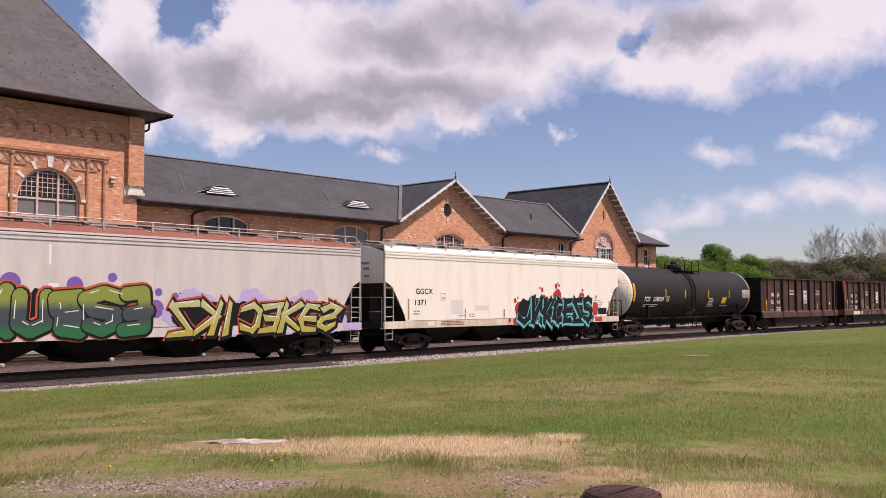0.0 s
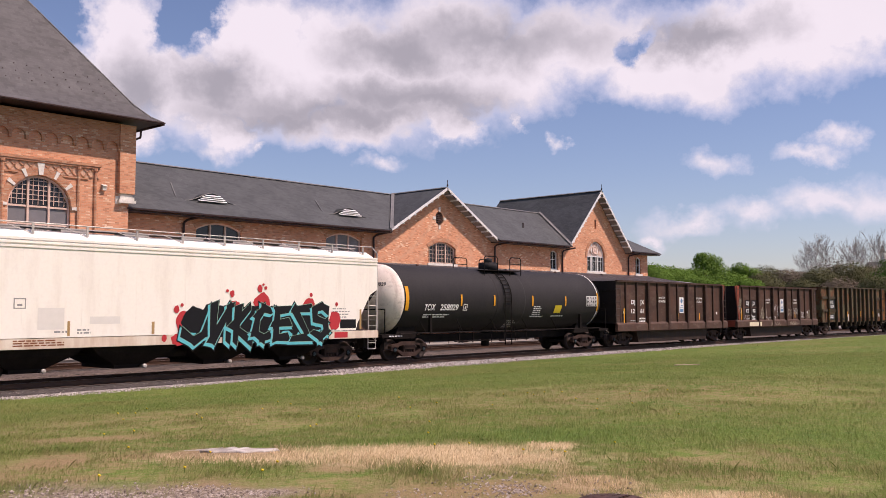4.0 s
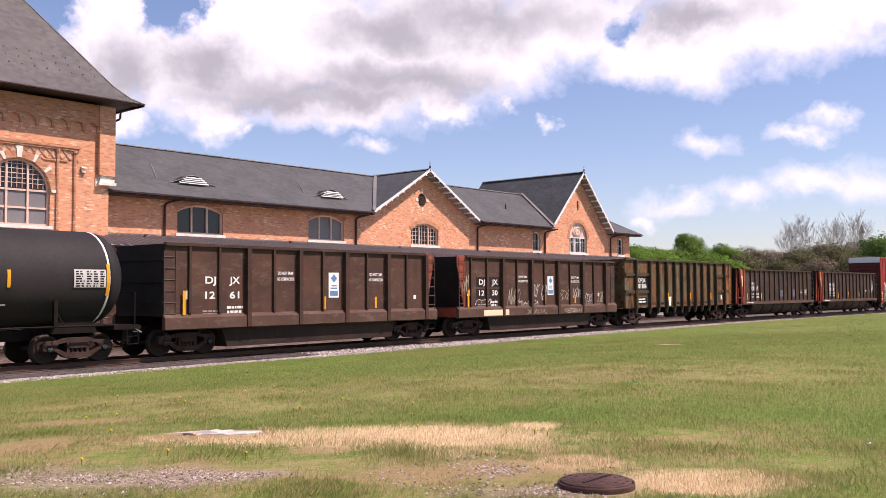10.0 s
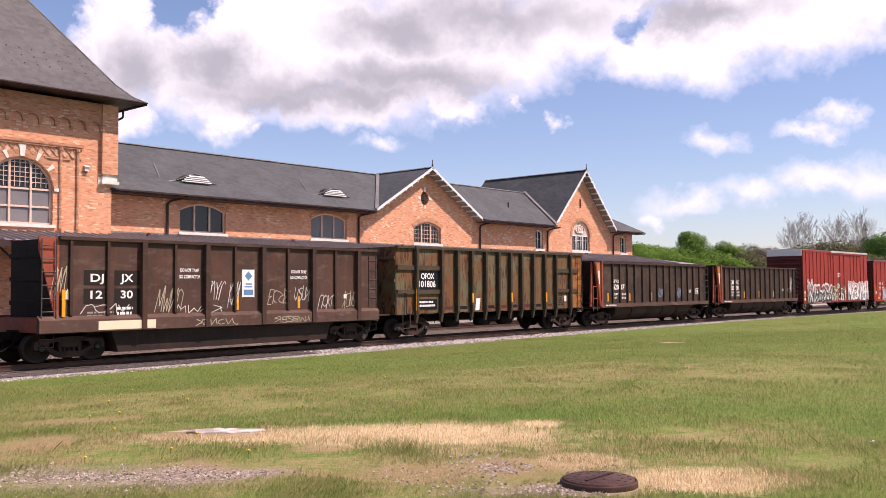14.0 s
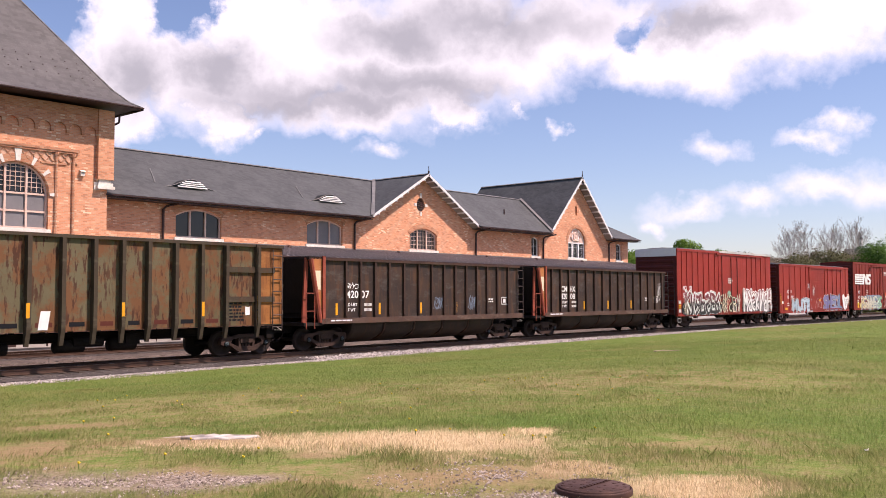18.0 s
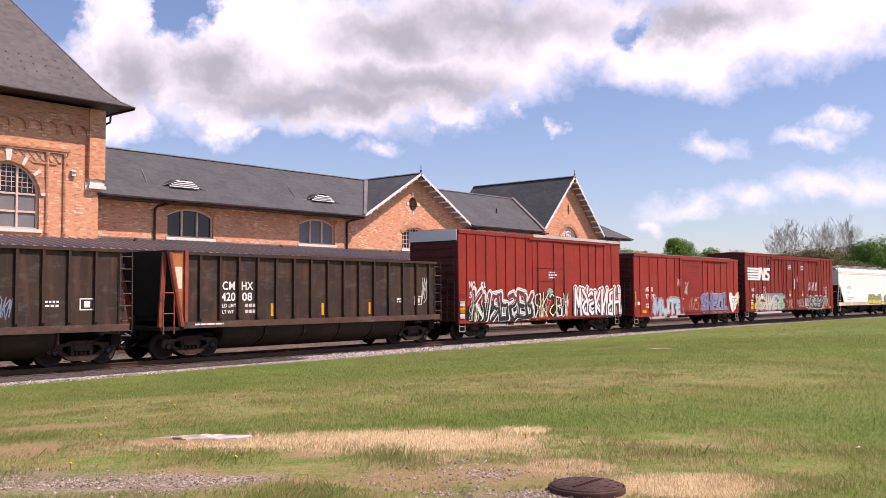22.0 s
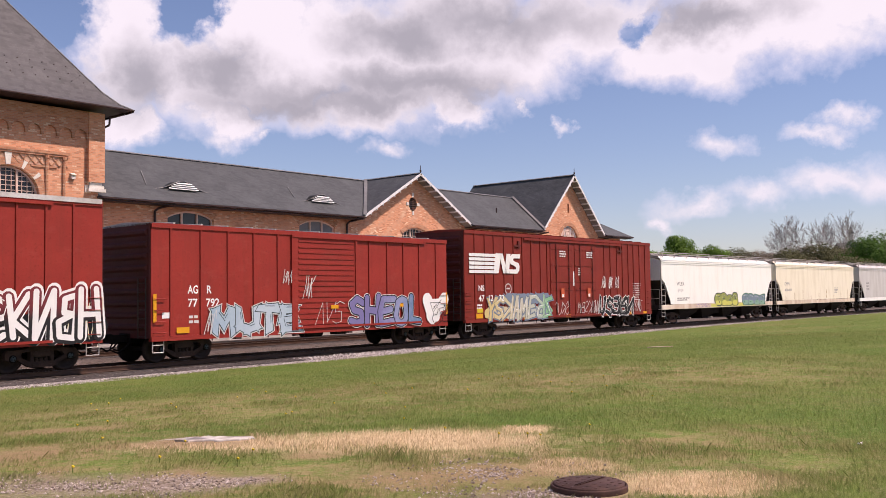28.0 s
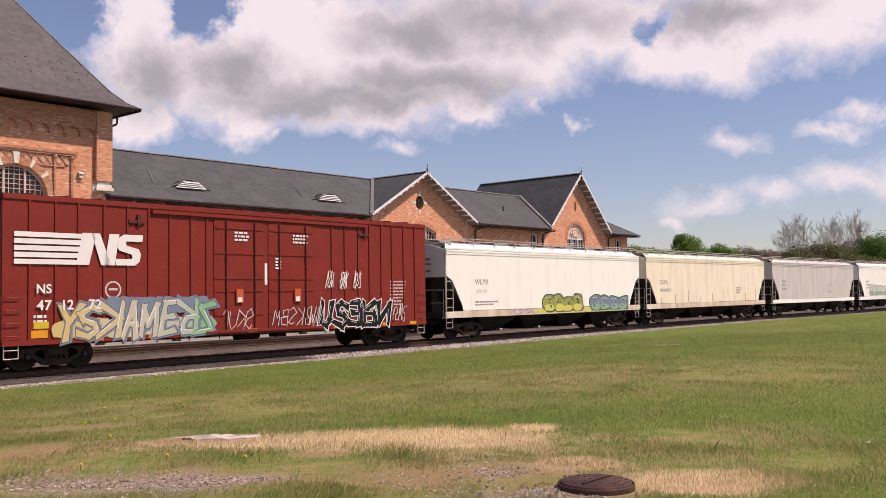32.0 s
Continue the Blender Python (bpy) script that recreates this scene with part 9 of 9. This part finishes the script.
    soft = k.node("MapRange", Value=shade)
    soft.interpolation_type = "SMOOTHSTEP"
    col = k.mix(soft.outputs[0], (0.80, 0.82, 0.84), (0.37, 0.39, 0.42))
    col = k.mix(k.ramp(k.math("MAXIMUM", dens, wisp), 0.1, 0.5), (0.72, 0.77, 0.87), col)
    em = k.node("Emission", Color=col, Strength=1.0)
    tr = k.node("BsdfTransparent")
    mx = k.node("MixShader")
    k.put(mx, "0", alpha)
    k.t.links.new(tr.outputs[0], mx.inputs[1])
    k.t.links.new(em.outputs[0], mx.inputs[2])
    k.t.links.new(mx.outputs[0], k.t.nodes["Material Output"].inputs["Surface"])
    bm = bmesh.new()
    n, rows = 96, 14
    ring = []
    for j in range(rows + 1):
        e = radians(-0.5 + 44 * j / rows)
        ring.append([bm.verts.new((3600 * math.cos(e) * math.cos(2 * math.pi * i / n), 3600 * math.cos(e) * math.sin(2 * math.pi * i / n), 3600 * math.sin(e))) for i in range(n)])
    for a, b in zip(ring, ring[1:]):
        for i in range(n):
            bm.faces.new((a[i], b[i], b[(i + 1) % n], a[(i + 1) % n])).smooth = True
    return tagged(part("cloud_layer", bm, k.mat), "broad white and grey cumulus clouds drifting over blue sky", "clouds", kind="structure")


# middle across and up, half width and half height of the cloud masses, in thousandths of the view's scale
CLOUDS = [(-0.464, 0.295, 0.11, 0.095), (-0.384, 0.23, 0.07, 0.045), (-0.264, 0.315, 0.18, 0.1), (-0.084, 0.315, 0.2, 0.11), (0.096, 0.335, 0.17, 0.085), (-0.559, 0.34, 0.085, 0.15), (-0.544, 0.22, 0.06, 0.05), (-0.334, 0.375, 0.13, 0.11), (-0.344, 0.285, 0.09, 0.05), (-0.184, 0.355, 0.19, 0.11), (-0.164, 0.25, 0.15, 0.05), (0.016, 0.365, 0.2, 0.125), (0.006, 0.245, 0.07, 0.035), (0.216, 0.375, 0.21, 0.085), (0.386, 0.325, 0.15, 0.072), (0.546, 0.36, 0.21, 0.085), (0.716, 0.39, 0.22, 0.085)]
WISPS = [(0.141, 0.257, 0.014, 0.02), (0.201, 0.22, 0.02, 0.016), (-0.124, 0.172, 0.038, 0.018), (0.461, 0.167, 0.048, 0.026), (0.626, 0.177, 0.06, 0.018), (0.661, 0.203, 0.038, 0.022), (0.436, 0.063, 0.08, 0.022), (0.536, 0.077, 0.08, 0.024), (0.646, 0.1, 0.08, 0.026), (0.746, 0.09, 0.1, 0.04), (0.366, 0.043, 0.03, 0.014), (-0.414, 0.195, 0.045, 0.02), (-0.534, 0.197, 0.07, 0.022), (-0.324, 0.203, 0.02, 0.01), (-0.454, 0.245, 0.06, 0.04)]
HOLES = [(0.321, 0.37, 0.042, 0.022), (-0.446, 0.41, 0.042, 0.048), (-0.679, 0.42, 0.05, 0.06), (-0.714, 0.415, 0.06, 0.1)]
SHADES = [(-0.264, 0.257, 0.2, 0.03), (-0.144, 0.265, 0.18, 0.03), (-0.024, 0.285, 0.16, 0.034), (-0.224, 0.27, 0.23, 0.042), (-0.094, 0.295, 0.2, 0.04), (0.096, 0.387, 0.19, 0.046), (-0.404, 0.3, 0.07, 0.045), (-0.534, 0.285, 0.07, 0.06), (0.456, 0.375, 0.12, 0.03), (-0.084, 0.375, 0.12, 0.04)]
clouds = cloud_layer()


# ---- what moves ----
def motions():
    whole = [t for t in range(33)]
    fine = [0.1 * i for i in range(321)]
    for car, at, wheels in TRAIN:
        walk(car, [(t, along(at, t)) for t in whole])
        for w, x in wheels:
            walk(w, [(t, pose(x, 0, 0.457, 0, -math.degrees((travelled(t) - travelled(0)) / 0.457), 0)) for t in fine])
    walk(clouds, [(0, pose(0, 0, 0, 0, 0, 1.35)), (16, pose(0, 0, 0, 0, 0, 0)), (32, pose(0, 0, 0, 0, 0, -1.35))])


motions()
